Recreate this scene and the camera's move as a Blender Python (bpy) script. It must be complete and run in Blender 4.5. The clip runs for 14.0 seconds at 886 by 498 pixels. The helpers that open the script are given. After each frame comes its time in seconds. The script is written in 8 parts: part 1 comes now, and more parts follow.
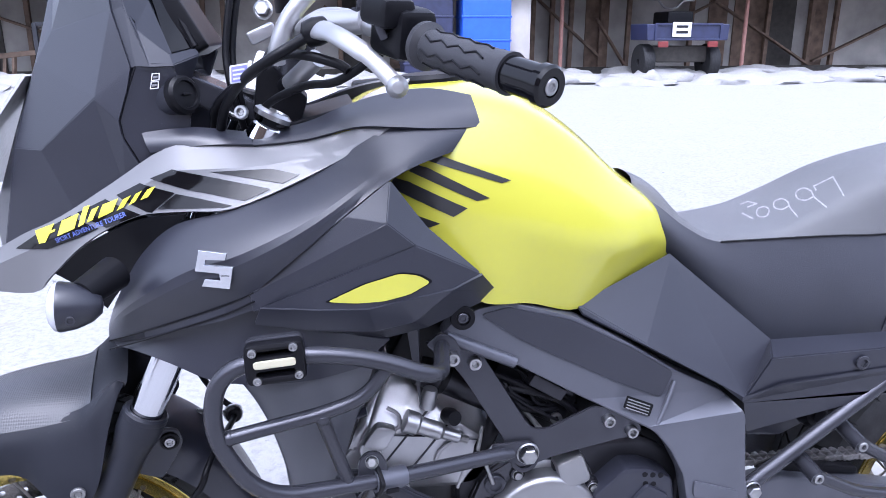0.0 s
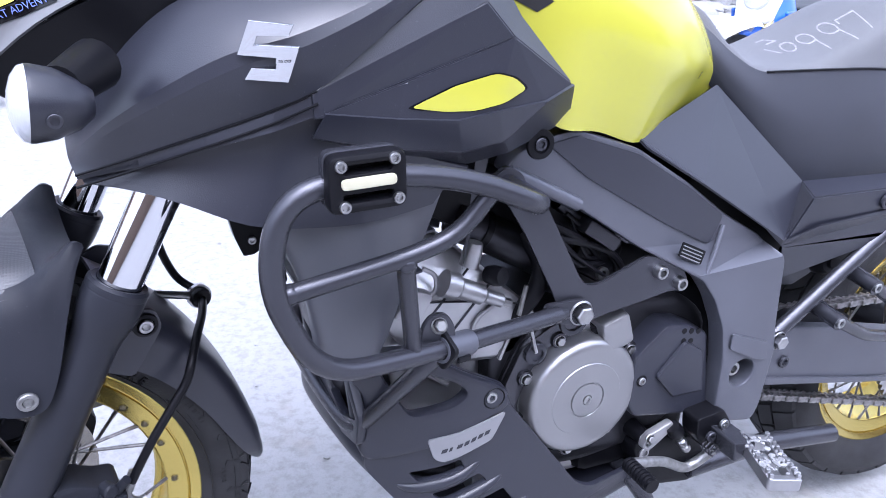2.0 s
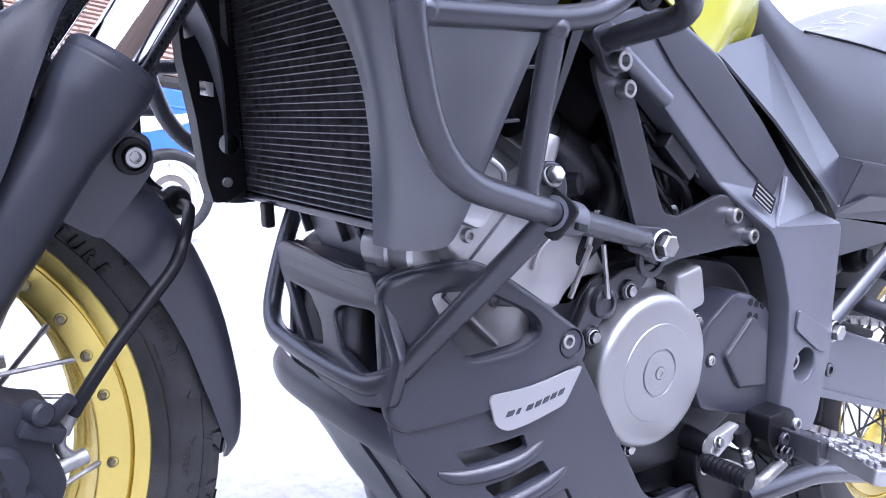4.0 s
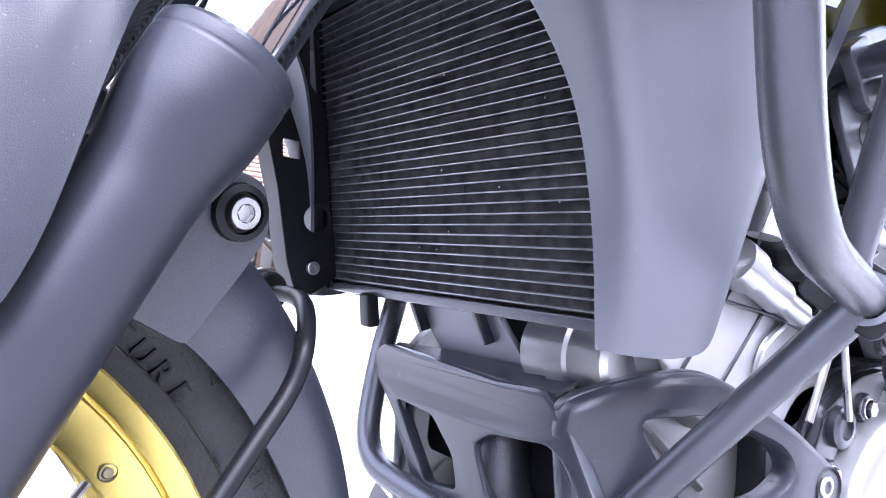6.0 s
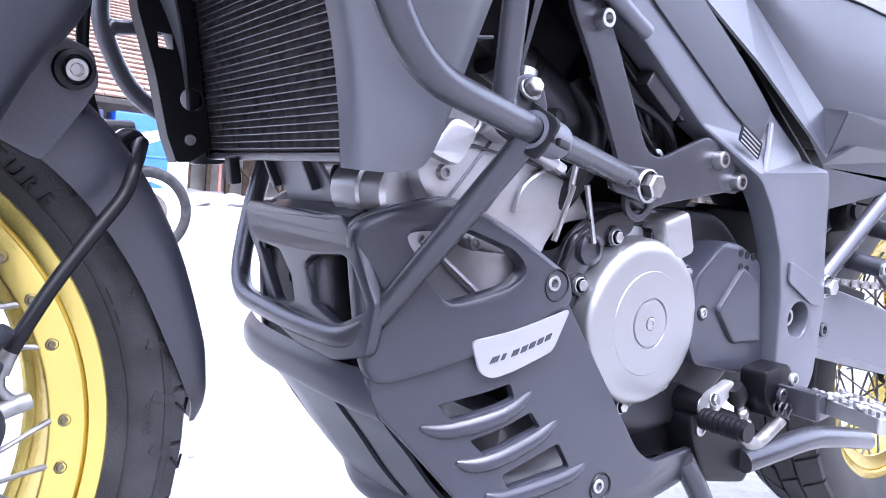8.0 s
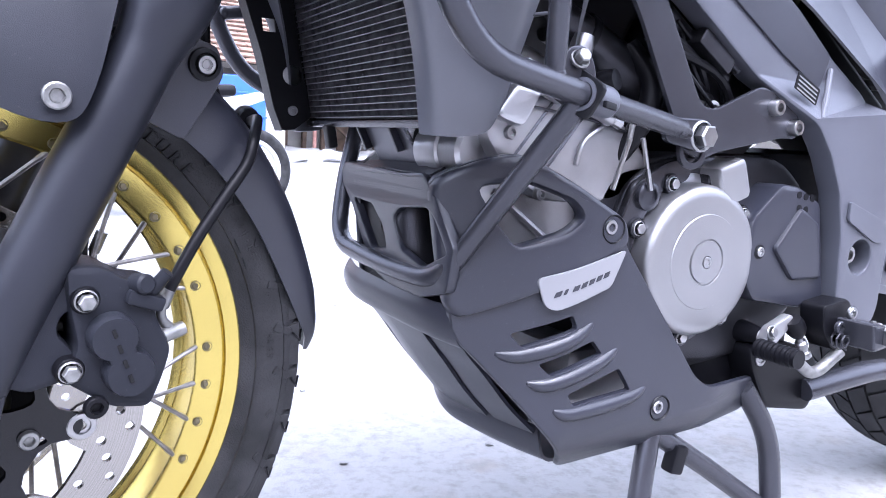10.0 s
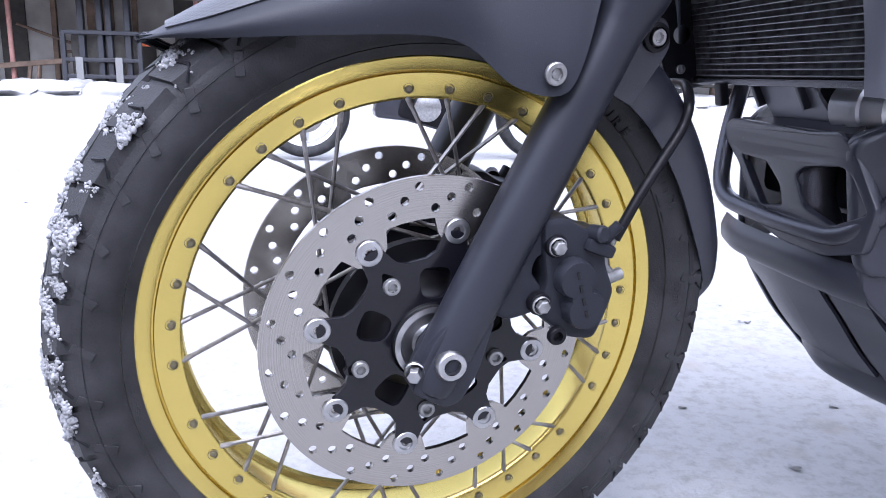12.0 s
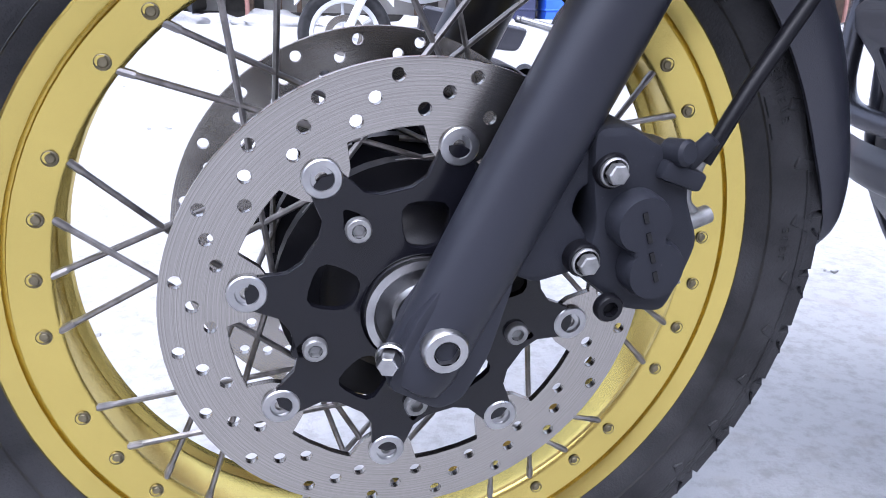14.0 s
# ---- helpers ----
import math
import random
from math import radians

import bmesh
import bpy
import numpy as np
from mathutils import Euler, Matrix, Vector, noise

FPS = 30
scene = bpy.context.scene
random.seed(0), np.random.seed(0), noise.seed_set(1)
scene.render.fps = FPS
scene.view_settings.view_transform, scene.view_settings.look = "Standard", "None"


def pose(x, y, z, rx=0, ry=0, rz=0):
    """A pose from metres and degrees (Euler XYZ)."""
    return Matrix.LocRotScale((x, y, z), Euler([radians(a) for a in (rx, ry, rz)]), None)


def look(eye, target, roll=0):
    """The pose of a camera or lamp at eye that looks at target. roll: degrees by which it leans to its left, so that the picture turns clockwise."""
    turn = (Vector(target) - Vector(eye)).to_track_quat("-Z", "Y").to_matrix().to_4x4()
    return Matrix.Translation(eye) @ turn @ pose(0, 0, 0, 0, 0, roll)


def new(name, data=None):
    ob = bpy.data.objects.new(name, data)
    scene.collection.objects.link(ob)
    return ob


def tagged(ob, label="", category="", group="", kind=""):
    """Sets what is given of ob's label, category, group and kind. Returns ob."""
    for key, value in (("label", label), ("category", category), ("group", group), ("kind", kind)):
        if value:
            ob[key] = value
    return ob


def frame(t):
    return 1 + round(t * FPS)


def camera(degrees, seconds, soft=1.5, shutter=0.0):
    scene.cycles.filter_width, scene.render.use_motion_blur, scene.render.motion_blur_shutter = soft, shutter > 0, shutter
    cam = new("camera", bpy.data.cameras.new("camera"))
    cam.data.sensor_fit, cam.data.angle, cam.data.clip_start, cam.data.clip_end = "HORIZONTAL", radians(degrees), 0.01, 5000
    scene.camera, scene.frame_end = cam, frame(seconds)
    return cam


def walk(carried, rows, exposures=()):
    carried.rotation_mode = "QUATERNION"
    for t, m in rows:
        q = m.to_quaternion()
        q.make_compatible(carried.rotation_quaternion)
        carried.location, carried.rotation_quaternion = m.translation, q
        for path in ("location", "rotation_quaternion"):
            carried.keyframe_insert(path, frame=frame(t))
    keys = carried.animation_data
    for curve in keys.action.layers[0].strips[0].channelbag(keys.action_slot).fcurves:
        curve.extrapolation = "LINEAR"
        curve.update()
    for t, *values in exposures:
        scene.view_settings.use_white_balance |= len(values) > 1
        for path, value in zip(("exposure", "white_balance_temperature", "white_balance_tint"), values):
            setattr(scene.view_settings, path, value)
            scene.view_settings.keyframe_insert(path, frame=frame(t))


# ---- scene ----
cam = camera(61.3, 14.0, soft=0.9)
PATH = [
    (0.0, (0.4321, -1.0811, 1.152), (0.7539, 0.8117, 0.594), 0.0),
    (0.5, (0.3538, -1.064, 1.124), (0.7606, 0.8035, 0.537), 0.2),
    (1.0, (0.298, -1.0161, 1.095), (0.8198, 0.8057, 0.456), 0.8),
    (1.5, (0.2367, -0.94, 1.041), (0.891, 0.8192, 0.348), 1.8),
    (2.0, (0.1879, -0.8497, 0.971), (0.9907, 0.8329, 0.248), 3.3),
    (2.2, (0.1593, -0.8388, 0.945), (1.0253, 0.8099, 0.216), 4.0),
    (4.3, (0.0858, -0.6237, 0.596), (1.2397, 1.0062, 0.492), 6.0),
    (4.5, (0.0835, -0.601, 0.608), (1.2205, 1.0429, 0.549), 5.9),
    (5.0, (0.0754, -0.4983, 0.604), (1.1934, 1.1599, 0.614), 6.1),
    (5.5, (0.0914, -0.4269, 0.585), (1.202, 1.2356, 0.641), 6.3),
    (6.0, (0.0991, -0.4232, 0.58), (1.2198, 1.2326, 0.658), 6.0),
    (6.5, (0.1008, -0.4376, 0.576), (1.2341, 1.2089, 0.637), 5.6),
    (7.0, (0.1034, -0.4766, 0.576), (1.2559, 1.1576, 0.589), 5.1),
    (7.5, (0.1097, -0.5659, 0.544), (1.2801, 1.0542, 0.484), 4.6),
    (7.7, (0.1184, -0.5988, 0.536), (1.3049, 1.0085, 0.441), 4.6),
    (9.8, (0.0969, -0.7209, 0.543), (1.1413, 0.9638, 0.276), 3.0),
    (10.0, (0.079, -0.7311, 0.546), (1.0557, 0.9914, 0.267), 2.8),
    (10.5, (0.0256, -0.7414, 0.561), (0.8165, 1.0648, 0.229), 2.3),
    (11.0, (-0.0208, -0.7519, 0.573), (0.5683, 1.1266, 0.221), 1.6),
    (11.5, (-0.0593, -0.7515, 0.569), (0.3737, 1.1572, 0.157), 1.4),
    (12.0, (-0.0879, -0.7467, 0.562), (0.2378, 1.1749, 0.11), 1.4),
    (12.5, (-0.1015, -0.7191, 0.553), (0.1604, 1.203, 0.07), 1.3),
    (13.0, (-0.0746, -0.6557, 0.527), (0.142, 1.2629, 0.007), 1.1),
    (13.5, (-0.022, -0.5773, 0.514), (0.1664, 1.3298, -0.059), 0.8),
    (14.0, (-0.0177, -0.5334, 0.506), (0.173, 1.3571, -0.119), 1.3),
]
EXPOSURES = [(0.0, 1.33, 5430, 19), (2.2, 1.54, 5430, 19), (4.3, 2.25, 5480, 20), (5.5, 3.15, 5560, 20), (6.5, 3.26, 5600, 20), (7.7, 2.7, 5560, 20), (9.8, 2.27, 5560, 19), (11.0, 2.03, 5560, 18), (12.5, 1.61, 5560, 18), (14.0, 1.61, 5560, 17)]
walk(cam, [(t, look(eye, target, roll)) for t, eye, target, roll in PATH], EXPOSURES)

# ---- light ----
world = bpy.data.worlds.new("overcast")
scene.world = world
world.use_nodes = True
wn = world.node_tree
sky = wn.nodes.new("ShaderNodeTexSky")
sky.sky_type = "NISHITA"
sky.sun_disc = False
SUN_EL, SUN_AZ = radians(66), radians(198)
sky.sun_elevation, sky.sun_rotation = SUN_EL, SUN_AZ
sky.air_density, sky.dust_density, sky.ozone_density = 1.0, 5.0, 1.0
cloud = wn.nodes.new("ShaderNodeHueSaturation")
cloud.inputs["Saturation"].default_value = 0.3
wn.links.new(sky.outputs[0], cloud.inputs["Color"])
wn.links.new(cloud.outputs[0], wn.nodes["Background"].inputs[0])
wn.nodes["Background"].inputs[1].default_value = 0.235
sun_data = bpy.data.lights.new("sun", "SUN")
sun_data.energy, sun_data.angle, sun_data.color = 0.3, radians(100), (1.0, 0.98, 0.96)
sun = new("sun", sun_data)
sun_dir = Vector((math.sin(SUN_AZ) * math.cos(SUN_EL), math.cos(SUN_AZ) * math.cos(SUN_EL), math.sin(SUN_EL)))
sun.matrix_world = look(sun_dir * 30, (0, 0, 0))


# ---- materials ----
def mat(name, col, rough=0.5, metal=0.0, vary=0.12, vscale=9.0, grain=350.0, bump=0.04, coat=0.0, second=None, spots=0.0, aniso=0.0, spec=0.5):
    """A principled material: base colour varied at two scales, with grain in relief and gloss."""
    m = bpy.data.materials.new(name)
    m.use_nodes = True
    nt = m.node_tree
    n, k = nt.nodes, nt.links
    bs = n["Principled BSDF"]
    tc = n.new("ShaderNodeTexCoord")
    big = n.new("ShaderNodeTexNoise")
    big.inputs["Scale"].default_value, big.inputs["Detail"].default_value = vscale, 6
    k.new(tc.outputs["Object"], big.inputs["Vector"])
    fine = n.new("ShaderNodeTexNoise")
    fine.inputs["Scale"].default_value, fine.inputs["Detail"].default_value = grain, 3
    k.new(tc.outputs["Object"], fine.inputs["Vector"])
    ramp = n.new("ShaderNodeValToRGB")
    lo = [c * (1 - vary) for c in col]
    hi = [min(1, c * (1 + vary)) for c in (second or col)]
    ramp.color_ramp.elements[0].position, ramp.color_ramp.elements[1].position = 0.3, 0.7
    ramp.color_ramp.elements[0].color, ramp.color_ramp.elements[1].color = (*lo, 1), (*hi, 1)
    k.new(big.outputs["Fac"], ramp.inputs["Fac"])
    col_out = ramp.outputs["Color"]
    if spots:
        sp = n.new("ShaderNodeTexNoise")
        sp.inputs["Scale"].default_value, sp.inputs["Detail"].default_value = 520, 2
        k.new(tc.outputs["Object"], sp.inputs["Vector"])
        sr = n.new("ShaderNodeValToRGB")
        sr.color_ramp.elements[0].position, sr.color_ramp.elements[1].position = 0.70, 0.76
        k.new(sp.outputs["Fac"], sr.inputs["Fac"])
        mx = n.new("ShaderNodeMix")
        mx.data_type = "RGBA"
        mul = n.new("ShaderNodeMath")
        mul.operation = "MULTIPLY"
        mul.inputs[1].default_value = spots
        k.new(sr.outputs["Color"], mul.inputs[0])
        k.new(mul.outputs[0], mx.inputs["Factor"])
        k.new(col_out, mx.inputs["A"])
        mx.inputs["B"].default_value = (0.35, 0.35, 0.36, 1)
        col_out = mx.outputs["Result"]
    k.new(col_out, bs.inputs["Base Color"])
    mr = n.new("ShaderNodeMapRange")
    mr.inputs["To Min"].default_value, mr.inputs["To Max"].default_value = max(0.02, rough * 0.8), min(1, rough * 1.2)
    k.new(big.outputs["Fac"], mr.inputs["Value"])
    k.new(mr.outputs[0], bs.inputs["Roughness"])
    bs.inputs["Metallic"].default_value = metal
    bs.inputs["Specular IOR Level"].default_value = spec
    bs.inputs["Coat Weight"].default_value = coat
    bs.inputs["Coat Roughness"].default_value = 0.06
    bs.inputs["Anisotropic"].default_value = aniso
    if bump:
        bp = n.new("ShaderNodeBump")
        bp.inputs["Strength"].default_value, bp.inputs["Distance"].default_value = min(1, bump * 5), 0.0006
        k.new(fine.outputs["Fac"], bp.inputs["Height"])
        k.new(bp.outputs[0], bs.inputs["Normal"])
    return m


M_PLASTIC = mat("matte_black_plastic", (0.018, 0.019, 0.027), 0.33, vary=0.10, grain=900, bump=0.05, spots=0.10, spec=0.5)
M_DUCT = mat("smooth_grey_plastic", (0.055, 0.057, 0.069), 0.42, vary=0.06, grain=900, bump=0.03, spots=0.05, spec=0.6)
M_FENDER = mat("textured_black_plastic", (0.016, 0.017, 0.022), 0.42, grain=1400, bump=0.05, spots=0.08, spec=0.12)
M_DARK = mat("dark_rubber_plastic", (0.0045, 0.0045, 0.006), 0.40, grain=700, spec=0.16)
M_FRAME = mat("grey_painted_frame", (0.085, 0.088, 0.106), 0.34, metal=0.35, grain=1500, bump=0.06, spots=0.08)
M_BAR = mat("black_powder_coat", (0.048, 0.049, 0.059), 0.20, metal=0.55, grain=1600, bump=0.06)
M_FORK = mat("satin_black_fork", (0.017, 0.018, 0.024), 0.36, metal=0.1, grain=1500, bump=0.03, spec=0.25)
M_YELLOW = mat("yellow_tank_paint", (0.42, 0.41, 0.042), 0.22, vary=0.03, vscale=3, grain=60, bump=0.0, coat=0.5)
M_SILVER = mat("silver_grey_paint", (0.14, 0.14, 0.146), 0.5, metal=0.25, vary=0.04, grain=2500, bump=0.02, coat=0.3)
M_GLOSS = mat("gloss_black_film", (0.003, 0.003, 0.004), 0.12, vary=0.1, bump=0.0, spec=0.3)
M_CHROME = mat("polished_chrome", (0.66, 0.67, 0.70), 0.06, metal=1.0, vary=0.05, bump=0.0)
M_STEEL = mat("zinc_steel", (0.38, 0.38, 0.385), 0.3, metal=1.0, vary=0.2, vscale=60, grain=800, bump=0.06)
M_ALU = mat("cast_aluminium", (0.40, 0.40, 0.415), 0.36, metal=0.9, vary=0.14, vscale=18, grain=700, bump=0.06)
M_ZINC = mat("dull_zinc", (0.24, 0.24, 0.24), 0.45, metal=0.8, vary=0.25, vscale=120, grain=900, bump=0.06)
M_COVER = mat("silver_clutch_cover", (0.29, 0.29, 0.30), 0.38, metal=0.85, vary=0.06, grain=900, bump=0.06)
M_DISC = mat("ground_disc_steel", (0.47, 0.44, 0.395), 0.24, metal=1.0, vary=0.22, vscale=28, grain=600, bump=0.05)
M_CASE = mat("dark_engine_metal", (0.045, 0.045, 0.052), 0.33, metal=0.85, vary=0.2, vscale=20, grain=700, bump=0.12)
M_FLANGE = mat("dark_polished_casting", (0.075, 0.075, 0.085), 0.24, metal=0.9, vary=0.15, vscale=30, grain=700, bump=0.05)
M_GOLD = mat("gold_anodised_rim", (0.58, 0.465, 0.135), 0.25, metal=1.0, vary=0.06, grain=1200, bump=0.03)
M_TYRE = mat("tyre_rubber", (0.009, 0.009, 0.010), 0.58, vary=0.3, vscale=25, grain=500, bump=0.2, second=(0.022, 0.022, 0.024), spec=0.28)
M_CARRIER = mat("gloss_black_anodising", (0.004, 0.004, 0.006), 0.16, vary=0.1, bump=0.0, spec=0.35)
M_SEAT = mat("black_seat_vinyl", (0.030, 0.032, 0.042), 0.48, grain=1000, bump=0.15)
M_SEATTOP = mat("grey_seat_vinyl", (0.085, 0.086, 0.092), 0.55, grain=1300, bump=0.25)
M_SNOWCAKE = mat("packed_snow", (0.205, 0.207, 0.215), 0.8, vary=0.35, vscale=70, grain=420, bump=0.5, spec=0.1)
M_WHITE = mat("white_sticker", (0.55, 0.55, 0.56), 0.4, vary=0.04, bump=0.0)
M_BLUE = mat("blue_print", (0.12, 0.16, 0.48), 0.4, vary=0.04, bump=0.0)
M_LIME = mat("yellow_print", (0.62, 0.60, 0.03), 0.35, vary=0.03, bump=0.0)
M_CREAM = mat("cream_reflector", (0.42, 0.40, 0.29), 0.35, vary=0.05, bump=0.02)
M_LEVER = mat("brushed_lever_alloy", (0.36, 0.36, 0.37), 0.4, metal=0.75, vary=0.06, grain=1200, bump=0.04)
M_PLATE = mat("pale_grey_sticker", (0.17, 0.17, 0.18), 0.4, vary=0.05, bump=0.0)
M_CLEAR = mat("clear_lens", (0.42, 0.43, 0.45), 0.15, vary=0.05, vscale=80, bump=0.3, grain=200, coat=0.6)


def ring_marks(m, scale, depth):
    """Fine concentric grinding marks round the local z axis, in tone and relief."""
    nt = m.node_tree
    n, k = nt.nodes, nt.links
    bs = n["Principled BSDF"]
    tc = n.new("ShaderNodeTexCoord")
    sp = n.new("ShaderNodeSeparateXYZ")
    k.new(tc.outputs["Object"], sp.inputs[0])
    cb = n.new("ShaderNodeCombineXYZ")
    k.new(sp.outputs[0], cb.inputs[0])
    k.new(sp.outputs[1], cb.inputs[1])
    ln = n.new("ShaderNodeVectorMath")
    ln.operation = "LENGTH"
    k.new(cb.outputs[0], ln.inputs[0])
    ns = n.new("ShaderNodeTexNoise")
    ns.noise_dimensions = "1D"
    ns.inputs["Scale"].default_value, ns.inputs["Detail"].default_value = scale, 8
    k.new(ln.outputs["Value"], ns.inputs["W"])
    rp = n.new("ShaderNodeValToRGB")
    rp.color_ramp.elements[0].position, rp.color_ramp.elements[1].position = 0.35, 0.65
    rp.color_ramp.elements[0].color, rp.color_ramp.elements[1].color = (0.29, 0.275, 0.255, 1), (0.42, 0.405, 0.385, 1)
    k.new(ns.outputs["Fac"], rp.inputs["Fac"])
    k.new(rp.outputs["Color"], bs.inputs["Base Color"])
    bp = n.new("ShaderNodeBump")
    bp.inputs["Strength"].default_value, bp.inputs["Distance"].default_value = depth, 0.0005
    k.new(ns.outputs["Fac"], bp.inputs["Height"])
    k.new(bp.outputs[0], bs.inputs["Normal"])


ring_marks(M_DISC, 1600.0, 0.12)

# ---- mesh helpers ----
RAKE = radians(26)
KING = Vector((math.sin(RAKE), 0, math.cos(RAKE)))
PIVOT = Vector((0.0404, 0, 0.3083))
STEER = Matrix.Translation((-0.001, -0.014, 0)) @ Matrix.Translation(PIVOT) @ Matrix.Rotation(radians(11.3), 4, KING) @ Matrix.Translation(-PIVOT)


def finish(bm, sharp=38):
    bmesh.ops.recalc_face_normals(bm, faces=bm.faces)
    for f in bm.faces:
        f.smooth = True
    lim = radians(sharp)
    for e in bm.edges:
        e.smooth = e.is_boundary or (len(e.link_faces) == 2 and e.calc_face_angle(0) < lim)


def obj(name, bm, material, sharp=38):
    finish(bm, sharp)
    me = bpy.data.meshes.new(name)
    bm.to_mesh(me)
    bm.free()
    me.materials.append(material)
    ob = new(name, me)
    weight = ob.modifiers.new("face_weighted_normals", "WEIGHTED_NORMAL")
    weight.keep_sharp = True
    return ob


def part(name, bm, material, parent, label="", sharp=38):
    ob = obj(name, bm, material, sharp)
    ob.parent = parent
    ob.matrix_parent_inverse = parent.matrix_world.inverted() if parent.type == "EMPTY" else Matrix()
    return tagged(ob, label)


def thing(name, label, category, group="", at=(0, 0, 0)):
    ob = new(name)
    ob.empty_display_size = 0.1
    return tagged(ob, label, category, group)


def mirrored(bm):
    """A copy of the mesh reflected to the other side of the machine."""
    out = bm.copy()
    for v in out.verts:
        v.co.y = -v.co.y
    bmesh.ops.reverse_faces(out, faces=out.faces)
    return out


def smooth_path(pts, n=6, closed=False):
    """Points along a Catmull-Rom curve through pts."""
    p = [Vector(q) for q in pts]
    out = []
    m = len(p)
    for i in range(m if closed else m - 1):
        a, b, c, d = (p[(i - 1) % m], p[i], p[(i + 1) % m], p[(i + 2) % m]) if closed else (p[max(i - 1, 0)], p[i], p[i + 1], p[min(i + 2, m - 1)])
        for j in range(n):
            t = j / n
            out.append(0.5 * ((2 * b) + (c - a) * t + (2 * a - 5 * b + 4 * c - d) * t * t + (3 * b - a - 3 * c + d) * t ** 3))
    if not closed:
        out.append(p[-1])
    return out


def bent(pts, r=0.04, n=6):
    """A straight-run tube line with rounded corners of radius r."""
    p = [Vector(q) for q in pts]
    out = [p[0]]
    for a, b, c in zip(p, p[1:], p[2:]):
        u, w = (a - b), (c - b)
        d = min(r, u.length * 0.48, w.length * 0.48)
        s, e = b + u.normalized() * d, b + w.normalized() * d
        out += [s.lerp(b, t).lerp(b.lerp(e, t), t) for t in [i / n for i in range(n + 1)]]
    return out + [p[-1]]


def tube(bm, pts, r, seg=14, flat=1.0, caps=True):
    """A round tube along pts; r is one radius or one for each point."""
    p = [Vector(q) for q in pts]
    rr = r if isinstance(r, (list, tuple)) else [r] * len(p)
    rings = []
    up = None
    for i, q in enumerate(p):
        d = (p[min(i + 1, len(p) - 1)] - p[max(i - 1, 0)]).normalized()
        if up is None:
            up = d.orthogonal().normalized()
        up = (up - d * up.dot(d))
        up = up.normalized() if up.length > 1e-6 else d.orthogonal().normalized()
        side = d.cross(up)
        rings.append([bm.verts.new(q + (up * math.cos(a) + side * math.sin(a) * flat) * rr[i]) for a in [math.tau * k / seg for k in range(seg)]])
    for a, b in zip(rings, rings[1:]):
        for k in range(seg):
            bm.faces.new((a[k], a[(k + 1) % seg], b[(k + 1) % seg], b[k]))
    if caps:
        bm.faces.new(rings[0][::-1])
        bm.faces.new(rings[-1])
    return bm


def lathe(bm, prof, m, n=32, closed=False):
    """Turn the profile [(radius, height)] round the local z axis of m."""
    rings = []
    for r, h in prof:
        if r < 1e-5:
            rings.append([bm.verts.new(m @ Vector((0, 0, h)))])
        else:
            rings.append([bm.verts.new(m @ Vector((r * math.cos(math.tau * k / n), r * math.sin(math.tau * k / n), h))) for k in range(n)])
    pairs = list(zip(rings, rings[1:]))
    if closed:
        pairs.append((rings[-1], rings[0]))
    for a, b in pairs:
        for k in range(n):
            j = (k + 1) % n
            f = [a[k % len(a)], a[j % len(a)], b[j % len(b)], b[k % len(b)]]
            f = list(dict.fromkeys(f))
            if len(f) > 2:
                bm.faces.new(f)
    return bm


def box(bm, size, m, bevel=0.0, seg=2):
    res = bmesh.ops.create_cube(bm, size=1, matrix=m @ Matrix.Diagonal((*size, 1)))
    if bevel:
        es = list({e for v in res["verts"] for e in v.link_edges})
        bmesh.ops.bevel(bm, geom=es, offset=bevel, segments=seg, profile=0.5, affect="EDGES")
    return bm


def flat(outer, holes, thick, bevel, m):
    """A plate from a flat outline with holes, lying in the local xy plane of m, rounded at its edges."""
    cu = bpy.data.curves.new("plate", "CURVE")
    cu.dimensions, cu.fill_mode = "2D", "BOTH"
    cu.extrude, cu.bevel_depth, cu.bevel_resolution, cu.offset = max(thick / 2 - bevel, 0.0001), bevel, 1, -bevel
    for loop in [outer, *holes]:
        sp = cu.splines.new("POLY")
        sp.points.add(len(loop) - 1)
        for q, c in zip(sp.points, loop):
            q.co = (c[0], c[1], 0, 1)
        sp.use_cyclic_u = True
    ob = bpy.data.objects.new("plate", cu)
    me = bpy.data.meshes.new_from_object(ob)
    bm = bmesh.new()
    bm.from_mesh(me)
    bpy.data.objects.remove(ob)
    bpy.data.curves.remove(cu)
    bpy.data.meshes.remove(me)
    bmesh.ops.remove_doubles(bm, verts=bm.verts, dist=0.00005)
    bmesh.ops.transform(bm, matrix=m, verts=bm.verts)
    return bm


def ring(r, n=16, c=(0, 0), turn=0.0):
    return [(c[0] + r * math.cos(math.tau * k / n + turn), c[1] + r * math.sin(math.tau * k / n + turn)) for k in range(n)]


def rounded(pts, r=0.01, n=3):
    """A flat outline with its corners rounded."""
    q = [Vector((a, b)) for a, b in pts]
    out = []
    for i, b in enumerate(q):
        u, w = q[i - 1] - b, q[(i + 1) % len(q)] - b
        d = min(r, u.length * 0.45, w.length * 0.45)
        s, e = b + u.normalized() * d, b + w.normalized() * d
        out += [tuple(s.lerp(b, k / n).lerp(b.lerp(e, k / n), k / n)) for k in range(n + 1)]
    return out


def side(y, tilt=0.0):
    """The frame of a plate that stands in the machine's length: local x back, local y up, at that y."""
    return Matrix(((1, 0, 0, 0), (0, 0, -1, y), (0, 1, 0, 0), (0, 0, 0, 1)))


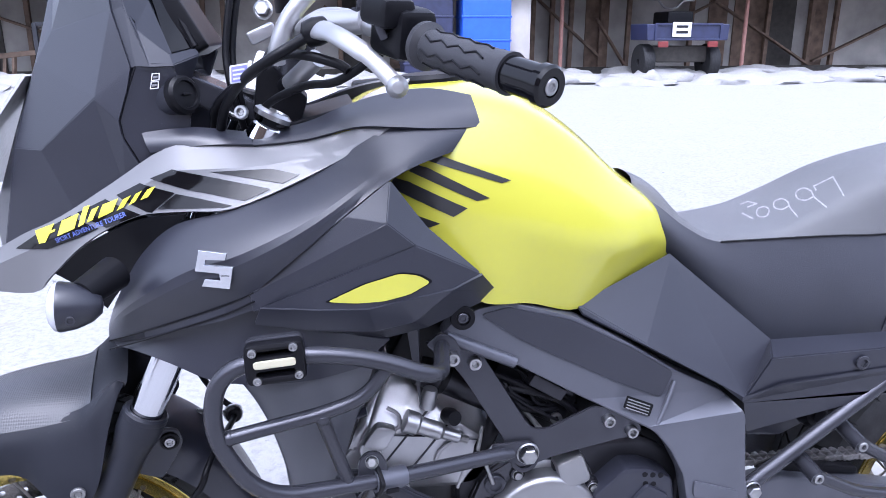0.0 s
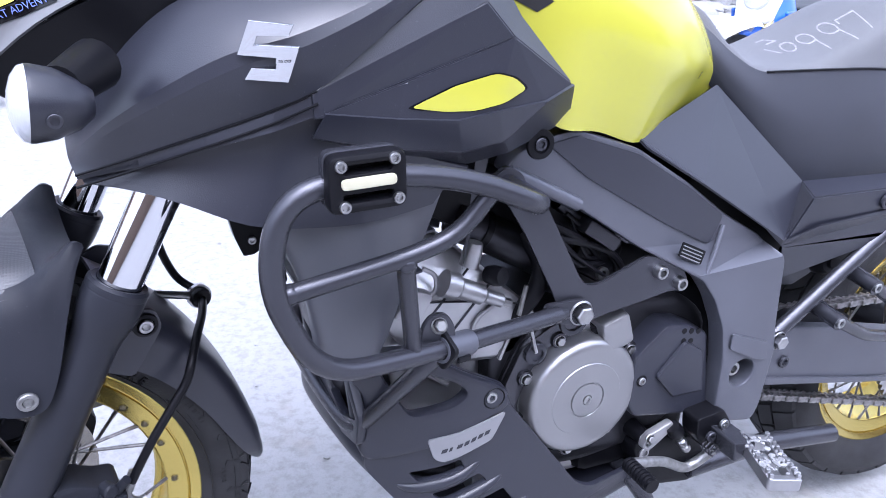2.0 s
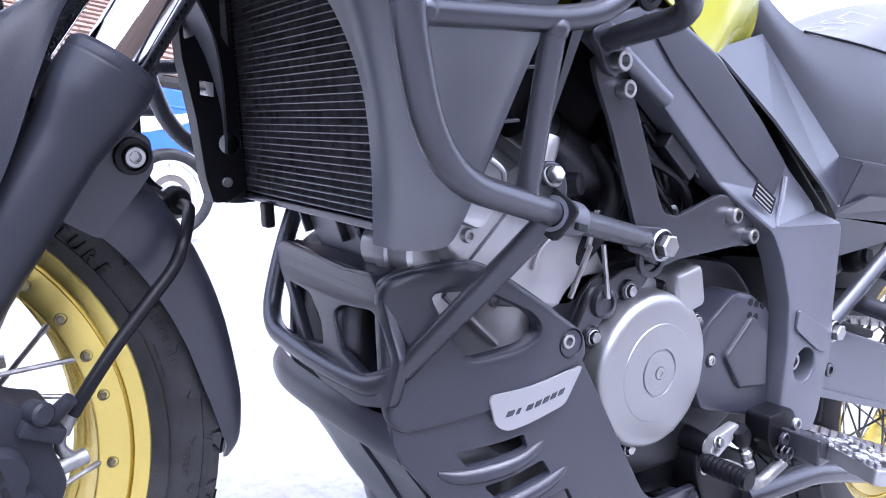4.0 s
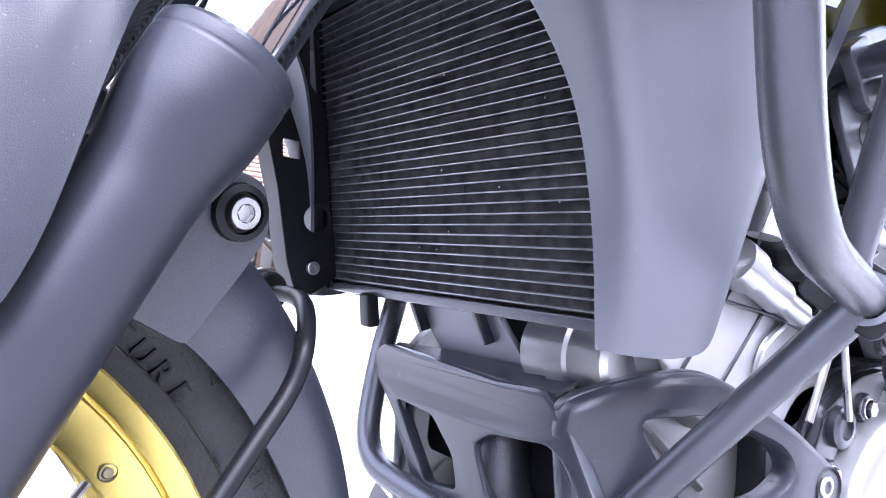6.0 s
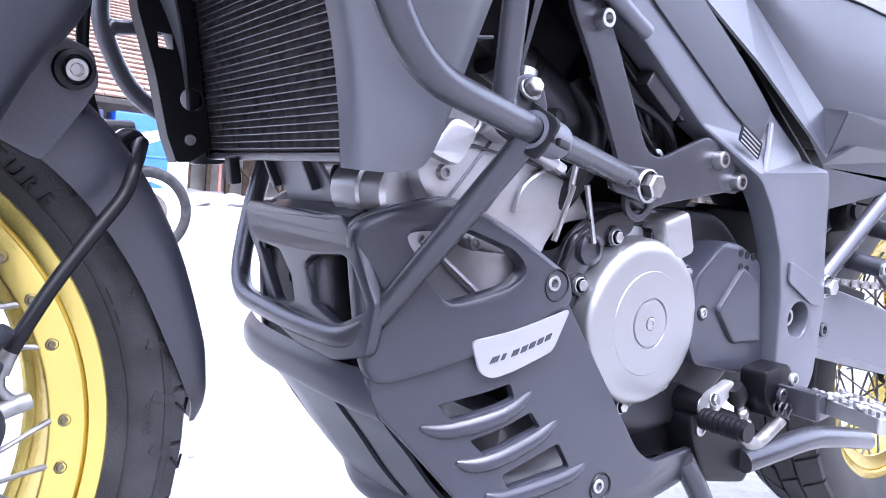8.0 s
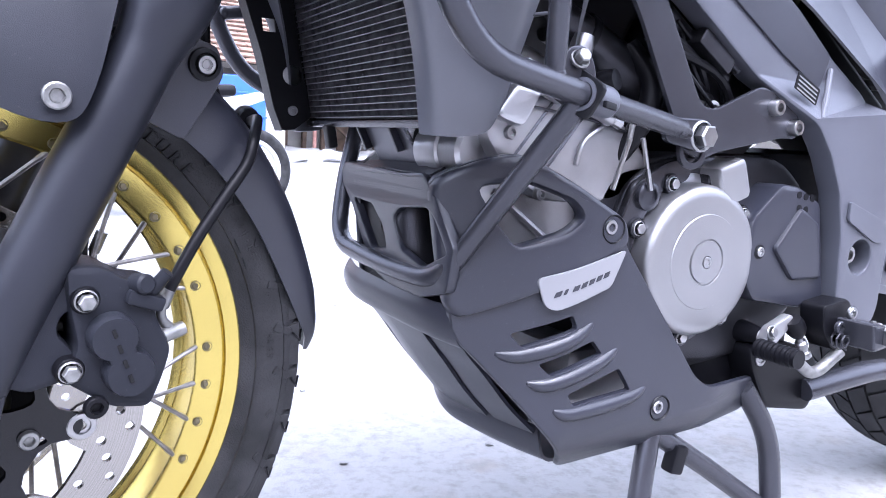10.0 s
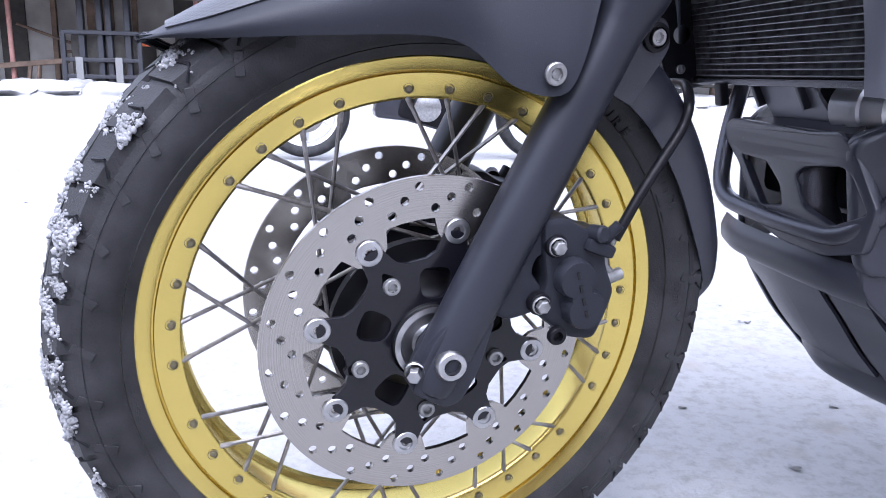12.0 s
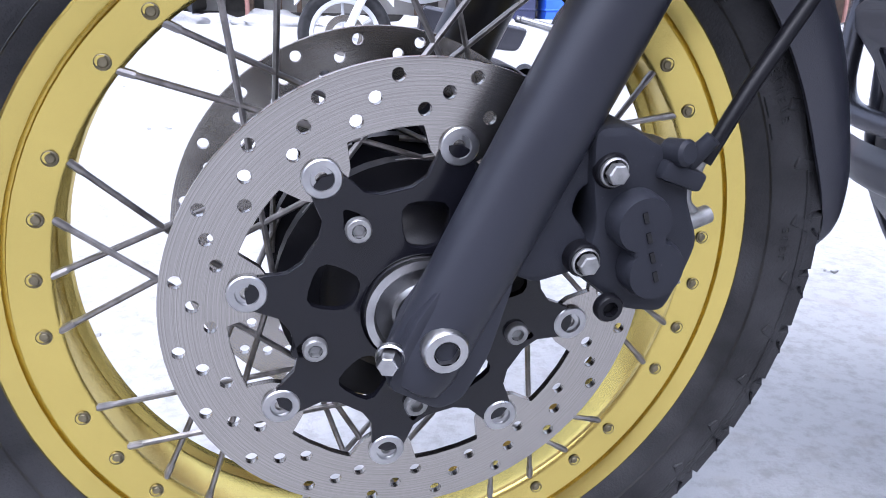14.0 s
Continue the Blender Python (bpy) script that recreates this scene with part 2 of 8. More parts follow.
def sheet(rows, nu=5, nv=5, thick=0.003, soft_u=True, soft_v=True):
    """A shell through rows of points, curved along and across."""
    rows = [[Vector(p) for p in r] for r in rows]
    def run(p, n, soft):
        if soft:
            return smooth_path(p, n)
        out = []
        for a, b in zip(p, p[1:]):
            out += [a.lerp(b, j / n) for j in range(n)]
        return out + [p[-1]]
    fine = [run(r, nv, soft_v) for r in rows]
    cols = [run([r[i] for r in fine], nu, soft_u) for i in range(len(fine[0]))]
    bm = bmesh.new()
    g = [[bm.verts.new(p) for p in c] for c in cols]
    for a, b in zip(g, g[1:]):
        for i in range(len(a) - 1):
            bm.faces.new((a[i], a[i + 1], b[i + 1], b[i]))
    bmesh.ops.remove_doubles(bm, verts=bm.verts, dist=0.0002)
    if thick:
        shell(bm, thick)
    return bm


def shell(bm, thick):
    bm.normal_update()
    bmesh.ops.recalc_face_normals(bm, faces=bm.faces)
    bmesh.ops.solidify(bm, geom=list(bm.faces), thickness=thick)


def join(*bms):
    out = bms[0]
    for b in bms[1:]:
        me = bpy.data.meshes.new("t")
        b.to_mesh(me)
        out.from_mesh(me)
        bpy.data.meshes.remove(me)
        b.free()
    return out


def axis(p, d):
    """A frame at p whose z axis points along d."""
    return Matrix.Translation(p) @ Vector(d).to_track_quat("Z", "Y").to_matrix().to_4x4()


def bolt(p, d=(0, -1, 0), r=0.008, h=0.006, kind="socket"):
    """A bolt head with its flange: a socket cap or a hexagon."""
    bm = bmesh.new()
    m = axis(p, d)
    if kind == "hex":
        lathe(bm, [(0, 0), (r * 1.35, 0), (r * 1.35, h * 0.25), (r * 1.2, h * 0.35)], m, 20)
        lathe(bm, [(r * 1.0, h * 0.3), (r * 1.0, h), (r * 0.85, h * 1.12), (0, h * 1.12)], m, 6)
    else:
        lathe(bm, [(0, 0), (r, 0), (r, h * 0.75), (r * 0.88, h), (r * 0.55, h)], m, 18)
        lathe(bm, [(r * 0.55, h), (r * 0.5, h * 0.3), (0, h * 0.3)], m, 6)
    return bm


def dense(bm, size=0.02):
    for _ in range(3):
        es = [e for e in bm.edges if e.calc_length() > size]
        if not es:
            break
        bmesh.ops.subdivide_edges(bm, edges=es, cuts=1)
        bmesh.ops.triangulate(bm, faces=[f for f in bm.faces if len(f.verts) > 3])
    return bm


def pimples(m, scale, depth):
    """Regular moulded dots in relief."""
    nt = m.node_tree
    vo = nt.nodes.new("ShaderNodeTexVoronoi")
    vo.inputs["Scale"].default_value, vo.inputs["Randomness"].default_value = scale, 0.15
    tc = nt.nodes.new("ShaderNodeTexCoord")
    nt.links.new(tc.outputs["Object"], vo.inputs["Vector"])
    bp = nt.nodes.new("ShaderNodeBump")
    bp.inputs["Strength"].default_value, bp.inputs["Distance"].default_value = depth, 0.002
    bp.invert = True
    nt.links.new(vo.outputs["Distance"], bp.inputs["Height"])
    nt.links.new(bp.outputs[0], nt.nodes["Principled BSDF"].inputs["Normal"])
    return m

# ---- setting ----
def snow_material():
    m = mat("trodden_snow", (0.268, 0.268, 0.271), 0.85, vary=0.04, vscale=1.5, grain=90, bump=0.15, spec=0.08)
    nt = m.node_tree
    n, k = nt.nodes, nt.links
    bs = n["Principled BSDF"]
    tc = n.new("ShaderNodeTexCoord")
    hn = n.new("ShaderNodeTexNoise")
    hn.inputs["Scale"].default_value, hn.inputs["Detail"].default_value, hn.inputs["Roughness"].default_value = 14, 9, 0.65
    k.new(tc.outputs["Object"], hn.inputs["Vector"])
    bp = n.new("ShaderNodeBump")
    bp.inputs["Strength"].default_value, bp.inputs["Distance"].default_value = 0.45, 0.03
    k.new(hn.outputs["Fac"], bp.inputs["Height"])
    k.new(bp.outputs[0], bs.inputs["Normal"])
    dn = n.new("ShaderNodeTexNoise")
    dn.inputs["Scale"].default_value, dn.inputs["Detail"].default_value = 11, 10
    k.new(tc.outputs["Object"], dn.inputs["Vector"])
    dr = n.new("ShaderNodeValToRGB")
    dr.color_ramp.elements[0].position, dr.color_ramp.elements[1].position = 0.56, 0.74
    k.new(dn.outputs["Fac"], dr.inputs["Fac"])
    mul = n.new("ShaderNodeMath")
    mul.operation, mul.inputs[1].default_value = "MULTIPLY", 0.6
    k.new(dr.outputs["Color"], mul.inputs[0])
    mx = n.new("ShaderNodeMix")
    mx.data_type = "RGBA"
    k.new(mul.outputs[0], mx.inputs["Factor"])
    k.new(bs.inputs["Base Color"].links[0].from_socket, mx.inputs["A"])
    mx.inputs["B"].default_value = (0.23, 0.205, 0.185, 1)
    fn = n.new("ShaderNodeTexNoise")
    fn.inputs["Scale"].default_value, fn.inputs["Detail"].default_value, fn.inputs["Roughness"].default_value = 38, 9, 0.7
    k.new(tc.outputs["Object"], fn.inputs["Vector"])
    fr = n.new("ShaderNodeValToRGB")
    fr.color_ramp.elements[0].position, fr.color_ramp.elements[1].position = 0.46, 0.68
    k.new(fn.outputs["Fac"], fr.inputs["Fac"])
    m2 = n.new("ShaderNodeMix")
    m2.data_type = "RGBA"
    k.new(fr.outputs["Color"], m2.inputs["Factor"])
    k.new(mx.outputs["Result"], m2.inputs["A"])
    m2.inputs["B"].default_value = (0.205, 0.20, 0.198, 1)
    k.new(m2.outputs["Result"], bs.inputs["Base Color"])
    return m


M_SNOW = snow_material()
M_WOOD = mat("weathered_boards", (0.16, 0.11, 0.08), 0.8, vary=0.4, vscale=5, grain=120, bump=0.4)
M_WALL = mat("stained_plaster", (0.36, 0.34, 0.32), 0.85, vary=0.3, vscale=1.2, grain=60, bump=0.3)
M_PINK = mat("faded_pink_pole", (0.50, 0.26, 0.22), 0.6, vary=0.15)
M_NAVY = mat("navy_steel", (0.022, 0.026, 0.065), 0.4, vary=0.2)
M_BARREL = mat("blue_plastic_drum", (0.03, 0.10, 0.55), 0.35, vary=0.08)
M_ROOF = mat("dark_roof", (0.05, 0.045, 0.04), 0.8, vary=0.3)

bm = bmesh.new()
steps = [-200, -90, -40, -20, -10] + [-6 + 0.4 * i for i in range(46)] + [14, 16, 18, 20, 24, 30, 60, 120, 300]
grid = {}
for i, x in enumerate(steps):
    for j, y in enumerate(steps):
        near = max(0.0, 1 - max(abs(x) / 12, abs(y - 3) / 14))
        z = (noise.noise((x * 0.8, y * 0.8, 0)) * 0.03 + noise.noise((x * 3, y * 3, 4)) * 0.012) * near - 0.012
        grid[i, j] = bm.verts.new((x, y, z))
for i in range(len(steps) - 1):
    for j in range(len(steps) - 1):
        bm.faces.new((grid[i, j], grid[i + 1, j], grid[i + 1, j + 1], grid[i, j + 1]))
tagged(obj("ground", bm, M_SNOW), "trodden dirty white snow on the yard", "ground", kind="structure")

WALL_Y = 20.0
bike = thing("motorcycle", "black and yellow adventure touring motorcycle standing on trodden snow", "motorcycle")


def steer_bm(bm):
    bmesh.ops.transform(bm, matrix=STEER, verts=bm.verts)
    return bm


# ---- wheels ----
AXLE = Vector((0, 0, 0.328))
YZ = Matrix(((1, 0, 0, 0), (0, 0, 1, 0), (0, -1, 0, 0), (0, 0, 0, 1)))  # local z along the axle, to the right side


def wheel_rim(r, w, m):
    """A spoked rim: rolled lips, a flange band on each side and a deep well."""
    h = w / 2
    prof = [(r, -h), (r - 0.001, -h - 0.004), (r - 0.005, -h - 0.0055), (r - 0.012, -h - 0.002), (r - 0.0158, -h + 0.0005), (r - 0.0168, -h + 0.0042), (r - 0.0180, -h + 0.0040), (r - 0.0192, -h + 0.0012),
            (r - 0.0395, -h + 0.007), (r - 0.0425, -h + 0.0105), (r - 0.041, -h + 0.015), (r - 0.036, -h + 0.018), (r - 0.034, -0.012), (r - 0.034, 0.012)]
    prof += [(a, -b) for a, b in prof[::-1][2:]]
    prof += [(r - 0.004, h - 0.002), (r - 0.012, h - 0.006), (r - 0.02, h - 0.012), (r - 0.021, -h + 0.012), (r - 0.012, -h + 0.006), (r - 0.004, -h + 0.002)]
    return lathe(bmesh.new(), prof, m, 96, closed=True)


def tyre_body(r, bead, w, m):
    h = w / 2
    prof = [(bead - 0.006, -h * 0.62), (bead + 0.004, -h * 0.74), (bead + 0.02, -h * 0.93), (bead + (r - bead) * 0.5, -h), (r - 0.028, -h * 0.95), (r - 0.018, -h * 0.86), (r - 0.007, -h * 0.5), (r - 0.004, 0)]
    prof += [(a, -b) for a, b in prof[::-1][1:]]
    return lathe(bmesh.new(), prof, m, 96)


def tread(r, w, n, m):
    """Raised blocks round the tyre, in four slanting rows."""
    bm = bmesh.new()
    h = w / 2
    def pt(t, y, lift):
        base = r - 0.006 - 0.022 * abs(y / h) ** 2.6 + lift
        return m @ Vector((base * math.cos(t), base * math.sin(t), y))
    da = math.tau / n
    for k in range(n):
        for lo, hi, sk, off in ((-0.93, -0.5, 0.5, 0.0), (-0.44, -0.03, 0.8, 0.35), (0.03, 0.44, -0.8, 0.85), (0.5, 0.93, -0.5, 0.5)):
            a0 = (k + off) * da
            quad = []
            for (f, y) in ((0.06, lo), (0.06, hi), (0.94, hi), (0.94, lo)):
                s = (abs(y) - 0.5) * 1.0 * (1 if sk > 0 else 1)
                quad.append((a0 + da * (f + s * abs(sk)), y * h))
            top = [bm.verts.new(pt(t, y * 0.985, 0.007)) for t, y in quad]
            low = [bm.verts.new(pt(t, y, -0.004)) for t, y in quad]
            bm.faces.new(top)
            for i in range(4):
                bm.faces.new((top[i], low[i], low[(i + 1) % 4], top[(i + 1) % 4]))
    return bm


def spokes(hub_parent, m, r_rim, y_rim, r_hub, y_hub, group=8):
    for k in range(32):
        g, i = divmod(k, 4)
        a = -(math.tau * g / group + radians(-14.5 + 9.7 * i + 34.6))
        lead = radians(66) * (-1 if i < 2 else 1)
        p = m @ Vector((r_rim * math.cos(a), r_rim * math.sin(a), -y_rim))
        q = m @ Vector((r_hub * math.cos(a + lead), r_hub * math.sin(a + lead), (-1 if i % 2 else 0.6) * y_hub))
        d = (q - p).normalized()
        bm = tube(bmesh.new(), [p, p.lerp(q, 0.5), q], 0.0021, 7)
        tube(bm, [p, p + d * 0.010], 0.0026, 8)
        part("spoke", bm, M_SPOKE, hub_parent)


def rim_holes(m, r, y, parent):
    """Dark spoke sockets sunk in the flange band."""
    for k in range(32):
        g, i = divmod(k, 4)
        a = -(math.tau * g / 8 + radians(-14.5 + 9.7 * i + 34.6))
        p = m @ Matrix.Translation((r * math.cos(a), r * math.sin(a), y))
        bm = lathe(bmesh.new(), [(0.0048, 0.0014), (0.0047, -0.0002), (0.0043, -0.0004), (0.0039, 0.0009), (0.0031, 0.0009), (0.0024, 0.0000), (0, -0.0003)], p, 16)
        part("spoke_socket", bm, M_BRONZE, parent)


M_BRONZE = mat("dull_brass_socket", (0.17, 0.15, 0.10), 0.4, metal=0.9, vary=0.3, vscale=200)
M_SPOKE = mat("dull_spoke_steel", (0.22, 0.21, 0.205), 0.42, metal=1.0, vary=0.3, vscale=120)
FW = STEER @ Matrix.Translation(AXLE) @ YZ
hub = lathe(bmesh.new(), [(0.018, -0.075), (0.036, -0.075), (0.040, -0.07), (0.055, -0.058), (0.060, -0.045), (0.088, -0.040), (0.088, -0.028), (0.040, -0.024), (0.036, 0.02), (0.088, 0.022), (0.088, 0.034), (0.058, 0.045), (0.055, 0.058), (0.036, 0.075), (0.018, 0.075)], FW, 40, closed=True)
front_wheel = part("front_wheel", hub, M_DARK, bike, "spoked front wheel with gold rim")
part("tyre", tyre_body(0.331, 0.252, 0.118, FW), M_TYRE, front_wheel, "black road tyre with snow in its grooves")
part("tread", tread(0.331, 0.120, 40, FW), M_TYRE, front_wheel)
# slanting shoulder bars running down on to the side wall
for k in range(40):
    a = math.tau * (k + 0.3) / 40
    m = FW @ Matrix.Rotation(a, 4, "Z") @ Matrix.Translation((0.2950, 0, -0.0572)) @ Matrix.Rotation(radians(-9), 4, "Y") @ Matrix.Rotation(radians(30), 4, "Z")
    part("shoulder_bar", box(bmesh.new(), (0.020, 0.0085, 0.0030), m, 0.0012), M_TYRE, front_wheel)
# slanting sipes on the shoulder and moulded marks on the side wall
for k in range(40):
    for lo_, hi_ in ((0, 1), (1, 2)):
        pts = []
        for f, (r_, y_, off) in enumerate(((0.3065, -0.0570, 0.0), (0.3160, -0.0530, 0.035), (0.3235, -0.042, 0.015))[lo_:hi_ + 1]):
            a = math.tau * k / 40 + 0.07 + off
            pts.append(FW @ Vector((r_ * math.cos(a), r_ * math.sin(a), y_)))
        part("sipe", tube(bmesh.new(), pts, 0.0013, 5), M_DARK, front_wheel)
rng = random.Random(3)
for a0, n in ((-34, 8), (-6, 4)):
    for k in range(n):
        for dr, da, sx, sy in rng.choice((((0, 0, 0.006, 0.001), (0.0025, 0.006, 0.001, 0.0025)), ((0, 0, 0.006, 0.001), (0, 0.009, 0.006, 0.001)), ((0.0025, 0.004, 0.001, 0.003), (-0.0025, 0.004, 0.001, 0.003), (0, 0.004, 0.001, 0.0025)))):
            p = FW @ Matrix.Rotation(radians(a0 + k * 1.5) + da, 4, "Z") @ Matrix.Translation((0.281 + dr, 0, -0.0590))
            part("moulded_mark", box(bmesh.new(), (sx, sy, 0.0008), p, 0.0002), M_TYRE, front_wheel)
for r_ in (0.2665, 0.296):
    part("wall_line", lathe(bmesh.new(), [(r_ - 0.0006, -0.0570), (r_, -0.0590), (r_ + 0.0006, -0.0570)], FW, 96), M_TYRE, front_wheel)
part("rim", wheel_rim(0.2600, 0.078, FW), M_GOLD, front_wheel, "gold anodised rim")
spokes(front_wheel, FW, 0.2195, 0.0285, 0.086, 0.036)
rim_holes(FW, 0.2275, -0.0352, front_wheel)
bearing = lathe(bmesh.new(), [(0.036, -0.074), (0.036, -0.080), (0.031, -0.081), (0.029, -0.077), (0.019, -0.077), (0.018, -0.083), (0, -0.083)], FW, 36)
part("bearing_seal", bearing, M_STEEL, front_wheel)


def disc_set(m, s):
    """A drilled floating brake disc with its black carrier, bobbins and bolts; s is the side."""
    zz = m @ Matrix.Translation((0, 0, s * 0.07))
    flatm = Matrix.Translation((0, 0, s * 0.07))
    inner = []
    for k in range(8):
        a = math.tau * k / 8 + 0.197
        inner += [(0.118 * math.cos(a + t), 0.118 * math.sin(a + t)) for t in (-0.32, -0.24, -0.20)]
        inner += [(0.1035 * math.cos(a - 0.16), 0.1035 * math.sin(a - 0.16)), (0.0965 * math.cos(a - 0.1), 0.0965 * math.sin(a - 0.1)), (0.095 * math.cos(a), 0.095 * math.sin(a)), (0.0965 * math.cos(a + 0.1), 0.0965 * math.sin(a + 0.1)), (0.1035 * math.cos(a + 0.16), 0.1035 * math.sin(a + 0.16))]
        inner += [(0.118 * math.cos(a + t), 0.118 * math.sin(a + t)) for t in (0.20, 0.24, 0.32)]
    holes = [inner]
    for k in range(20):
        a = math.tau * k / 20
        for r, o in ((0.1275, 0.0), (0.1375, 0.105), (0.1480, 0.21)):
            holes.append(ring(0.0041, 12, (r * math.cos(a + o), r * math.sin(a + o))))
    plate = flat(ring(0.157, 96), holes, 0.005, 0.0004, flatm)
    disc = part("brake_disc", plate, M_DISC, bike, "drilled steel brake disc on a black carrier")
    disc.matrix_basis = m
    star = []
    for k in range(8):
        a = math.tau * k / 8 + 0.197
        for t, r in ((-0.28, 0.082), (-0.17, 0.088), (-0.10, 0.106), (0.0, 0.109), (0.10, 0.106), (0.17, 0.088), (0.28, 0.082)):
            star.append((r * math.cos(a + t), r * math.sin(a + t)))
    win = []
    for k in range(5):
        a = math.tau * k / 5 - radians(52.4) + 0.63
        win.append(rounded([(r * math.cos(a + t), r * math.sin(a + t)) for r, t in ((0.044, -0.27), (0.044, 0.27), (0.074, 0.22), (0.074, -0.22))], 0.011))
        win.append(rounded([(r * math.cos(a + t + 0.63), r * math.sin(a + t + 0.63)) for r, t in ((0.0745, -0.085), (0.0755, 0.095), (0.086, 0.0))], 0.004))
    part("carrier", flat(star, [ring(0.038, 40), *win], 0.006, 0.0008, zz @ Matrix.Translation((0, 0, s * 0.002))), M_CARRIER, disc, "gloss black disc carrier")
    for k in range(8):
        a = math.tau * k / 8 + 0.197
        b = zz @ Matrix.Translation((0.1075 * math.cos(a), 0.1075 * math.sin(a), 0)) @ (Matrix.Rotation(math.pi, 4, "X") if s < 0 else Matrix())
        bm = lathe(bmesh.new(), [(0.012, 0.0), (0.012, 0.0052), (0.0112, 0.006), (0.0072, 0.006), (0.0066, 0.004), (0.004, 0.004), (0.0036, 0.0015), (0, 0.0015)], b, 20)
        part("bobbin", bm, M_STEEL, disc)
    for k in range(5):
        a = math.tau * k / 5 - radians(52.4)
        q = zz @ Vector((0.07 * math.cos(a), 0.07 * math.sin(a), s * 0.005))
        part("carrier_bolt", bolt(q, (zz.to_3x3() @ Vector((0, 0, s))), 0.0080, 0.005), M_ZINC, disc)
    for o in scene.collection.objects:
        if o.parent is disc:
            o.matrix_parent_inverse = m.inverted()


disc_set(FW, -1)
disc_set(FW, 1)

# ---- fork ----
def fork_leg(y, name):
    base = Vector((0.006, y, 0.328))
    m = STEER @ axis(base, KING)
    low = lathe(bmesh.new(), [(0, -0.040), (0.016, -0.040), (0.0215, -0.036), (0.0240, -0.024), (0.0250, 0.06), (0.0252, 0.20), (0.0244, 0.27), (0.0240, 0.312), (0.0252, 0.324), (0.0280, 0.338), (0.0296, 0.346), (0.0304, 0.354), (0.0308, 0.370), (0.0303, 0.3715), (0.0303, 0.373), (0.0308, 0.374), (0.0304, 0.379), (0.0275, 0.382), (0.0225, 0.381), (0.0225, 0.37)], m, 36)
    leg = part(name, low, M_FORK, bike, "satin black fork slider")
    part("stanchion", lathe(bmesh.new(), [(0.0217, 0.36), (0.0217, 0.80), (0.019, 0.803), (0, 0.803)], m, 32), M_CHROME, leg, "polished chrome fork tube")
    s = -1 if y < 0 else 1
    clamp = flat(rounded([(-0.020, -0.042), (0.018, -0.046), (0.030, -0.034), (0.031, 0.0), (0.021, 0.05), (-0.017, 0.05), (-0.024, 0.0)], 0.007), [], 0.034, 0.004, STEER @ side(y * 1.0) @ Matrix.Translation((0.006, 0.328, 0)) @ Matrix.Rotation(-RAKE, 4, "Z"))
    part("axle_clamp", clamp, M_FORK, leg)
    part("axle_bolt", bolt(STEER @ Vector((0.003, y + s * 0.0175, 0.326)), STEER.to_3x3() @ Vector((0, s, 0)), 0.0145, 0.010, "socket"), M_STEEL, leg)
    part("pinch_bolt", bolt(STEER @ Vector((-0.026, y + s * 0.010, 0.318)), STEER.to_3x3() @ Vector((-0.4, s, 0)), 0.007, 0.012, "hex"), M_STEEL, leg)


fork_leg(-0.1, "fork_leg")
fork_leg(0.1, "fork_leg")

bm = flat(rounded([(-0.135, -0.03), (0.135, -0.03), (0.135, 0.03), (0.06, 0.055), (-0.06, 0.055), (-0.135, 0.03)], 0.02), [], 0.034, 0.005, STEER @ axis(Vector((0.006, 0, 0.328)) + KING * 0.797, KING) @ Matrix.Rotation(math.pi / 2, 4, "Z") @ Matrix.Rotation(math.pi, 4, "Z"))
part("top_yoke", bm, M_BAR, bike, "black fork yoke")
bm = flat(rounded([(-0.135, -0.03), (0.135, -0.03), (0.135, 0.03), (-0.135, 0.03)], 0.02), [], 0.04, 0.005, STEER @ axis(Vector((0.006, 0, 0.328)) + KING * 0.6, KING) @ Matrix.Rotation(math.pi / 2, 4, "Z"))
part("lower_yoke", bm, M_BAR, bike)

# ---- front mudguard ----
stations = [(-0.238, 0.588, 0.588, 0.588, 0.012, 0.012), (-0.215, 0.600, 0.597, 0.592, 0.045, 0.047), (-0.18, 0.620, 0.606, 0.594, 0.062, 0.067), (-0.138, 0.643, 0.619, 0.597, 0.070, 0.078), (-0.09, 0.661, 0.632, 0.600, 0.076, 0.086),
            (-0.02, 0.683, 0.647, 0.602, 0.082, 0.089), (0.015, 0.689, 0.650, 0.594, 0.086, 0.096), (0.045, 0.691, 0.653, 0.567, 0.090, 0.118), (0.085, 0.690, 0.662, 0.560, 0.095, 0.126), (0.104, 0.688, 0.678, 0.586, 0.096, 0.124), (0.122, 0.685, 0.699, 0.650, 0.086, 0.114), (0.137, 0.681, 0.711, 0.690, 0.079, 0.097), (0.147, 0.677, 0.706, 0.706, 0.075, 0.085)]
rows = []
for x, zc, zk, zb, wk, wb in stations:
    half = [(x, -wb, zb), (x, -(wk + wb) / 2 - 0.004, (zk + zb) / 2), (x, -wk, zk), (x, -wk * 0.62, zk + (zc - zk) * 0.72), (x, 0, zc)]
    rows.append(half + [(a, -b, c) for a, b, c in half[-2::-1]])
fender = part("front_mudguard", steer_bm(sheet(rows, 5, 4, 0.003)), M_FENDER, bike, "matte black front mudguard", 25)
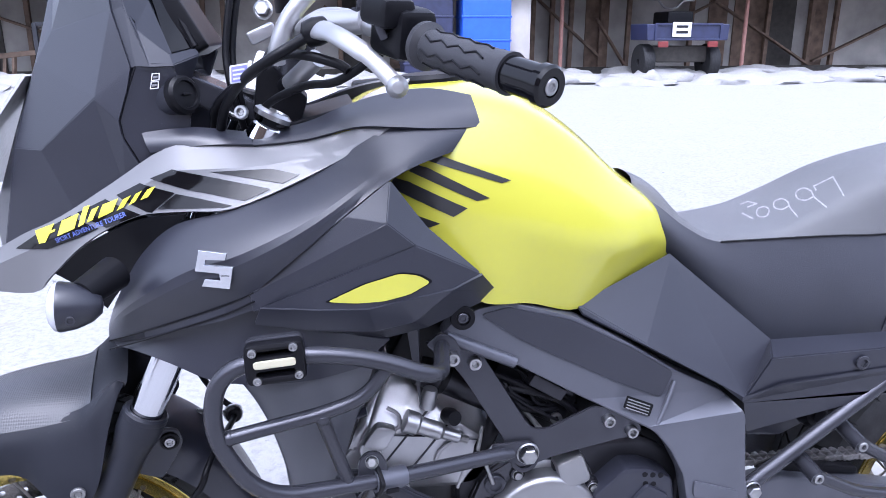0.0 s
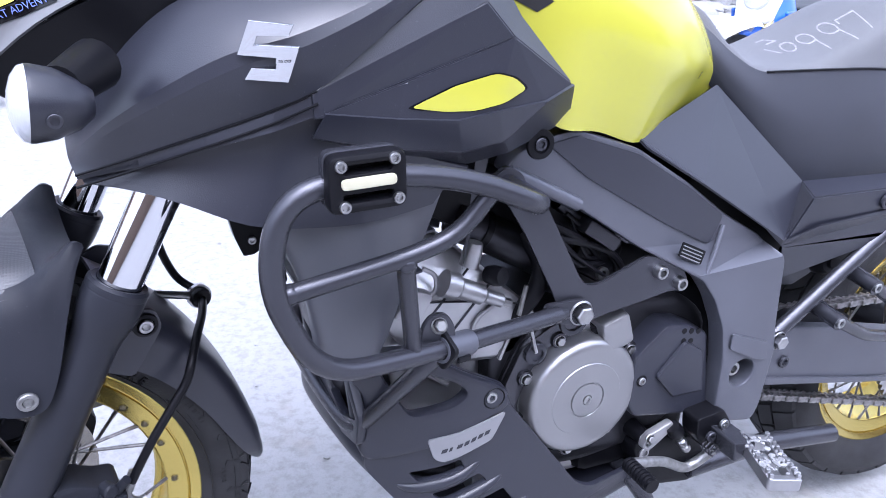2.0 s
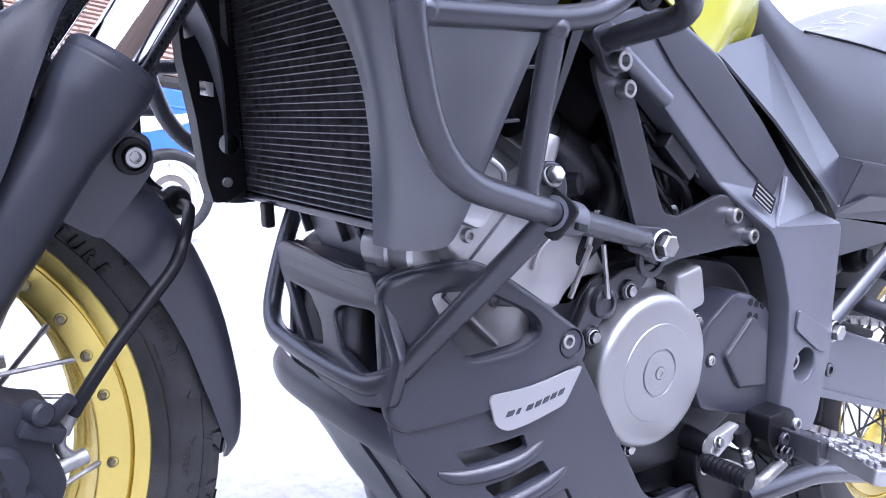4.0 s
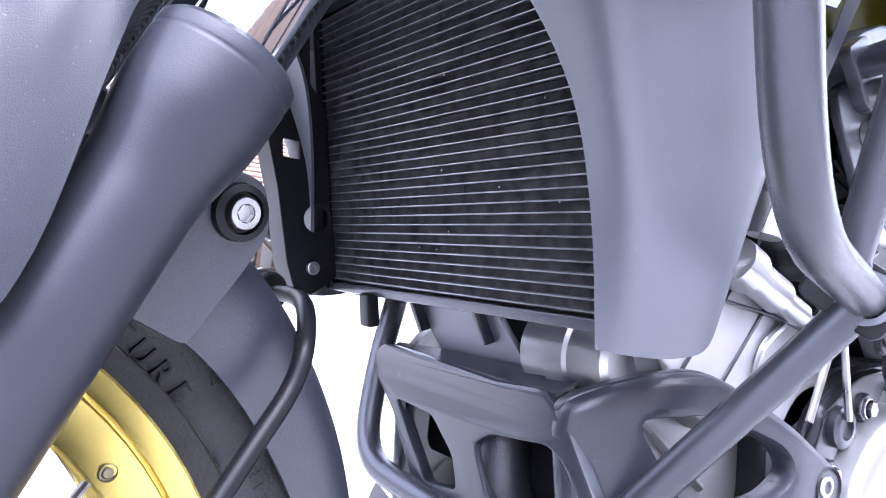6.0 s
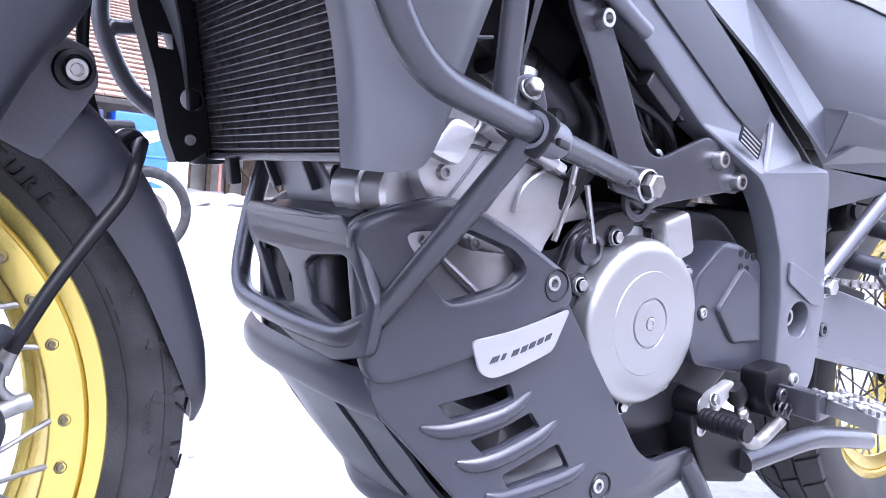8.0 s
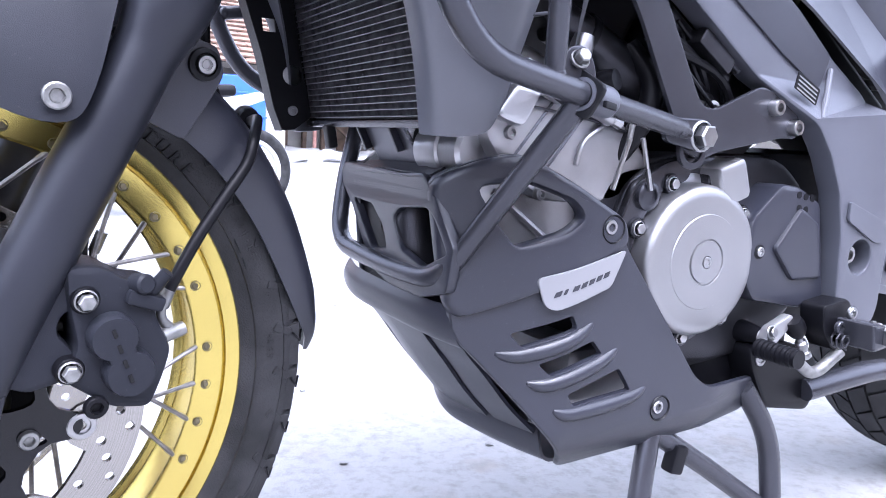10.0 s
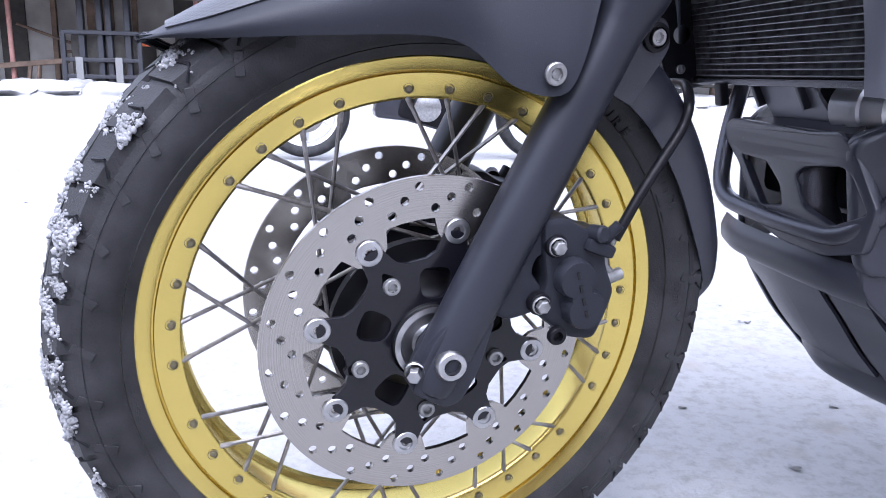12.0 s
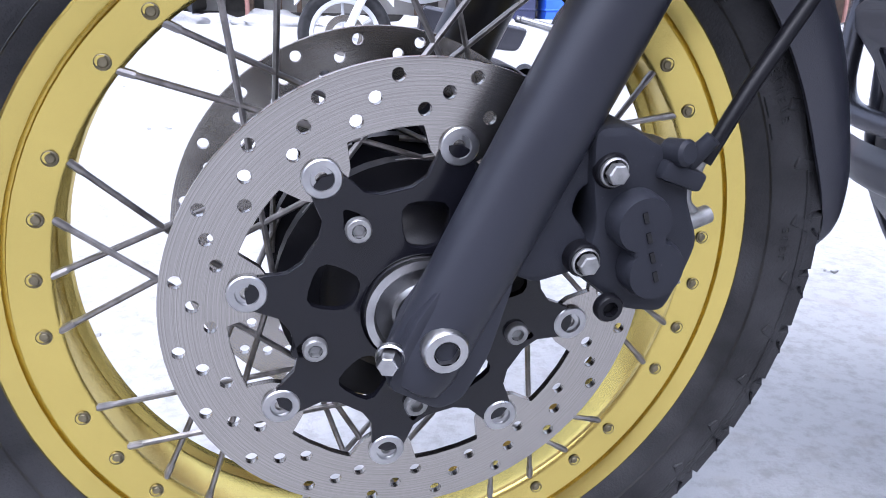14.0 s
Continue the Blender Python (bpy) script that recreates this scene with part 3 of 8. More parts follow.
# grained strip along the crown
rows = []
for x, zc, zk, zb, wk, wb in stations[1:10]:
    half = [(x, -wk * 0.93, zk + (zc - zk) * 0.16 + 0.0022), (x, -wk * 0.6, zk + (zc - zk) * 0.74 + 0.003), (x, 0, zc + 0.0025)]
    rows.append(half + [(a, -b, c) for a, b, c in half[-2::-1]])
part("grained_crown", steer_bm(sheet(rows, 5, 6, 0.001)), pimples(mat("pimpled_plastic", (0.030, 0.031, 0.036), 0.42, vary=0.08, grain=420, bump=0.3), 330.0, 0.2), fender, "pimpled black plastic crown")


def arc(deg, r, y):
    a = radians(deg)
    return STEER @ Vector((r * math.cos(a), y, 0.328 + r * math.sin(a)))


rows = []
for deg, r, w, dp in ((62, 0.348, 0.074, 0.062), (45, 0.343, 0.073, 0.056), (30, 0.340, 0.070, 0.050), (15, 0.340, 0.064, 0.040), (8, 0.342, 0.057, 0.030), (3, 0.345, 0.043, 0.018), (-1.5, 0.348, 0.019, 0.008)):
    half = [arc(deg, r - dp, -w), arc(deg, r - dp * 0.45, -w * 0.99), arc(deg, r - dp * 0.12, -w * 0.82), arc(deg, r, -w * 0.35)]
    rows.append(half + [arc(deg, r, w * 0.35), arc(deg, r - dp * 0.12, w * 0.82), arc(deg, r - dp * 0.45, w * 0.99), arc(deg, r - dp, w)])
flap = part("rear_mudguard_flap", sheet(rows, 6, 4, 0.003), M_PLASTIC, bike, "matte black flap behind the front wheel")
for y in (-0.081, 0.081):
    bm = flat(rounded([(0.135, 0.60), (0.185, 0.628), (0.208, 0.622), (0.214, 0.60), (0.205, 0.583), (0.181, 0.545), (0.150, 0.560), (0.14, 0.58)], 0.006), [], 0.006, 0.0015, STEER @ side(y))
    part("brace_plate", bm, M_PLASTIC, flap)
    s_ = -1 if y < 0 else 1
    p = STEER @ Vector((0.196, y + s_ * 0.003, 0.607))
    d = STEER.to_3x3() @ Vector((0, s_, 0))
    part("boss", lathe(bmesh.new(), [(0.0, 0.0), (0.0135, 0.0), (0.013, 0.004), (0.0098, 0.005), (0.0094, 0.002), (0, 0.002)], axis(p, d), 24), M_DARK, flap)
    part("bolt", bolt(p + d * 0.002, d, 0.0080, 0.005), M_STEEL, flap)
    p = STEER @ Vector((0.078, s_ * 0.124, 0.577))
    part("bolt", bolt(p + d * 0.001, d, 0.0095, 0.004), M_ZINC, fender)
    bm = flat(rounded([(0.066, 0.568), (0.092, 0.568), (0.095, 0.592), (0.068, 0.592)], 0.008), [], 0.020, 0.003, STEER @ side(s_ * 0.104))
    part("fork_lug", bm, M_BAR, fender)

# ---- brakes ----
for s_ in (-1, 1):
    m = STEER @ side(s_ * 0.098)
    body = flat(rounded([(0.084, 0.454), (0.107, 0.455), (0.129, 0.441), (0.152, 0.437), (0.149, 0.412), (0.163, 0.381), (0.156, 0.357), (0.146, 0.333), (0.117, 0.338), (0.082, 0.366), (0.092, 0.392), (0.086, 0.424)], 0.008), [], 0.044, 0.005, m)
    lathe(body, [(0.0, 0.0), (0.0185, 0.0), (0.0180, 0.012), (0.0165, 0.016), (0, 0.0165)], STEER @ axis((0.115, s_ * 0.118, 0.400), (0, s_, 0)), 28)
    lathe(body, [(0.0, 0.0), (0.0195, 0.0), (0.0190, 0.012), (0.0175, 0.016), (0, 0.0165)], STEER @ axis((0.127, s_ * 0.118, 0.370), (0, s_, 0)), 28)
    box(body, (0.022, 0.012, 0.03), STEER @ pose(0.121, s_ * 0.128, 0.385, 0, -14, 0), 0.003)
    box(body, (0.03, 0.03, 0.012), STEER @ pose(0.140, s_ * 0.112, 0.425, 0, 20, 0), 0.003)
    tube(body, [STEER @ Vector((0.145, s_ * 0.118, 0.430)), STEER @ Vector((0.156, s_ * 0.124, 0.447))], [0.006, 0.005], 12)
    lathe(body, [(0, 0), (0.0085, 0), (0.0080, 0.013), (0.006, 0.015), (0, 0.015)], STEER @ axis((0.135, s_ * 0.115, 0.437), (0.3, s_, 0.2)), 20)
    cal = part("brake_caliper", body, M_FENDER, bike, "black two-piston brake caliper")
    for x, z in ((0.086, 0.375), (0.097, 0.429)):
        part("lug", lathe(bmesh.new(), [(0, -0.04), (0.0108, -0.04), (0.0108, 0.0), (0.0095, 0.002), (0, 0.002)], STEER @ axis((x, s_ * 0.120, z), (0, s_, 0)), 20), M_DARK, cal)
        part("bolt", bolt(STEER @ Vector((x, s_ * 0.122, z)), STEER.to_3x3() @ Vector((0, s_, 0)), 0.0064, 0.007, "hex"), M_ZINC, cal)
    part("slide_pin", bolt(STEER @ Vector((0.103, s_ * 0.123, 0.345)), STEER.to_3x3() @ Vector((0, s_, 0)), 0.009, 0.006), M_DARK, cal)
    bm = flat(rounded([(0.03, 0.372), (0.06, 0.358), (0.086, 0.364), (0.095, 0.378), (0.088, 0.392), (0.079, 0.402), (0.083, 0.417), (0.100, 0.421), (0.105, 0.436), (0.09, 0.444), (0.066, 0.43)], 0.006), [], 0.044, 0.004, STEER @ side(s_ * 0.091))
    part("fork_bracket", bm, M_FENDER, cal)
    for k in range(4):
        bm = box(bmesh.new(), (0.007, 0.001, 0.003), STEER @ pose(0.114 + 0.004 * k, s_ * 0.1348, 0.405 - 0.0125 * k, 0, 70, 0), 0.0003)
        part("cast_mark", bm, M_GLOSS, cal)
    bm = tube(bmesh.new(), [STEER @ Vector(p) for p in ((0.150, s_ * 0.106, 0.385), (0.178, s_ * 0.101, 0.391))], 0.0062, 12)
    tube(bm, smooth_path([STEER @ Vector(p) for p in ((0.172, s_ * 0.101, 0.389), (0.161, s_ * 0.101, 0.399), (0.160, s_ * 0.100, 0.411), (0.165, s_ * 0.099, 0.424))], 4), 0.0042, 10)
    tube(bm, [STEER @ Vector((0.160, s_ * 0.100, 0.411)), STEER @ Vector((0.168, s_ * 0.098, 0.432))], 0.0060, 12)
    part("banjo", bm, M_ZINC, cal, "zinc-plated hose union")
hose = smooth_path([STEER @ Vector(p) for p in ((0.163, -0.109, 0.428), (0.172, -0.109, 0.446), (0.188, -0.106, 0.472), (0.211, -0.100, 0.502), (0.232, -0.093, 0.528), (0.241, -0.086, 0.548), (0.258, -0.055, 0.562), (0.280, -0.005, 0.560), (0.292, 0.045, 0.556), (0.270, 0.066, 0.575), (0.245, 0.04, 0.64), (0.235, 0.0, 0.72))], 6)
bm = tube(bmesh.new(), hose, 0.0050, 12)
line = part("brake_hose", bm, M_DARK, bike, "black rubber brake hose")
p = STEER @ Vector((0.290, 0.040, 0.555))
part("hose_clip", lathe(bmesh.new(), [(0.0, -0.012), (0.011, -0.012), (0.013, -0.009), (0.013, 0.009), (0.011, 0.012), (0, 0.012)], axis(p, (0.2, -1.0, 0.05)), 18), M_DARK, line)
part("hose_collar", lathe(bmesh.new(), [(0.0, -0.003), (0.0155, -0.003), (0.0155, 0.003), (0, 0.003)], axis(p, (0.2, -1.0, 0.05)), 18), M_STEEL, line)
part("stay", tube(bmesh.new(), [STEER @ Vector((0.235, 0.03, 0.575)), p], 0.005, 10), M_STEEL, line)
# snow caked on the leading tread, a broken crust over the shoulder
PHI = (1 + 5 ** 0.5) / 2
ICO_V = [Vector(p).normalized() for p in ((-1, PHI, 0), (1, PHI, 0), (-1, -PHI, 0), (1, -PHI, 0), (0, -1, PHI), (0, 1, PHI), (0, -1, -PHI), (0, 1, -PHI), (PHI, 0, -1), (PHI, 0, 1), (-PHI, 0, -1), (-PHI, 0, 1))]
ICO_F = ((0, 11, 5), (0, 5, 1), (0, 1, 7), (0, 7, 10), (0, 10, 11), (1, 5, 9), (5, 11, 4), (11, 10, 2), (10, 7, 6), (7, 1, 8), (3, 9, 4), (3, 4, 2), (3, 2, 6), (3, 6, 8), (3, 8, 9), (4, 9, 5), (2, 4, 11), (6, 2, 10), (8, 6, 7), (9, 8, 1))
rng = random.Random(23)
verts, faces = [], []
for k in range(24000):
    a, y = radians(rng.uniform(108, 222)), rng.uniform(-0.058, 0.04)
    q = Vector((a * 9, y * 30, 0.0))
    n = noise.noise(q * 1.1) + 0.5 * noise.noise(q * 2.7 + Vector((3, 1, 0))) + 0.35 * noise.noise(q * 7 + Vector((0, 5, 2)))
    thick = n - (0.10 + 0.15 * max(0.0, (y + 0.02) / 0.05) + (0.14 if a > radians(190) else 0.0))
    if thick < 0:
        continue
    size = 0.0009 + min(0.0020, 0.005 * thick) * rng.uniform(0.4, 1.1)
    r = 0.3300 - 0.022 * abs(y / 0.060) ** 2.6 + min(0.0035, 0.006 * thick) * rng.random()
    spin = Matrix.Rotation(rng.uniform(0, 6.28), 3, Vector((rng.random(), rng.random(), 1)))
    b = len(verts)
    for v in ICO_V:
        d = (spin @ v) * size * rng.uniform(0.75, 1.25)
        verts.append(tuple(STEER @ Vector((r * math.cos(a) + d.x, y + d.y, 0.328 + r * math.sin(a) + d.z))))
    faces += [(b + f0, b + f1, b + f2) for f0, f1, f2 in ICO_F]
me = bpy.data.meshes.new("caked_snow")
me.from_pydata(verts, [], faces)
bm = bmesh.new()
bm.from_mesh(me)
bpy.data.meshes.remove(me)
tagged(part("caked_snow", bm, M_SNOWCAKE, front_wheel, "white snow caked on the tyre tread", 60), kind="stuff")

# ---- radiator ----
R0 = Vector((0.402, 0.012, 0.566))
RD = Vector((-0.042, 0, 0.232))
TIP = Matrix.Rotation(math.atan2(RD.x, RD.z), 4, "Y")


def rad(y, v, off=0.0):
    nrm = Vector((-RD.z, 0, RD.x)).normalized()
    return R0 + RD * v + Vector((0, y, 0)) + nrm * off


bm = box(bmesh.new(), (0.024, 0.362, RD.length), Matrix.Translation(rad(0, 0.5, -0.018)) @ TIP, 0.002)
radiator = part("radiator", bm, mat("radiator_core", (0.008, 0.008, 0.010), 0.6, vary=0.3, vscale=300, grain=900, bump=0.5), bike, "black finned radiator")
M_CORE = mat("air_fin_metal", (0.13, 0.13, 0.14), 0.5, metal=0.5, vary=0.5, vscale=90)
M_FIN = mat("radiator_tube", (0.17, 0.17, 0.185), 0.42, metal=0.9, vary=0.35, vscale=70)
for k in range(34):
    v = 0.02 + 0.96 * k / 33
    bm = box(bmesh.new(), (0.004, 0.356, 0.0009), Matrix.Translation(rad(0, v, 0.002)) @ TIP)
    part("fin", bm, M_FIN, radiator)
# corrugated air fins between the tubes, one mesh
verts, faces = [], []
for k in range(33):
    v = 0.02 + 0.96 * (k + 0.5) / 33
    for i in range(150):
        y = -0.176 + 0.352 * i / 149
        c = rad(y, v, 0.0015)
        h = 0.0026
        up = RD.normalized() * h
        b = len(verts)
        verts += [tuple(c - up), tuple(c + up), tuple(c + up + Vector((0.006, 0.0004, 0))), tuple(c - up + Vector((0.006, 0.0004, 0)))]
        faces.append((b, b + 1, b + 2, b + 3))
me = bpy.data.meshes.new("air_fins")
me.from_pydata(verts, [], faces)
me.materials.append(M_CORE)
fins = new("air_fin", me)
fins.parent = radiator
tagged(fins, kind="stuff")
for y, w in ((-0.187, 0.012), (0.186, 0.010)):
    bm = box(bmesh.new(), (0.034, w, RD.length + 0.012), Matrix.Translation(rad(y, 0.5, -0.012)) @ TIP, 0.003)
    part("header_tank", bm, M_DARK, radiator)
for v in (-0.012, 1.012):
    bm = box(bmesh.new(), (0.03, 0.374, 0.008), Matrix.Translation(rad(0, v, -0.012)) @ TIP, 0.002)
    part("end_rail", bm, M_BAR, radiator)
# side plate with cut-outs on the far end
bm = flat(rounded([(0.360, 0.552), (0.376, 0.554), (0.397, 0.570), (0.392, 0.60), (0.384, 0.63), (0.376, 0.68), (0.368, 0.72), (0.352, 0.735), (0.345, 0.79), (0.29, 0.82), (0.312, 0.705), (0.333, 0.642), (0.349, 0.579)], 0.004), [rounded([(0.333, 0.684), (0.348, 0.684), (0.350, 0.669), (0.335, 0.669)], 0.001), ring(0.012, 16, (0.372, 0.620)), rounded([(0.310, 0.741), (0.324, 0.748), (0.323, 0.730), (0.313, 0.725)], 0.002)], 0.005, 0.001, side(0.183))
plate = part("side_plate", bm, M_DARK, radiator, "black plastic radiator side plate")
part("bolt", bolt((0.372, 0.179, 0.577), (0, -1, 0), 0.006, 0.004), M_STEEL, plate)
bm = flat([(0.360, 0.552), (0.349, 0.579), (0.333, 0.642), (0.312, 0.705), (0.29, 0.82), (0.293, 0.82), (0.315, 0.706), (0.336, 0.643), (0.352, 0.580), (0.362, 0.555)], [], 0.03, 0.0005, side(0.197))
part("plate_edge", bm, M_DARK, plate)
# clip and small bracket under the core
box_bm = box(bmesh.new(), (0.012, 0.016, 0.028), pose(0.40, 0.12, 0.548, 0, -10), 0.003)
part("lower_clip", box_bm, M_DARK, radiator)
# specks of snow and chips on the radiator face
rng = random.Random(8)
bm = bmesh.new()
for k in range(70):
    y = -0.17 + 0.33 * rng.random() ** 0.8
    v = rng.uniform(0.05, 0.97)
    p = rad(y, v, 0.0055)
    bmesh.ops.create_icosphere(bm, subdivisions=1, radius=rng.uniform(0.0003, 0.0008), matrix=Matrix.Translation(p) @ Matrix.Diagonal((0.5, rng.uniform(0.7, 2.0), 1.0, 1.0)))
tagged(part("snow_speck", bm, M_PLATE, radiator, "tiny specks of snow"), kind="stuff")

# moulded letters on the tyre's side wall
def moulded_letter(ch, deg, r, size):
    """One raised letter on the side wall, its top to the tread."""
    cu = bpy.data.curves.new("letter", "FONT")
    cu.body, cu.size, cu.extrude, cu.align_x, cu.align_y = ch, size, 0.0022, "CENTER", "CENTER"
    ob = bpy.data.objects.new("letter", cu)
    me = bpy.data.meshes.new_from_object(ob)
    bm = bmesh.new()
    bm.from_mesh(me)
    bpy.data.objects.remove(ob)
    bpy.data.curves.remove(cu)
    bpy.data.meshes.remove(me)
    t = radians(deg)
    m = STEER @ Matrix.Translation((r * math.cos(t), -0.0545, 0.328 + r * math.sin(t))) @ Matrix.Rotation(math.pi / 2 - t, 4, "Y") @ Matrix.Rotation(math.pi / 2, 4, "X") @ Matrix.Rotation(radians(12), 4, "X")
    bmesh.ops.transform(bm, matrix=m, verts=bm.verts)
    return bm


for k, ch in enumerate("TURE"):
    part("moulded_letter", moulded_letter(ch, 53.2 - 3.0 * k, 0.2715, 0.0150), M_DARK, front_wheel)
for a, r, w in ((34.5, 0.268, 0.008), (26.0, 0.272, 0.02), (22.0, 0.272, 0.016)):
    t = radians(a)
    q = STEER @ Vector((r * math.cos(t), -0.0543, 0.328 + r * math.sin(t)))
    part("moulded_bar", box(bmesh.new(), (w * 0.8, 0.0012, 0.002), Matrix.Translation(q) @ STEER.to_3x3().to_4x4() @ Matrix.Rotation(math.pi / 2 - t, 4, "Y"), 0.0004), M_DARK, front_wheel)
# ---- bodywork ----
from mathutils.bvhtree import BVHTree


def tree(*obs):
    vs, fs = [], []
    for o in obs:
        b = len(vs)
        vs += [o.matrix_world @ v.co for v in o.data.vertices]
        fs += [[b + i for i in p.vertices] for p in o.data.polygons]
    return BVHTree.FromPolygons(vs, fs)


def decal(outlines, target, lift=0.0009, away=(0, 1, 0), start=-0.9, fine=0.012, back=0.0):
    """A thin film cut to the side-view outlines [(x, z)] and laid on the outer face of the target."""
    bm = bmesh.new()
    for o in outlines:
        vs = [bm.verts.new((x, 0, z)) for x, z in o]
        f = bm.faces.new(vs)
    bmesh.ops.triangulate(bm, faces=bm.faces)
    for _ in range(4):
        es = [e for e in bm.edges if e.calc_length() > fine]
        if not es:
            break
        bmesh.ops.subdivide_edges(bm, edges=es, cuts=1)
        bmesh.ops.triangulate(bm, faces=[f for f in bm.faces if len(f.verts) > 3])
    for v in bm.verts:
        hit, nrm, _, _ = target.ray_cast(Vector((v.co.x, start, v.co.z)) - Vector(away) * back, Vector(away))
        if hit is None:
            hit, nrm, _, _ = target.find_nearest(Vector((v.co.x, -0.2, v.co.z)))
        v.co = hit - Vector(away).normalized() * lift
    return bm


def strokes(lines, w):
    """Side-view ribbons of width w along lines of points."""
    out = []
    for ln in lines:
        for (ax, az), (bx, bz) in zip(ln, ln[1:]):
            d = Vector((bx - ax, bz - az))
            if d.length < 1e-6:
                continue
            d.normalize()
            n = Vector((-d.y, d.x)) * w / 2
            e = d * w * 0.3
            out.append([(ax - e.x - n.x, az - e.y - n.y), (bx + e.x - n.x, bz + e.y - n.y), (bx + e.x + n.x, bz + e.y + n.y), (ax - e.x + n.x, az - e.y + n.y)])
    return out


def lettering(text, size, x, z, deg, squash=1.0):
    """Side-view outlines, as triangles, of words in the built-in font, starting at x, z and running at deg."""
    cu = bpy.data.curves.new("words", "FONT")
    cu.body, cu.size, cu.resolution_u = text, size, 2
    ob = bpy.data.objects.new("words", cu)
    me = bpy.data.meshes.new_from_object(ob)
    c, s = math.cos(radians(deg)), math.sin(radians(deg))
    pts = [(x + v.co.x * squash * c - v.co.y * s, z + v.co.x * squash * s + v.co.y * c) for v in me.vertices]
    out = [[pts[i] for i in p.vertices] for p in me.polygons]
    bpy.data.objects.remove(ob)
    bpy.data.curves.remove(cu)
    bpy.data.meshes.remove(me)
    return out


MID = 0.012  # centre plane of the fairing


def other(bm):
    out = mirrored(bm)
    for v in out.verts:
        v.co.y += 2 * MID
    return out


def both(make, name, material, parent, label="", sharp=38):
    """A panel on each side; returns the left one."""
    bm = make()
    r = other(bm)
    left = part(name, bm, material, parent, label, sharp)
    part(name, r, material, parent, label, sharp)
    return left


def lerp3(a, b, t, out=0.0):
    return [Vector(p).lerp(Vector(q), t) + Vector((0, -out, 0)) for p, q in zip(a, b)]


T = [(0.158, -0.098, 0.800), (0.178, -0.12, 0.835), (0.215, -0.15, 0.89), (0.262, -0.172, 0.93), (0.333, -0.193, 0.951), (0.417, -0.182, 0.981), (0.528, -0.153, 1.041), (0.634, -0.13, 1.052)]
Am = [(0.160, -0.132, 0.79), (0.19, -0.172, 0.825), (0.235, -0.212, 0.862), (0.285, -0.236, 0.892), (0.345, -0.248, 0.912), (0.43, -0.236, 0.95), (0.535, -0.19, 1.01), (0.622, -0.148, 1.035)]
K = [(0.165, -0.152, 0.779), (0.215, -0.186, 0.802), (0.268, -0.210, 0.824), (0.32, -0.233, 0.847), (0.354, -0.244, 0.864), (0.408, -0.244, 0.907), (0.516, -0.214, 0.984), (0.600, -0.165, 1.008)]
WF = {"d": (0.354, -0.244, 0.864), "e": (0.408, -0.244, 0.907), "f": (0.462, -0.232, 0.946), "g": (0.516, -0.214, 0.984), "h": (0.509, -0.239, 0.938), "i": (0.543, -0.233, 0.908), "x": (0.560, -0.212, 0.925), "j": (0.630, -0.206, 0.860),
      "k": (0.360, -0.246, 0.846), "l": (0.430, -0.246, 0.870), "m": (0.425, -0.247, 0.840), "n": (0.484, -0.244, 0.836), "o": (0.528, -0.238, 0.842), "p": (0.590, -0.221, 0.846), "q": (0.352, -0.240, 0.826), "r": (0.422, -0.238, 0.812), "s": (0.493, -0.236, 0.805), "u": (0.540, -0.230, 0.811), "v": (0.652, -0.168, 0.826),
      "q2": (0.354, -0.228, 0.824), "r2": (0.445, -0.220, 0.800), "s2": (0.511, -0.214, 0.788), "u2": (0.560, -0.205, 0.794), "v2": (0.655, -0.158, 0.812), "y": (0.600, -0.165, 1.008), "a1": (0.165, -0.152, 0.779), "a2": (0.215, -0.186, 0.802), "a3": (0.268, -0.210, 0.824), "a4": (0.32, -0.233, 0.847),
      "b1": (0.166, -0.148, 0.774), "b2": (0.215, -0.184, 0.792), "b3": (0.268, -0.212, 0.811), "b4": (0.318, -0.236, 0.829)}


def faceted(faces, pts, thick=0.003, round_off=0.0011):
    """Flat-faced panel through named corners, its edges slightly rounded off."""
    bm = bmesh.new()
    vs = {}
    for f in faces:
        for k in f.split():
            if k not in vs:
                vs[k] = bm.verts.new(pts[k])
    for f in faces:
        bm.faces.new([vs[k] for k in f.split()])
    bmesh.ops.triangulate(bm, faces=[f for f in bm.faces if len(f.verts) > 4], ngon_method="BEAUTY")
    inner = [e for e in bm.edges if len(e.link_faces) == 2]
    bmesh.ops.bevel(bm, geom=inner, offset=round_off, segments=2, affect="EDGES")
    shell(bm, thick)
    return bm


def wing():
    bm = sheet([T, Am, K], 5, 5, 0)
    shell(bm, 0.003)
    return bm


fairing = both(wing, "side_fairing", M_PLASTIC, bike, "matte black side fairing", 13)
fac = both(lambda: faceted(["d e f g h", "d h i l k", "g x i h", "i x j", "l i j p o", "k l m", "l o n m"], WF), "wing_panel", M_PLASTIC, fairing, "", 20)
both(lambda: faceted(["k m r q", "m n s r", "n o u s", "o p u", "p j v", "p v u", "q r r2 q2", "r s s2 r2", "s u u2 s2", "u v v2 u2"], WF), "lower_lip", M_PLASTIC, fairing, "", 20)
both(lambda: faceted(["a1 a2 b2 b1", "a2 a3 b3 b2", "a3 a4 b4 b3", "a4 d k b4"], WF, 0.002, 0.0008), "fold", M_PLASTIC, fairing, "", 20)
for off in (0.0, -0.010):
    both(lambda: tube(bmesh.new(), smooth_path([(x, y - 0.0006 + 0.3 * off, z + off) for x, y, z in K[:5]], 4), 0.0013, 6), "panel_gap", M_DARK, fairing)
tw = tree(fac)
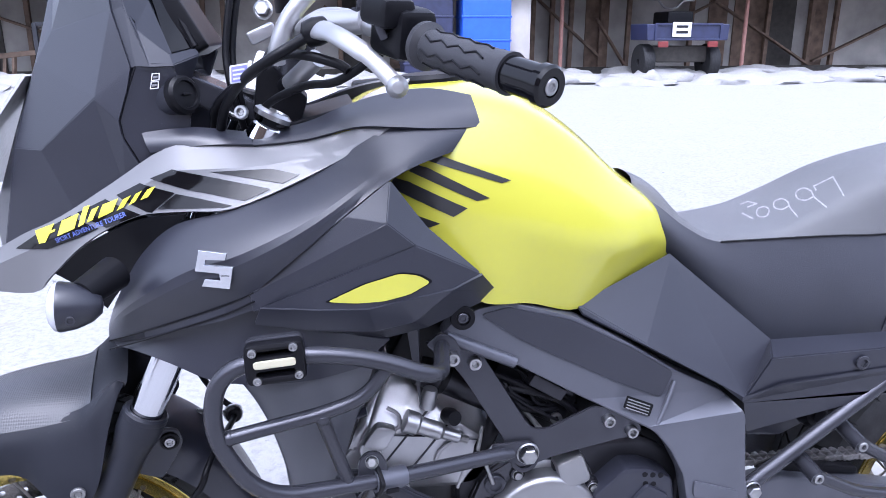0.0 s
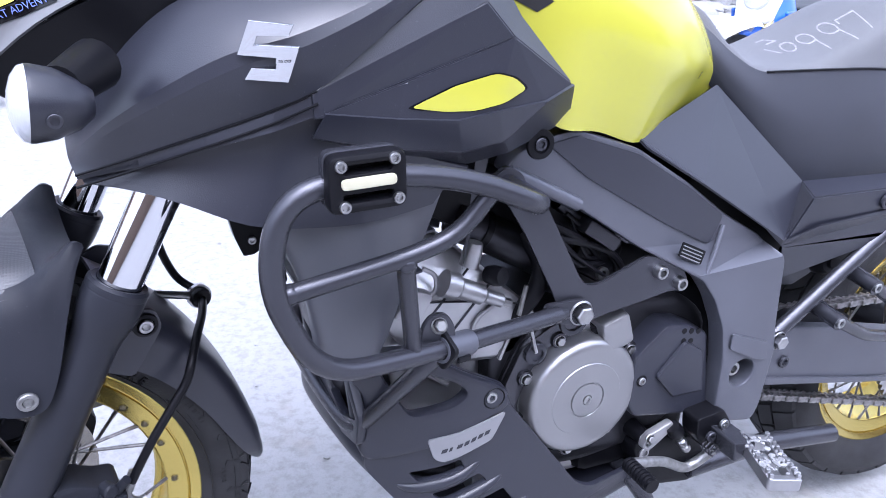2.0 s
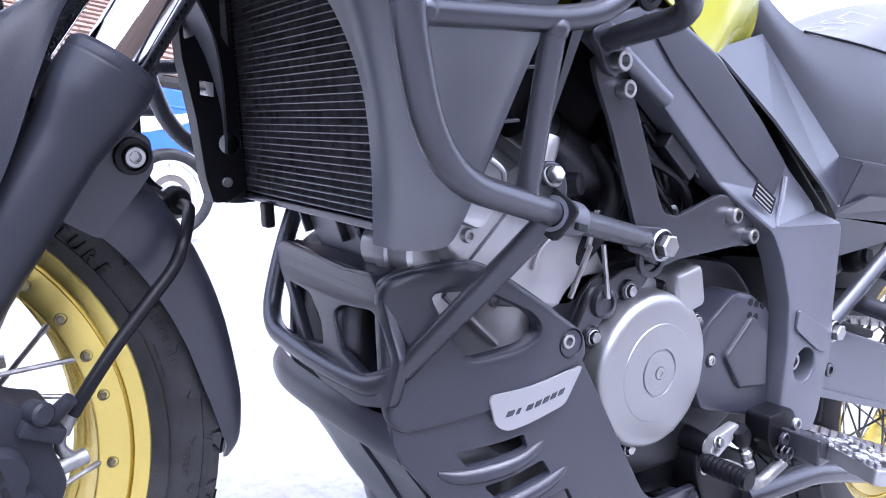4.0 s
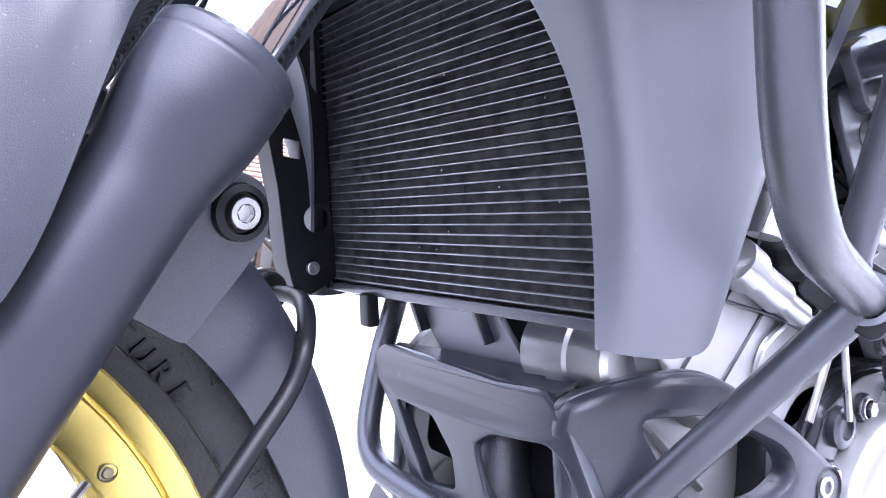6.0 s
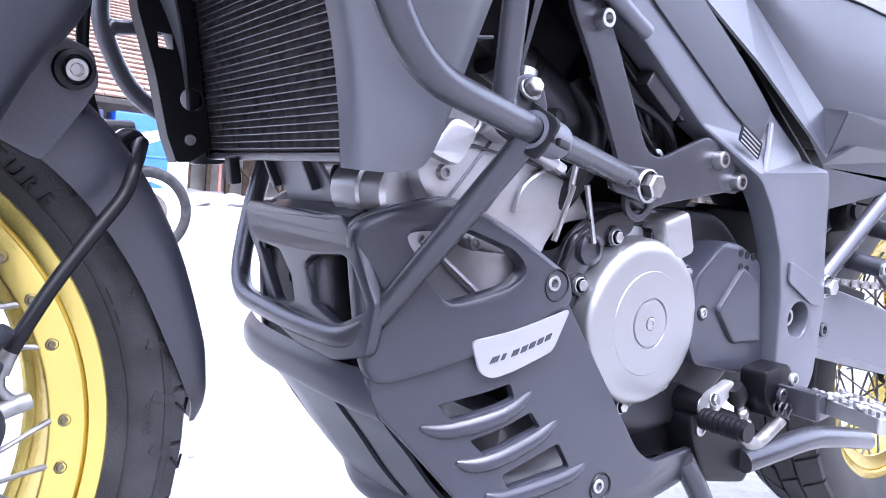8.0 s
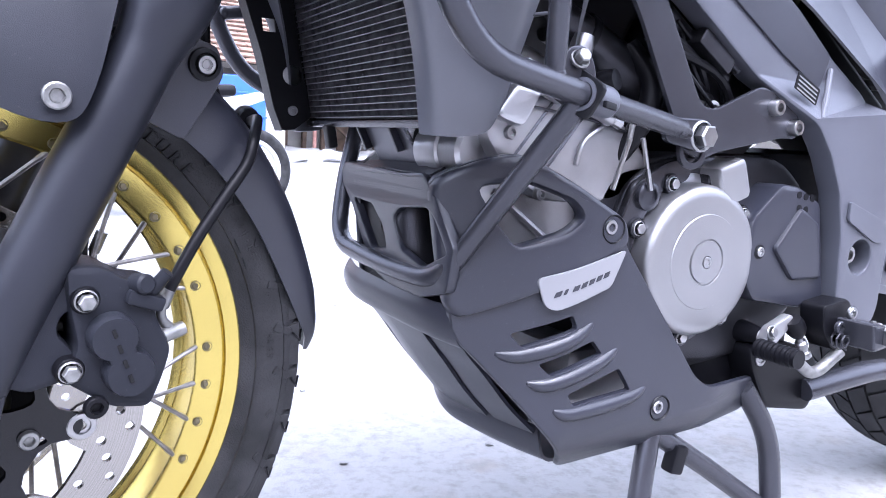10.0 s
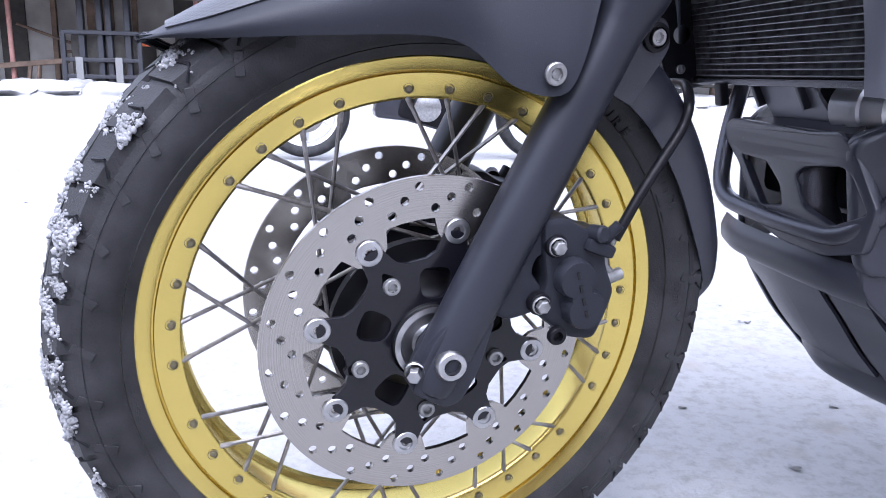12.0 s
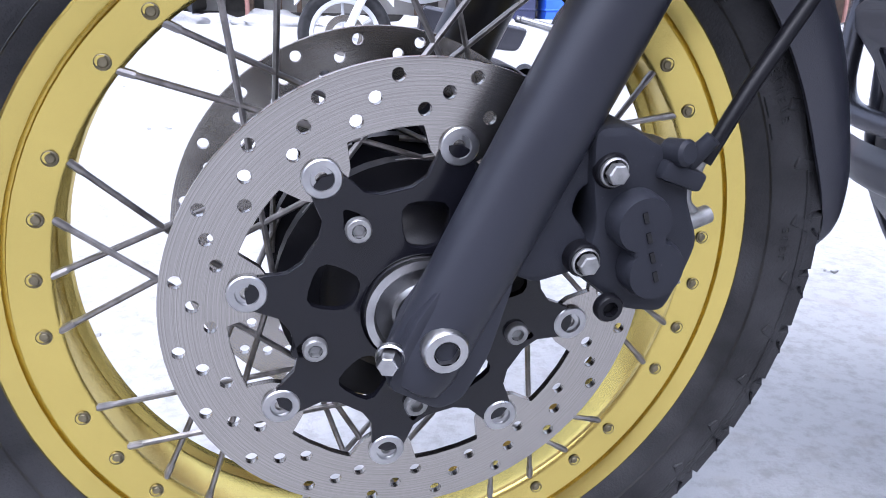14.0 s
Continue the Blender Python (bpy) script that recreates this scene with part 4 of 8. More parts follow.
INSERT = [(0.436, 0.8485), (0.480, 0.866), (0.524, 0.876), (0.546, 0.871), (0.562, 0.860), (0.536, 0.849), (0.503, 0.843), (0.47, 0.8435)]
INS_C = Vector((0.50, 0.859))
rim_o = [tuple(INS_C + (Vector(p) - INS_C) * 1.07) for p in INSERT]
for f in (lambda b: b, other):
    part("insert_groove", f(decal([rounded(rim_o, 0.006)], tw, 0.0008, fine=0.02)), M_DARK, fairing)
    part("yellow_insert", f(decal([rounded(INSERT, 0.006)], tw, 0.0024, fine=0.02)), M_YELLOW, fairing, "small glossy yellow inset panel")
chin_a = [(0.166, -0.143, 0.784), (0.210, -0.170, 0.803), (0.268, -0.195, 0.824), (0.356, -0.224, 0.852), (0.40, -0.232, 0.824), (0.455, -0.225, 0.801), (0.511, -0.217, 0.785)]
chin_b = [(0.172, -0.148, 0.770), (0.205, -0.172, 0.769), (0.245, -0.195, 0.761), (0.30, -0.214, 0.742), (0.36, -0.216, 0.735), (0.42, -0.212, 0.735), (0.48, -0.205, 0.745)]
both(lambda: sheet([chin_a, lerp3(chin_a, chin_b, 0.5, -0.006), chin_b], 4, 4, 0.003), "chin_panel", M_PLASTIC, fairing, "matte black lower fairing panel")
duct = [[(0.374, -0.160, 0.553), (0.384, -0.178, 0.552), (0.405, -0.186, 0.553), (0.428, -0.186, 0.560), (0.447, -0.180, 0.588)],
        [(0.366, -0.156, 0.62), (0.368, -0.184, 0.62), (0.395, -0.196, 0.62), (0.435, -0.196, 0.625), (0.46, -0.182, 0.63)],
        [(0.354, -0.146, 0.68), (0.348, -0.184, 0.68), (0.39, -0.204, 0.68), (0.445, -0.204, 0.685), (0.478, -0.186, 0.69)],
        [(0.330, -0.125, 0.735), (0.318, -0.19, 0.735), (0.38, -0.212, 0.735), (0.445, -0.210, 0.74), (0.495, -0.19, 0.745)],
        [(0.285, -0.10, 0.785), (0.27, -0.185, 0.775), (0.37, -0.214, 0.78), (0.445, -0.212, 0.79), (0.51, -0.19, 0.80)]]
dct = both(lambda: sheet(duct, 5, 5, 0.003), "radiator_duct", M_DUCT, bike, "smooth matte black radiator duct")
for k in range(3):
    z = 0.66 + 0.045 * k
    both(lambda: box(bmesh.new(), (0.03, 0.022, 0.003), pose(0.468 + 0.012 * k, -0.175, z, 0, -12), 0.001), "rib", M_PLASTIC, dct)
both(lambda: sheet([[(0.447, -0.180, 0.588), (0.46, -0.150, 0.60)], [(0.478, -0.186, 0.69), (0.495, -0.150, 0.70)], [(0.51, -0.19, 0.80), (0.53, -0.15, 0.80)]], 4, 3, 0.003), "inner_wall", M_DARK, dct)

for p, d, r in (((0.61, -0.188, 0.794), (0, -1, 0), 0.010), ((0.55, -0.134, 1.0575), (0, -0.5, 0.85), 0.0075)):
    part("bolt_seat", lathe(bmesh.new(), [(0, 0), (r * 1.7, 0), (r * 1.6, 0.003), (r, 0.0035), (r * 0.9, 0.001), (0, 0.001)], axis(p, d), 20), M_DARK, fairing)
    part("bolt", bolt(Vector(p) + Vector(d) * 0.001, d, r * 0.72, 0.003), M_BAR, fairing)

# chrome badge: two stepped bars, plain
badge = [[(0.289, 0.893), (0.300, 0.921), (0.334, 0.919), (0.330, 0.910), (0.306, 0.909), (0.303, 0.902), (0.338, 0.902), (0.331, 0.888), (0.318, 0.887), (0.319, 0.892)],
         [(0.338, 0.902), (0.328, 0.872), (0.293, 0.873), (0.299, 0.883), (0.318, 0.883), (0.320, 0.892), (0.331, 0.893)]]
bdg = bmesh.new()
for o in badge:
    bdg = join(bdg, flat(o, [], 0.004, 0.0012, side(-0.2525) @ Matrix.Translation((0.315, 0.895, 0)) @ Matrix.Rotation(radians(-22), 4, "Y") @ Matrix.Rotation(radians(14), 4, "X") @ Matrix.Translation((-0.315, -0.895, 0))))
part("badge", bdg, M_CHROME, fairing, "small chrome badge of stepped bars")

# ---- silver front panel ----
st = [(-0.02, -0.02, 0.858), (0.055, -0.075, 0.902), (0.114, -0.108, 0.931), (0.185, -0.126, 0.975), (0.252, -0.14, 1.017), (0.30, -0.143, 1.021), (0.357, -0.146, 1.019), (0.42, -0.149, 1.024), (0.48, -0.152, 1.037), (0.529, -0.154, 1.046)]
sk = [(-0.02, -0.035, 0.842), (0.06, -0.088, 0.882), (0.12, -0.124, 0.912), (0.19, -0.150, 0.953), (0.255, -0.166, 0.991), (0.31, -0.172, 0.996), (0.365, -0.172, 0.998), (0.42, -0.168, 1.006), (0.48, -0.162, 1.02), (0.529, -0.155, 1.0455)]
sl = [(-0.02, -0.03, 0.815), (0.058, -0.078, 0.823), (0.092, -0.108, 0.853), (0.15, -0.142, 0.905), (0.215, -0.165, 0.940), (0.275, -0.182, 0.948), (0.333, -0.196, 0.953), (0.417, -0.184, 0.984), (0.495, -0.166, 1.021), (0.529, -0.156, 1.045)]
beak = both(lambda: sheet([st, sk, sl], 4, 4, 0.003, soft_u=False), "beak_panel", M_SILVER, bike, "silver-grey painted front panel with dark film", 13)
tb = tree(beak)
film = [[(0.043, 0.883), (0.078, 0.906), (0.129, 0.934), (0.168, 0.923), (0.140, 0.909), (0.094, 0.890)],
        [(0.138, 0.938), (0.177, 0.957), (0.185, 0.955), (0.223, 0.943), (0.178, 0.925)],
        [(0.192, 0.963), (0.223, 0.979), (0.265, 0.969), (0.236, 0.946), (0.229, 0.947)],
        [(0.236, 0.985), (0.263, 0.996), (0.377, 0.973), (0.346, 0.961), (0.279, 0.973)],
        [(0.266, 0.968), (0.332, 0.956), (0.323, 0.954), (0.243, 0.950)],
        [(0.306, 0.993), (0.338, 0.992), (0.378, 0.995), (0.411, 0.988), (0.391, 0.979)]]
for o in film:
    part("dark_film", decal([o], tb, 0.0012, fine=0.008), M_GLOSS, beak, "gloss black film")
# model name as slanting yellow bars
name = [[(0.083, 0.896), (0.093, 0.899), (0.106, 0.923), (0.076, 0.910)], [(0.099, 0.910), (0.107, 0.914), (0.108, 0.917), (0.099, 0.913)],
        [(0.111, 0.909), (0.136, 0.921), (0.141, 0.938), (0.117, 0.927)], [(0.141, 0.923), (0.149, 0.927), (0.156, 0.949), (0.147, 0.945)], [(0.153, 0.929), (0.161, 0.933), (0.169, 0.949), (0.159, 0.944)],
        [(0.168, 0.935), (0.188, 0.945), (0.195, 0.960), (0.174, 0.951)], [(0.193, 0.946), (0.202, 0.951), (0.212, 0.965), (0.202, 0.960)], [(0.208, 0.953), (0.217, 0.958), (0.226, 0.971), (0.218, 0.967)], [(0.223, 0.960), (0.233, 0.964), (0.243, 0.977), (0.233, 0.973)]]
for o in name:
    part("name_bar", decal([o], tb, 0.0024, fine=0.008), M_LIME, beak, "slanting yellow bar")
part("slogan", decal(lettering("SPORT ADVENTURE TOURER", 0.0085, 0.109, 0.9, 23.0, 0.94), tb, 0.0024, fine=0.03), M_BLUE, beak, "small blue capital letters")

# dark trim between silver panel and tank
ta = [(0.355, -0.120, 1.030), (0.42, -0.118, 1.043), (0.47, -0.112, 1.062), (0.52, -0.105, 1.076), (0.58, -0.105, 1.082), (0.632, -0.118, 1.074)]
tl = [(0.357, -0.150, 1.020), (0.42, -0.153, 1.026), (0.48, -0.156, 1.040), (0.529, -0.163, 1.040), (0.58, -0.160, 1.037), (0.640, -0.146, 1.036)]
both(lambda: sheet([ta, lerp3(ta, tl, 0.5, 0.006), tl], 4, 5, 0.003), "tank_trim", M_PLASTIC, bike, "matte black trim beside the tank")

# ---- headlight cowl, screen and dash ----
V3 = {"L0": (0.140, -0.040, 1.216), "L1": (0.117, -0.045, 1.152), "L2": (0.095, -0.050, 1.114), "L3": (0.057, -0.055, 1.010), "L4": (0.022, -0.050, 0.865),
      "C0": (0.222, -0.128, 1.111), "C1": (0.177, -0.122, 1.076), "C2": (0.099, -0.090, 1.012), "B1": (0.136, -0.100, 0.925), "B2": (0.199, -0.118, 0.965),
      "R0": (0.201, -0.105, 1.213), "R1": (0.203, -0.110, 1.175), "P0": (0.227, -0.130, 1.113), "P1": (0.216, -0.131, 1.086), "P2": (0.203, -0.132, 1.050), "P3": (0.205, -0.131, 1.030), "P4": (0.226, -0.128, 0.985),
      "Q0": (0.242, -0.130, 1.117), "Q1": (0.269, -0.122, 1.114), "Q2": (0.270, -0.120, 1.098), "Q3": (0.282, -0.115, 1.063), "Q4": (0.275, -0.126, 1.000),
      "E0": (0.217, -0.112, 1.182), "E1": (0.228, -0.112, 1.156), "E2": (0.264, -0.114, 1.126), "G0": (0.211, -0.106, 1.213), "G1": (0.241, -0.085, 1.189), "G2": (0.265, -0.100, 1.125), "G3": (0.230, -0.085, 1.215),
      "H0": (0.290, -0.085, 1.133), "H1": (0.295, -0.086, 1.125), "H2": (0.281, -0.090, 1.089), "N": (0.0, 0.0, 0.915), "N2": (0.04, 0.0, 1.02), "N3": (0.085, 0.0, 1.13), "N4": (0.115, 0.0, 1.22)}


cowl = both(lambda: faceted(["N L4 L3 N2", "N2 L3 L2 N3", "N3 L2 L1 L0 N4", "L0 L1 R1 R0", "L1 L2 C1 R1", "R1 C1 C0", "L2 L3 C2 C1", "L3 L4 B1 C2", "C2 B1 B2 C1", "C1 B2 P3 P2", "B2 P4 P3", "C1 P2 P1 C0"], V3), "headlight_cowl", M_PLASTIC, bike, "matte black headlight cowl", 20)
both(lambda: faceted(["R0 R1 E0 G0", "R1 C0 P0 E0", "E0 P0 Q0", "E0 Q0 E1", "E1 Q0 Q1 E2", "G0 E0 E1 G1 G3", "G1 E1 E2 G2", "G2 E2 H0", "E2 Q1 H1 H0", "Q1 Q2 H2 H1"], V3), "upper_cowl", M_PLASTIC, cowl, "", 20)
both(lambda: faceted(["P0 P1 Q2 Q1 Q0", "P1 P2 Q3 Q2", "P2 P3 P4 Q4 Q3"], V3), "socket_panel", M_PLASTIC, cowl, "", 20)
both(lambda: tube(bmesh.new(), [V3[k] for k in ("P0", "P1", "P2", "P3", "P4")], 0.0012, 6), "panel_gap", M_DARK, cowl)
both(lambda: sheet([[(0.26, -0.10, 1.127), (0.245, -0.085, 1.19), (0.225, -0.085, 1.24)], [(0.285, -0.085, 1.133), (0.262, -0.07, 1.19), (0.24, -0.07, 1.24)]], 4, 4, 0.003), "dash_side", M_GLOSS, cowl)
both(lambda: tube(bmesh.new(), [(0.29, -0.085, 1.134), (0.262, -0.07, 1.19), (0.238, -0.07, 1.24)], 0.0045, 8), "dash_rim", M_DARK, cowl)
both(lambda: tube(bmesh.new(), [(0.229, -0.081, 1.064), (0.256, -0.103, 1.072), (0.270, -0.115, 1.077)], [0.026, 0.0235, 0.0215], 24), "socket_barrel", M_PLASTIC, cowl)
rim_a = [(0.235, -0.138, 1.012), (0.30, -0.147, 1.021), (0.357, -0.150, 1.021)]
rim_b = [(0.225, -0.126, 1.035), (0.285, -0.124, 1.040), (0.352, -0.118, 1.032)]
both(lambda: sheet([rim_a, lerp3(rim_a, rim_b, 0.5, 0.004), rim_b], 4, 5, 0.003), "dash_edge", M_PLASTIC, cowl)
sock = lathe(bmesh.new(), [(0.020, -0.035), (0.021, -0.004), (0.0235, -0.003), (0.0235, 0.006), (0.020, 0.010), (0.0165, 0.010), (0.0155, 0.007), (0, 0.0075)], axis((0.274, -0.118, 1.078), (0.75, -0.62, 0.22)), 30)
box(sock, (0.012, 0.004, 0.003), axis((0.281, -0.124, 1.080), (0.75, -0.62, 0.22)) @ pose(0, 0, 0, 90), 0.0008)
part("power_socket", sock, M_DARK, cowl, "capped round power socket")
for k in range(2):
    zc = 1.1000 - 0.0095 * k
    bm = flat([(0.2435 - 0.002 * k, zc - 0.004), (0.2535 - 0.002 * k, zc - 0.003), (0.2545 - 0.002 * k, zc + 0.0055), (0.2455 - 0.002 * k, zc + 0.005)], [[(0.2447 - 0.002 * k, zc - 0.0028), (0.2524 - 0.002 * k, zc - 0.0020), (0.2533 - 0.002 * k, zc + 0.0043), (0.2465 - 0.002 * k, zc + 0.0040)]], 0.0008, 0.0002, side(-0.134))
    part("printed_frame", bm, M_WHITE, cowl)
    part("print_bar", flat([(0.2462 - 0.002 * k, zc - 0.001), (0.2513 - 0.002 * k, zc - 0.0003), (0.2520 - 0.002 * k, zc + 0.0022), (0.2470 - 0.002 * k, zc + 0.0018)], [], 0.0008, 0.0002, side(-0.1335)), M_PLATE, cowl)
M_GLASS = bpy.data.materials.new("tinted_screen")
M_GLASS.use_nodes = True
gb = M_GLASS.node_tree.nodes["Principled BSDF"]
gb.inputs["Base Color"].default_value, gb.inputs["Transmission Weight"].default_value, gb.inputs["Roughness"].default_value, gb.inputs["IOR"].default_value = (0.75, 0.78, 0.82, 1), 1.0, 0.05, 1.2
scr = [[(0.145, y, 1.27), (0.20, y, 1.42), (0.28, y * 0.8, 1.56)] for y in (-0.13, -0.07, 0.0, 0.07, 0.13)]
part("windscreen", sheet(scr, 4, 4, 0.003), M_GLASS, bike, "clear plastic windscreen")
lens = sheet([[(-0.01, y, 0.95), (0.02, y * 0.9, 1.02), (0.075, y * 0.7, 1.10)] for y in (-0.07, -0.035, 0, 0.035, 0.07)], 4, 4, 0.003)
part("headlight", lens, M_CLEAR, bike, "clear headlight lens")
dash = flat(rounded([(-0.085, -0.05), (0.085, -0.05), (0.075, 0.05), (-0.075, 0.05)], 0.012), [], 0.03, 0.004, pose(0.27, 0.0, 1.17, 60, 0, 90))
part("instrument_panel", dash, M_DARK, bike, "black instrument panel")
# indicator lamp
sig = lathe(bmesh.new(), [(0, -0.038), (0.010, -0.036), (0.019, -0.026), (0.026, -0.010), (0.0285, 0.004), (0.0285, 0.008)], axis((0.150, -0.240, 0.858), (-0.985, -0.12, 0.05)), 28)
lamp = part("indicator", sig, M_PLASTIC, bike, "black turn signal with clear lens")
part("lens", lathe(bmesh.new(), [(0.0285, 0.0075), (0.027, 0.012), (0.020, 0.017), (0.010, 0.020), (0, 0.021)], axis((0.150, -0.240, 0.858), (-0.985, -0.12, 0.05)), 28), M_CLEAR, lamp, "clear ribbed lens")
part("stalk", tube(bmesh.new(), [(0.165, -0.235, 0.868), (0.19, -0.185, 0.878)], [0.017, 0.021], 16), M_DARK, lamp)
part("screw", bolt((0.160, -0.2655, 0.850), (0.1, -1, 0), 0.0055, 0.002), M_BAR, lamp)
infill = sheet([[(0.095, -0.105, 0.86), (0.15, -0.135, 0.902), (0.215, -0.16, 0.935), (0.275, -0.178, 0.945)], [(0.115, -0.095, 0.84), (0.165, -0.118, 0.865), (0.21, -0.142, 0.885), (0.255, -0.165, 0.925)], [(0.15, -0.085, 0.80), (0.165, -0.10, 0.82), (0.19, -0.125, 0.85), (0.225, -0.15, 0.90)]], 4, 4, 0.003)
r = other(infill)
part("cowl_underside", infill, M_DARK, cowl)
part("cowl_underside", r, M_DARK, cowl)

# ---- tank ----
rows = []
for x, zt, w, zm, wl, zl in ((0.455, 1.032, 0.05, 1.0, 0.05, 0.93), (0.50, 1.066, 0.115, 1.02, 0.13, 0.92), (0.57, 1.085, 0.158, 0.995, 0.165, 0.87), (0.635, 1.089, 0.172, 0.96, 0.172, 0.81), (0.71, 1.073, 0.172, 0.93, 0.152, 0.795), (0.785, 1.029, 0.160, 0.90, 0.134, 0.775), (0.86, 0.964, 0.128, 0.875, 0.098, 0.795), (0.92, 0.917, 0.088, 0.868, 0.070, 0.81), (0.968, 0.866, 0.056, 0.84, 0.052, 0.822)):
    zc = zm + (zt - zm) * 0.72
    zq = zm + (zt - zm) * 0.93
    half = [(x, -wl, zl), (x, -(w * 0.55 + wl * 0.45) * 1.02, (zl + zm) / 2), (x, -w, zm), (x, -w * 0.80, zc), (x, -w * 0.45, zq), (x, 0, zt)]
    rows.append(half + [(a, -b, c) for a, b, c in half[-2::-1]])
tank = part("fuel_tank", sheet(rows, 6, 4, 0.003), M_YELLOW, bike, "glossy yellow fuel tank with dark stripes")
tt = tree(tank)
stripes = [[(0.566, 1.005), (0.585, 1.003), (0.676, 0.970), (0.663, 0.967), (0.562, 0.999)],
           [(0.553, 0.992), (0.569, 0.988), (0.647, 0.949), (0.630, 0.946), (0.546, 0.983)],
           [(0.527, 0.974), (0.545, 0.970), (0.618, 0.937), (0.600, 0.926), (0.523, 0.961)],
           [(0.518, 0.957), (0.522, 0.938), (0.584, 0.917), (0.560, 0.908), (0.53, 0.925)]]
part("dark_stripes", decal(stripes, tt, 0.001), mat("charcoal_stripe", (0.02, 0.02, 0.022), 0.3, bump=0.0, coat=0.3), tank, "four charcoal stripes")
cap = lathe(bmesh.new(), [(0, 0), (0.05, 0), (0.05, 0.006), (0.044, 0.012), (0.02, 0.013), (0, 0.013)], axis((0.60, 0, 1.084), (-0.08, 0, 1)), 32)
part("filler_cap", cap, M_DARK, tank)
bm = decal(strokes([[(0.800, 1.011), (0.812, 1.001)], [(0.815, 0.999), (0.827, 0.987)]], 0.006), tt, 0.001, start=-0.9)
part("tank_mark", bm, M_DARK, tank)
clear_tray = sheet([[(0.45, -0.10, 1.03), (0.49, -0.105, 1.062), (0.55, -0.10, 1.085)], [(0.47, -0.06, 1.05), (0.51, -0.06, 1.075), (0.56, -0.06, 1.092)]], 4, 4, 0.002)
part("protector_film", clear_tray, M_CLEAR, tank)

# ---- seat ----
seat_x = [(0.895, 0.948, 0.045, 0.925, 0.045, 0.90), (0.93, 0.931, 0.065, 0.903, 0.060, 0.85), (0.97, 0.888, 0.080, 0.872, 0.070, 0.81), (1.02, 0.860, 0.092, 0.851, 0.083, 0.765), (1.11, 0.870, 0.102, 0.855, 0.100, 0.690), (1.19, 0.906, 0.108, 0.857, 0.107, 0.686), (1.27, 0.947, 0.110, 0.856, 0.110, 0.686), (1.37, 0.975, 0.110, 0.860, 0.110, 0.694), (1.48, 0.99, 0.105, 0.875, 0.102, 0.74), (1.58, 1.0, 0.08, 0.91, 0.07, 0.84)]
lo, hi = [], []
for x, zt, ws, zs, wl, zl in seat_x:
    lo.append([(x, -wl, zl), (x, -(ws + wl) / 2 - 0.012, (zl + zs) / 2), (x, -ws, zs)])
    zh = zs + (zt - zs) * 0.72
    hi.append([(x, -ws, zs), (x, -ws * 0.82, zh), (x, -ws * 0.4, zs + (zt - zs) * 0.95), (x, 0, zt), (x, ws * 0.4, zs + (zt - zs) * 0.95), (x, ws * 0.82, zh), (x, ws, zs)])
bm = sheet(lo, 6, 5, 0)
seat = part("seat", join(bm, mirrored(bm)), M_SEAT, bike, "black vinyl seat with grey top and chalked number")
seat_top = part("seat_top", sheet(hi, 6, 5, 0), M_SEATTOP, seat, "grey vinyl seat top")
seam = [Vector((x, -ws - 0.001, zs + 0.0005)) for x, zt, ws, zs, wl, zl in seat_x[3:]]
part("piping", tube(bmesh.new(), smooth_path(seam, 6), 0.0016, 6), M_DARK, seat)
CHALK = [[(1.041, 0.897), (1.062, 0.887)],
         [(1.067, 0.895), (1.068, 0.903), (1.079, 0.906), (1.088, 0.901), (1.086, 0.891), (1.074, 0.889), (1.067, 0.895)],
         [(1.121, 0.905), (1.11, 0.9), (1.097, 0.904), (1.096, 0.914), (1.108, 0.918), (1.119, 0.912), (1.123, 0.903), (1.137, 0.887)],
         [(1.162, 0.919), (1.149, 0.913), (1.135, 0.917), (1.132, 0.928), (1.144, 0.934), (1.157, 0.928), (1.163, 0.917), (1.183, 0.9)],
         [(1.165, 0.929), (1.161, 0.936), (1.192, 0.95), (1.21, 0.917)],
         [(1.035, 0.913), (1.048, 0.917), (1.065, 0.912), (1.049, 0.907)]]
M_CHALK = mat("chalk", (0.22, 0.22, 0.225), 0.8, vary=0.3, vscale=150, bump=0.0)
seat_skin = tree(seat, seat_top)
for ln in CHALK:
    ln = [(q.x, q.y) for q in smooth_path([(x, z, 0) for x, z in ln], 4)] if len(ln) > 5 else ln
    part("chalk_stroke", decal(strokes([ln], 0.0024), seat_skin, 0.0012, (0.538, 0.813, -0.22), -0.1, 0.012, 0.8), M_CHALK, seat, "white chalk stroke")
# ---- side panel and tail ----
SP = {"A": (0.786, -0.131, 0.781), "B": (0.945, -0.085, 0.830), "C": (1.104, -0.120, 0.700), "M": (1.078, -0.166, 0.691), "D": (1.045, -0.162, 0.628), "D1": (1.005, -0.160, 0.652), "E": (0.885, -0.153, 0.722), "A1": (0.792, -0.144, 0.771),
      "F": (1.34, -0.130, 0.704), "N": (1.34, -0.166, 0.695), "G": (1.34, -0.166, 0.666), "D2": (1.098, -0.168, 0.650)}
panel = both(lambda: faceted(["A B C M D D1 E A1", "C F N M", "M N G D2 D"], SP, 0.003, 0.002), "side_panel", M_PLASTIC, bike, "matte black side panel under the seat", 20)
part("bolt", bolt((1.228, -0.168, 0.674), (0, -1, 0), 0.011, 0.004), M_BAR, panel)
part("inner_filler", box(bmesh.new(), (0.62, 0.10, 0.16), pose(1.02, 0, 0.735, 0, 6), 0.02), M_DARK, bike)
part("airbox_side", box(bmesh.new(), (0.24, 0.10, 0.10), pose(1.0, -0.06, 0.645, 0, 32), 0.01), M_DARK, bike)
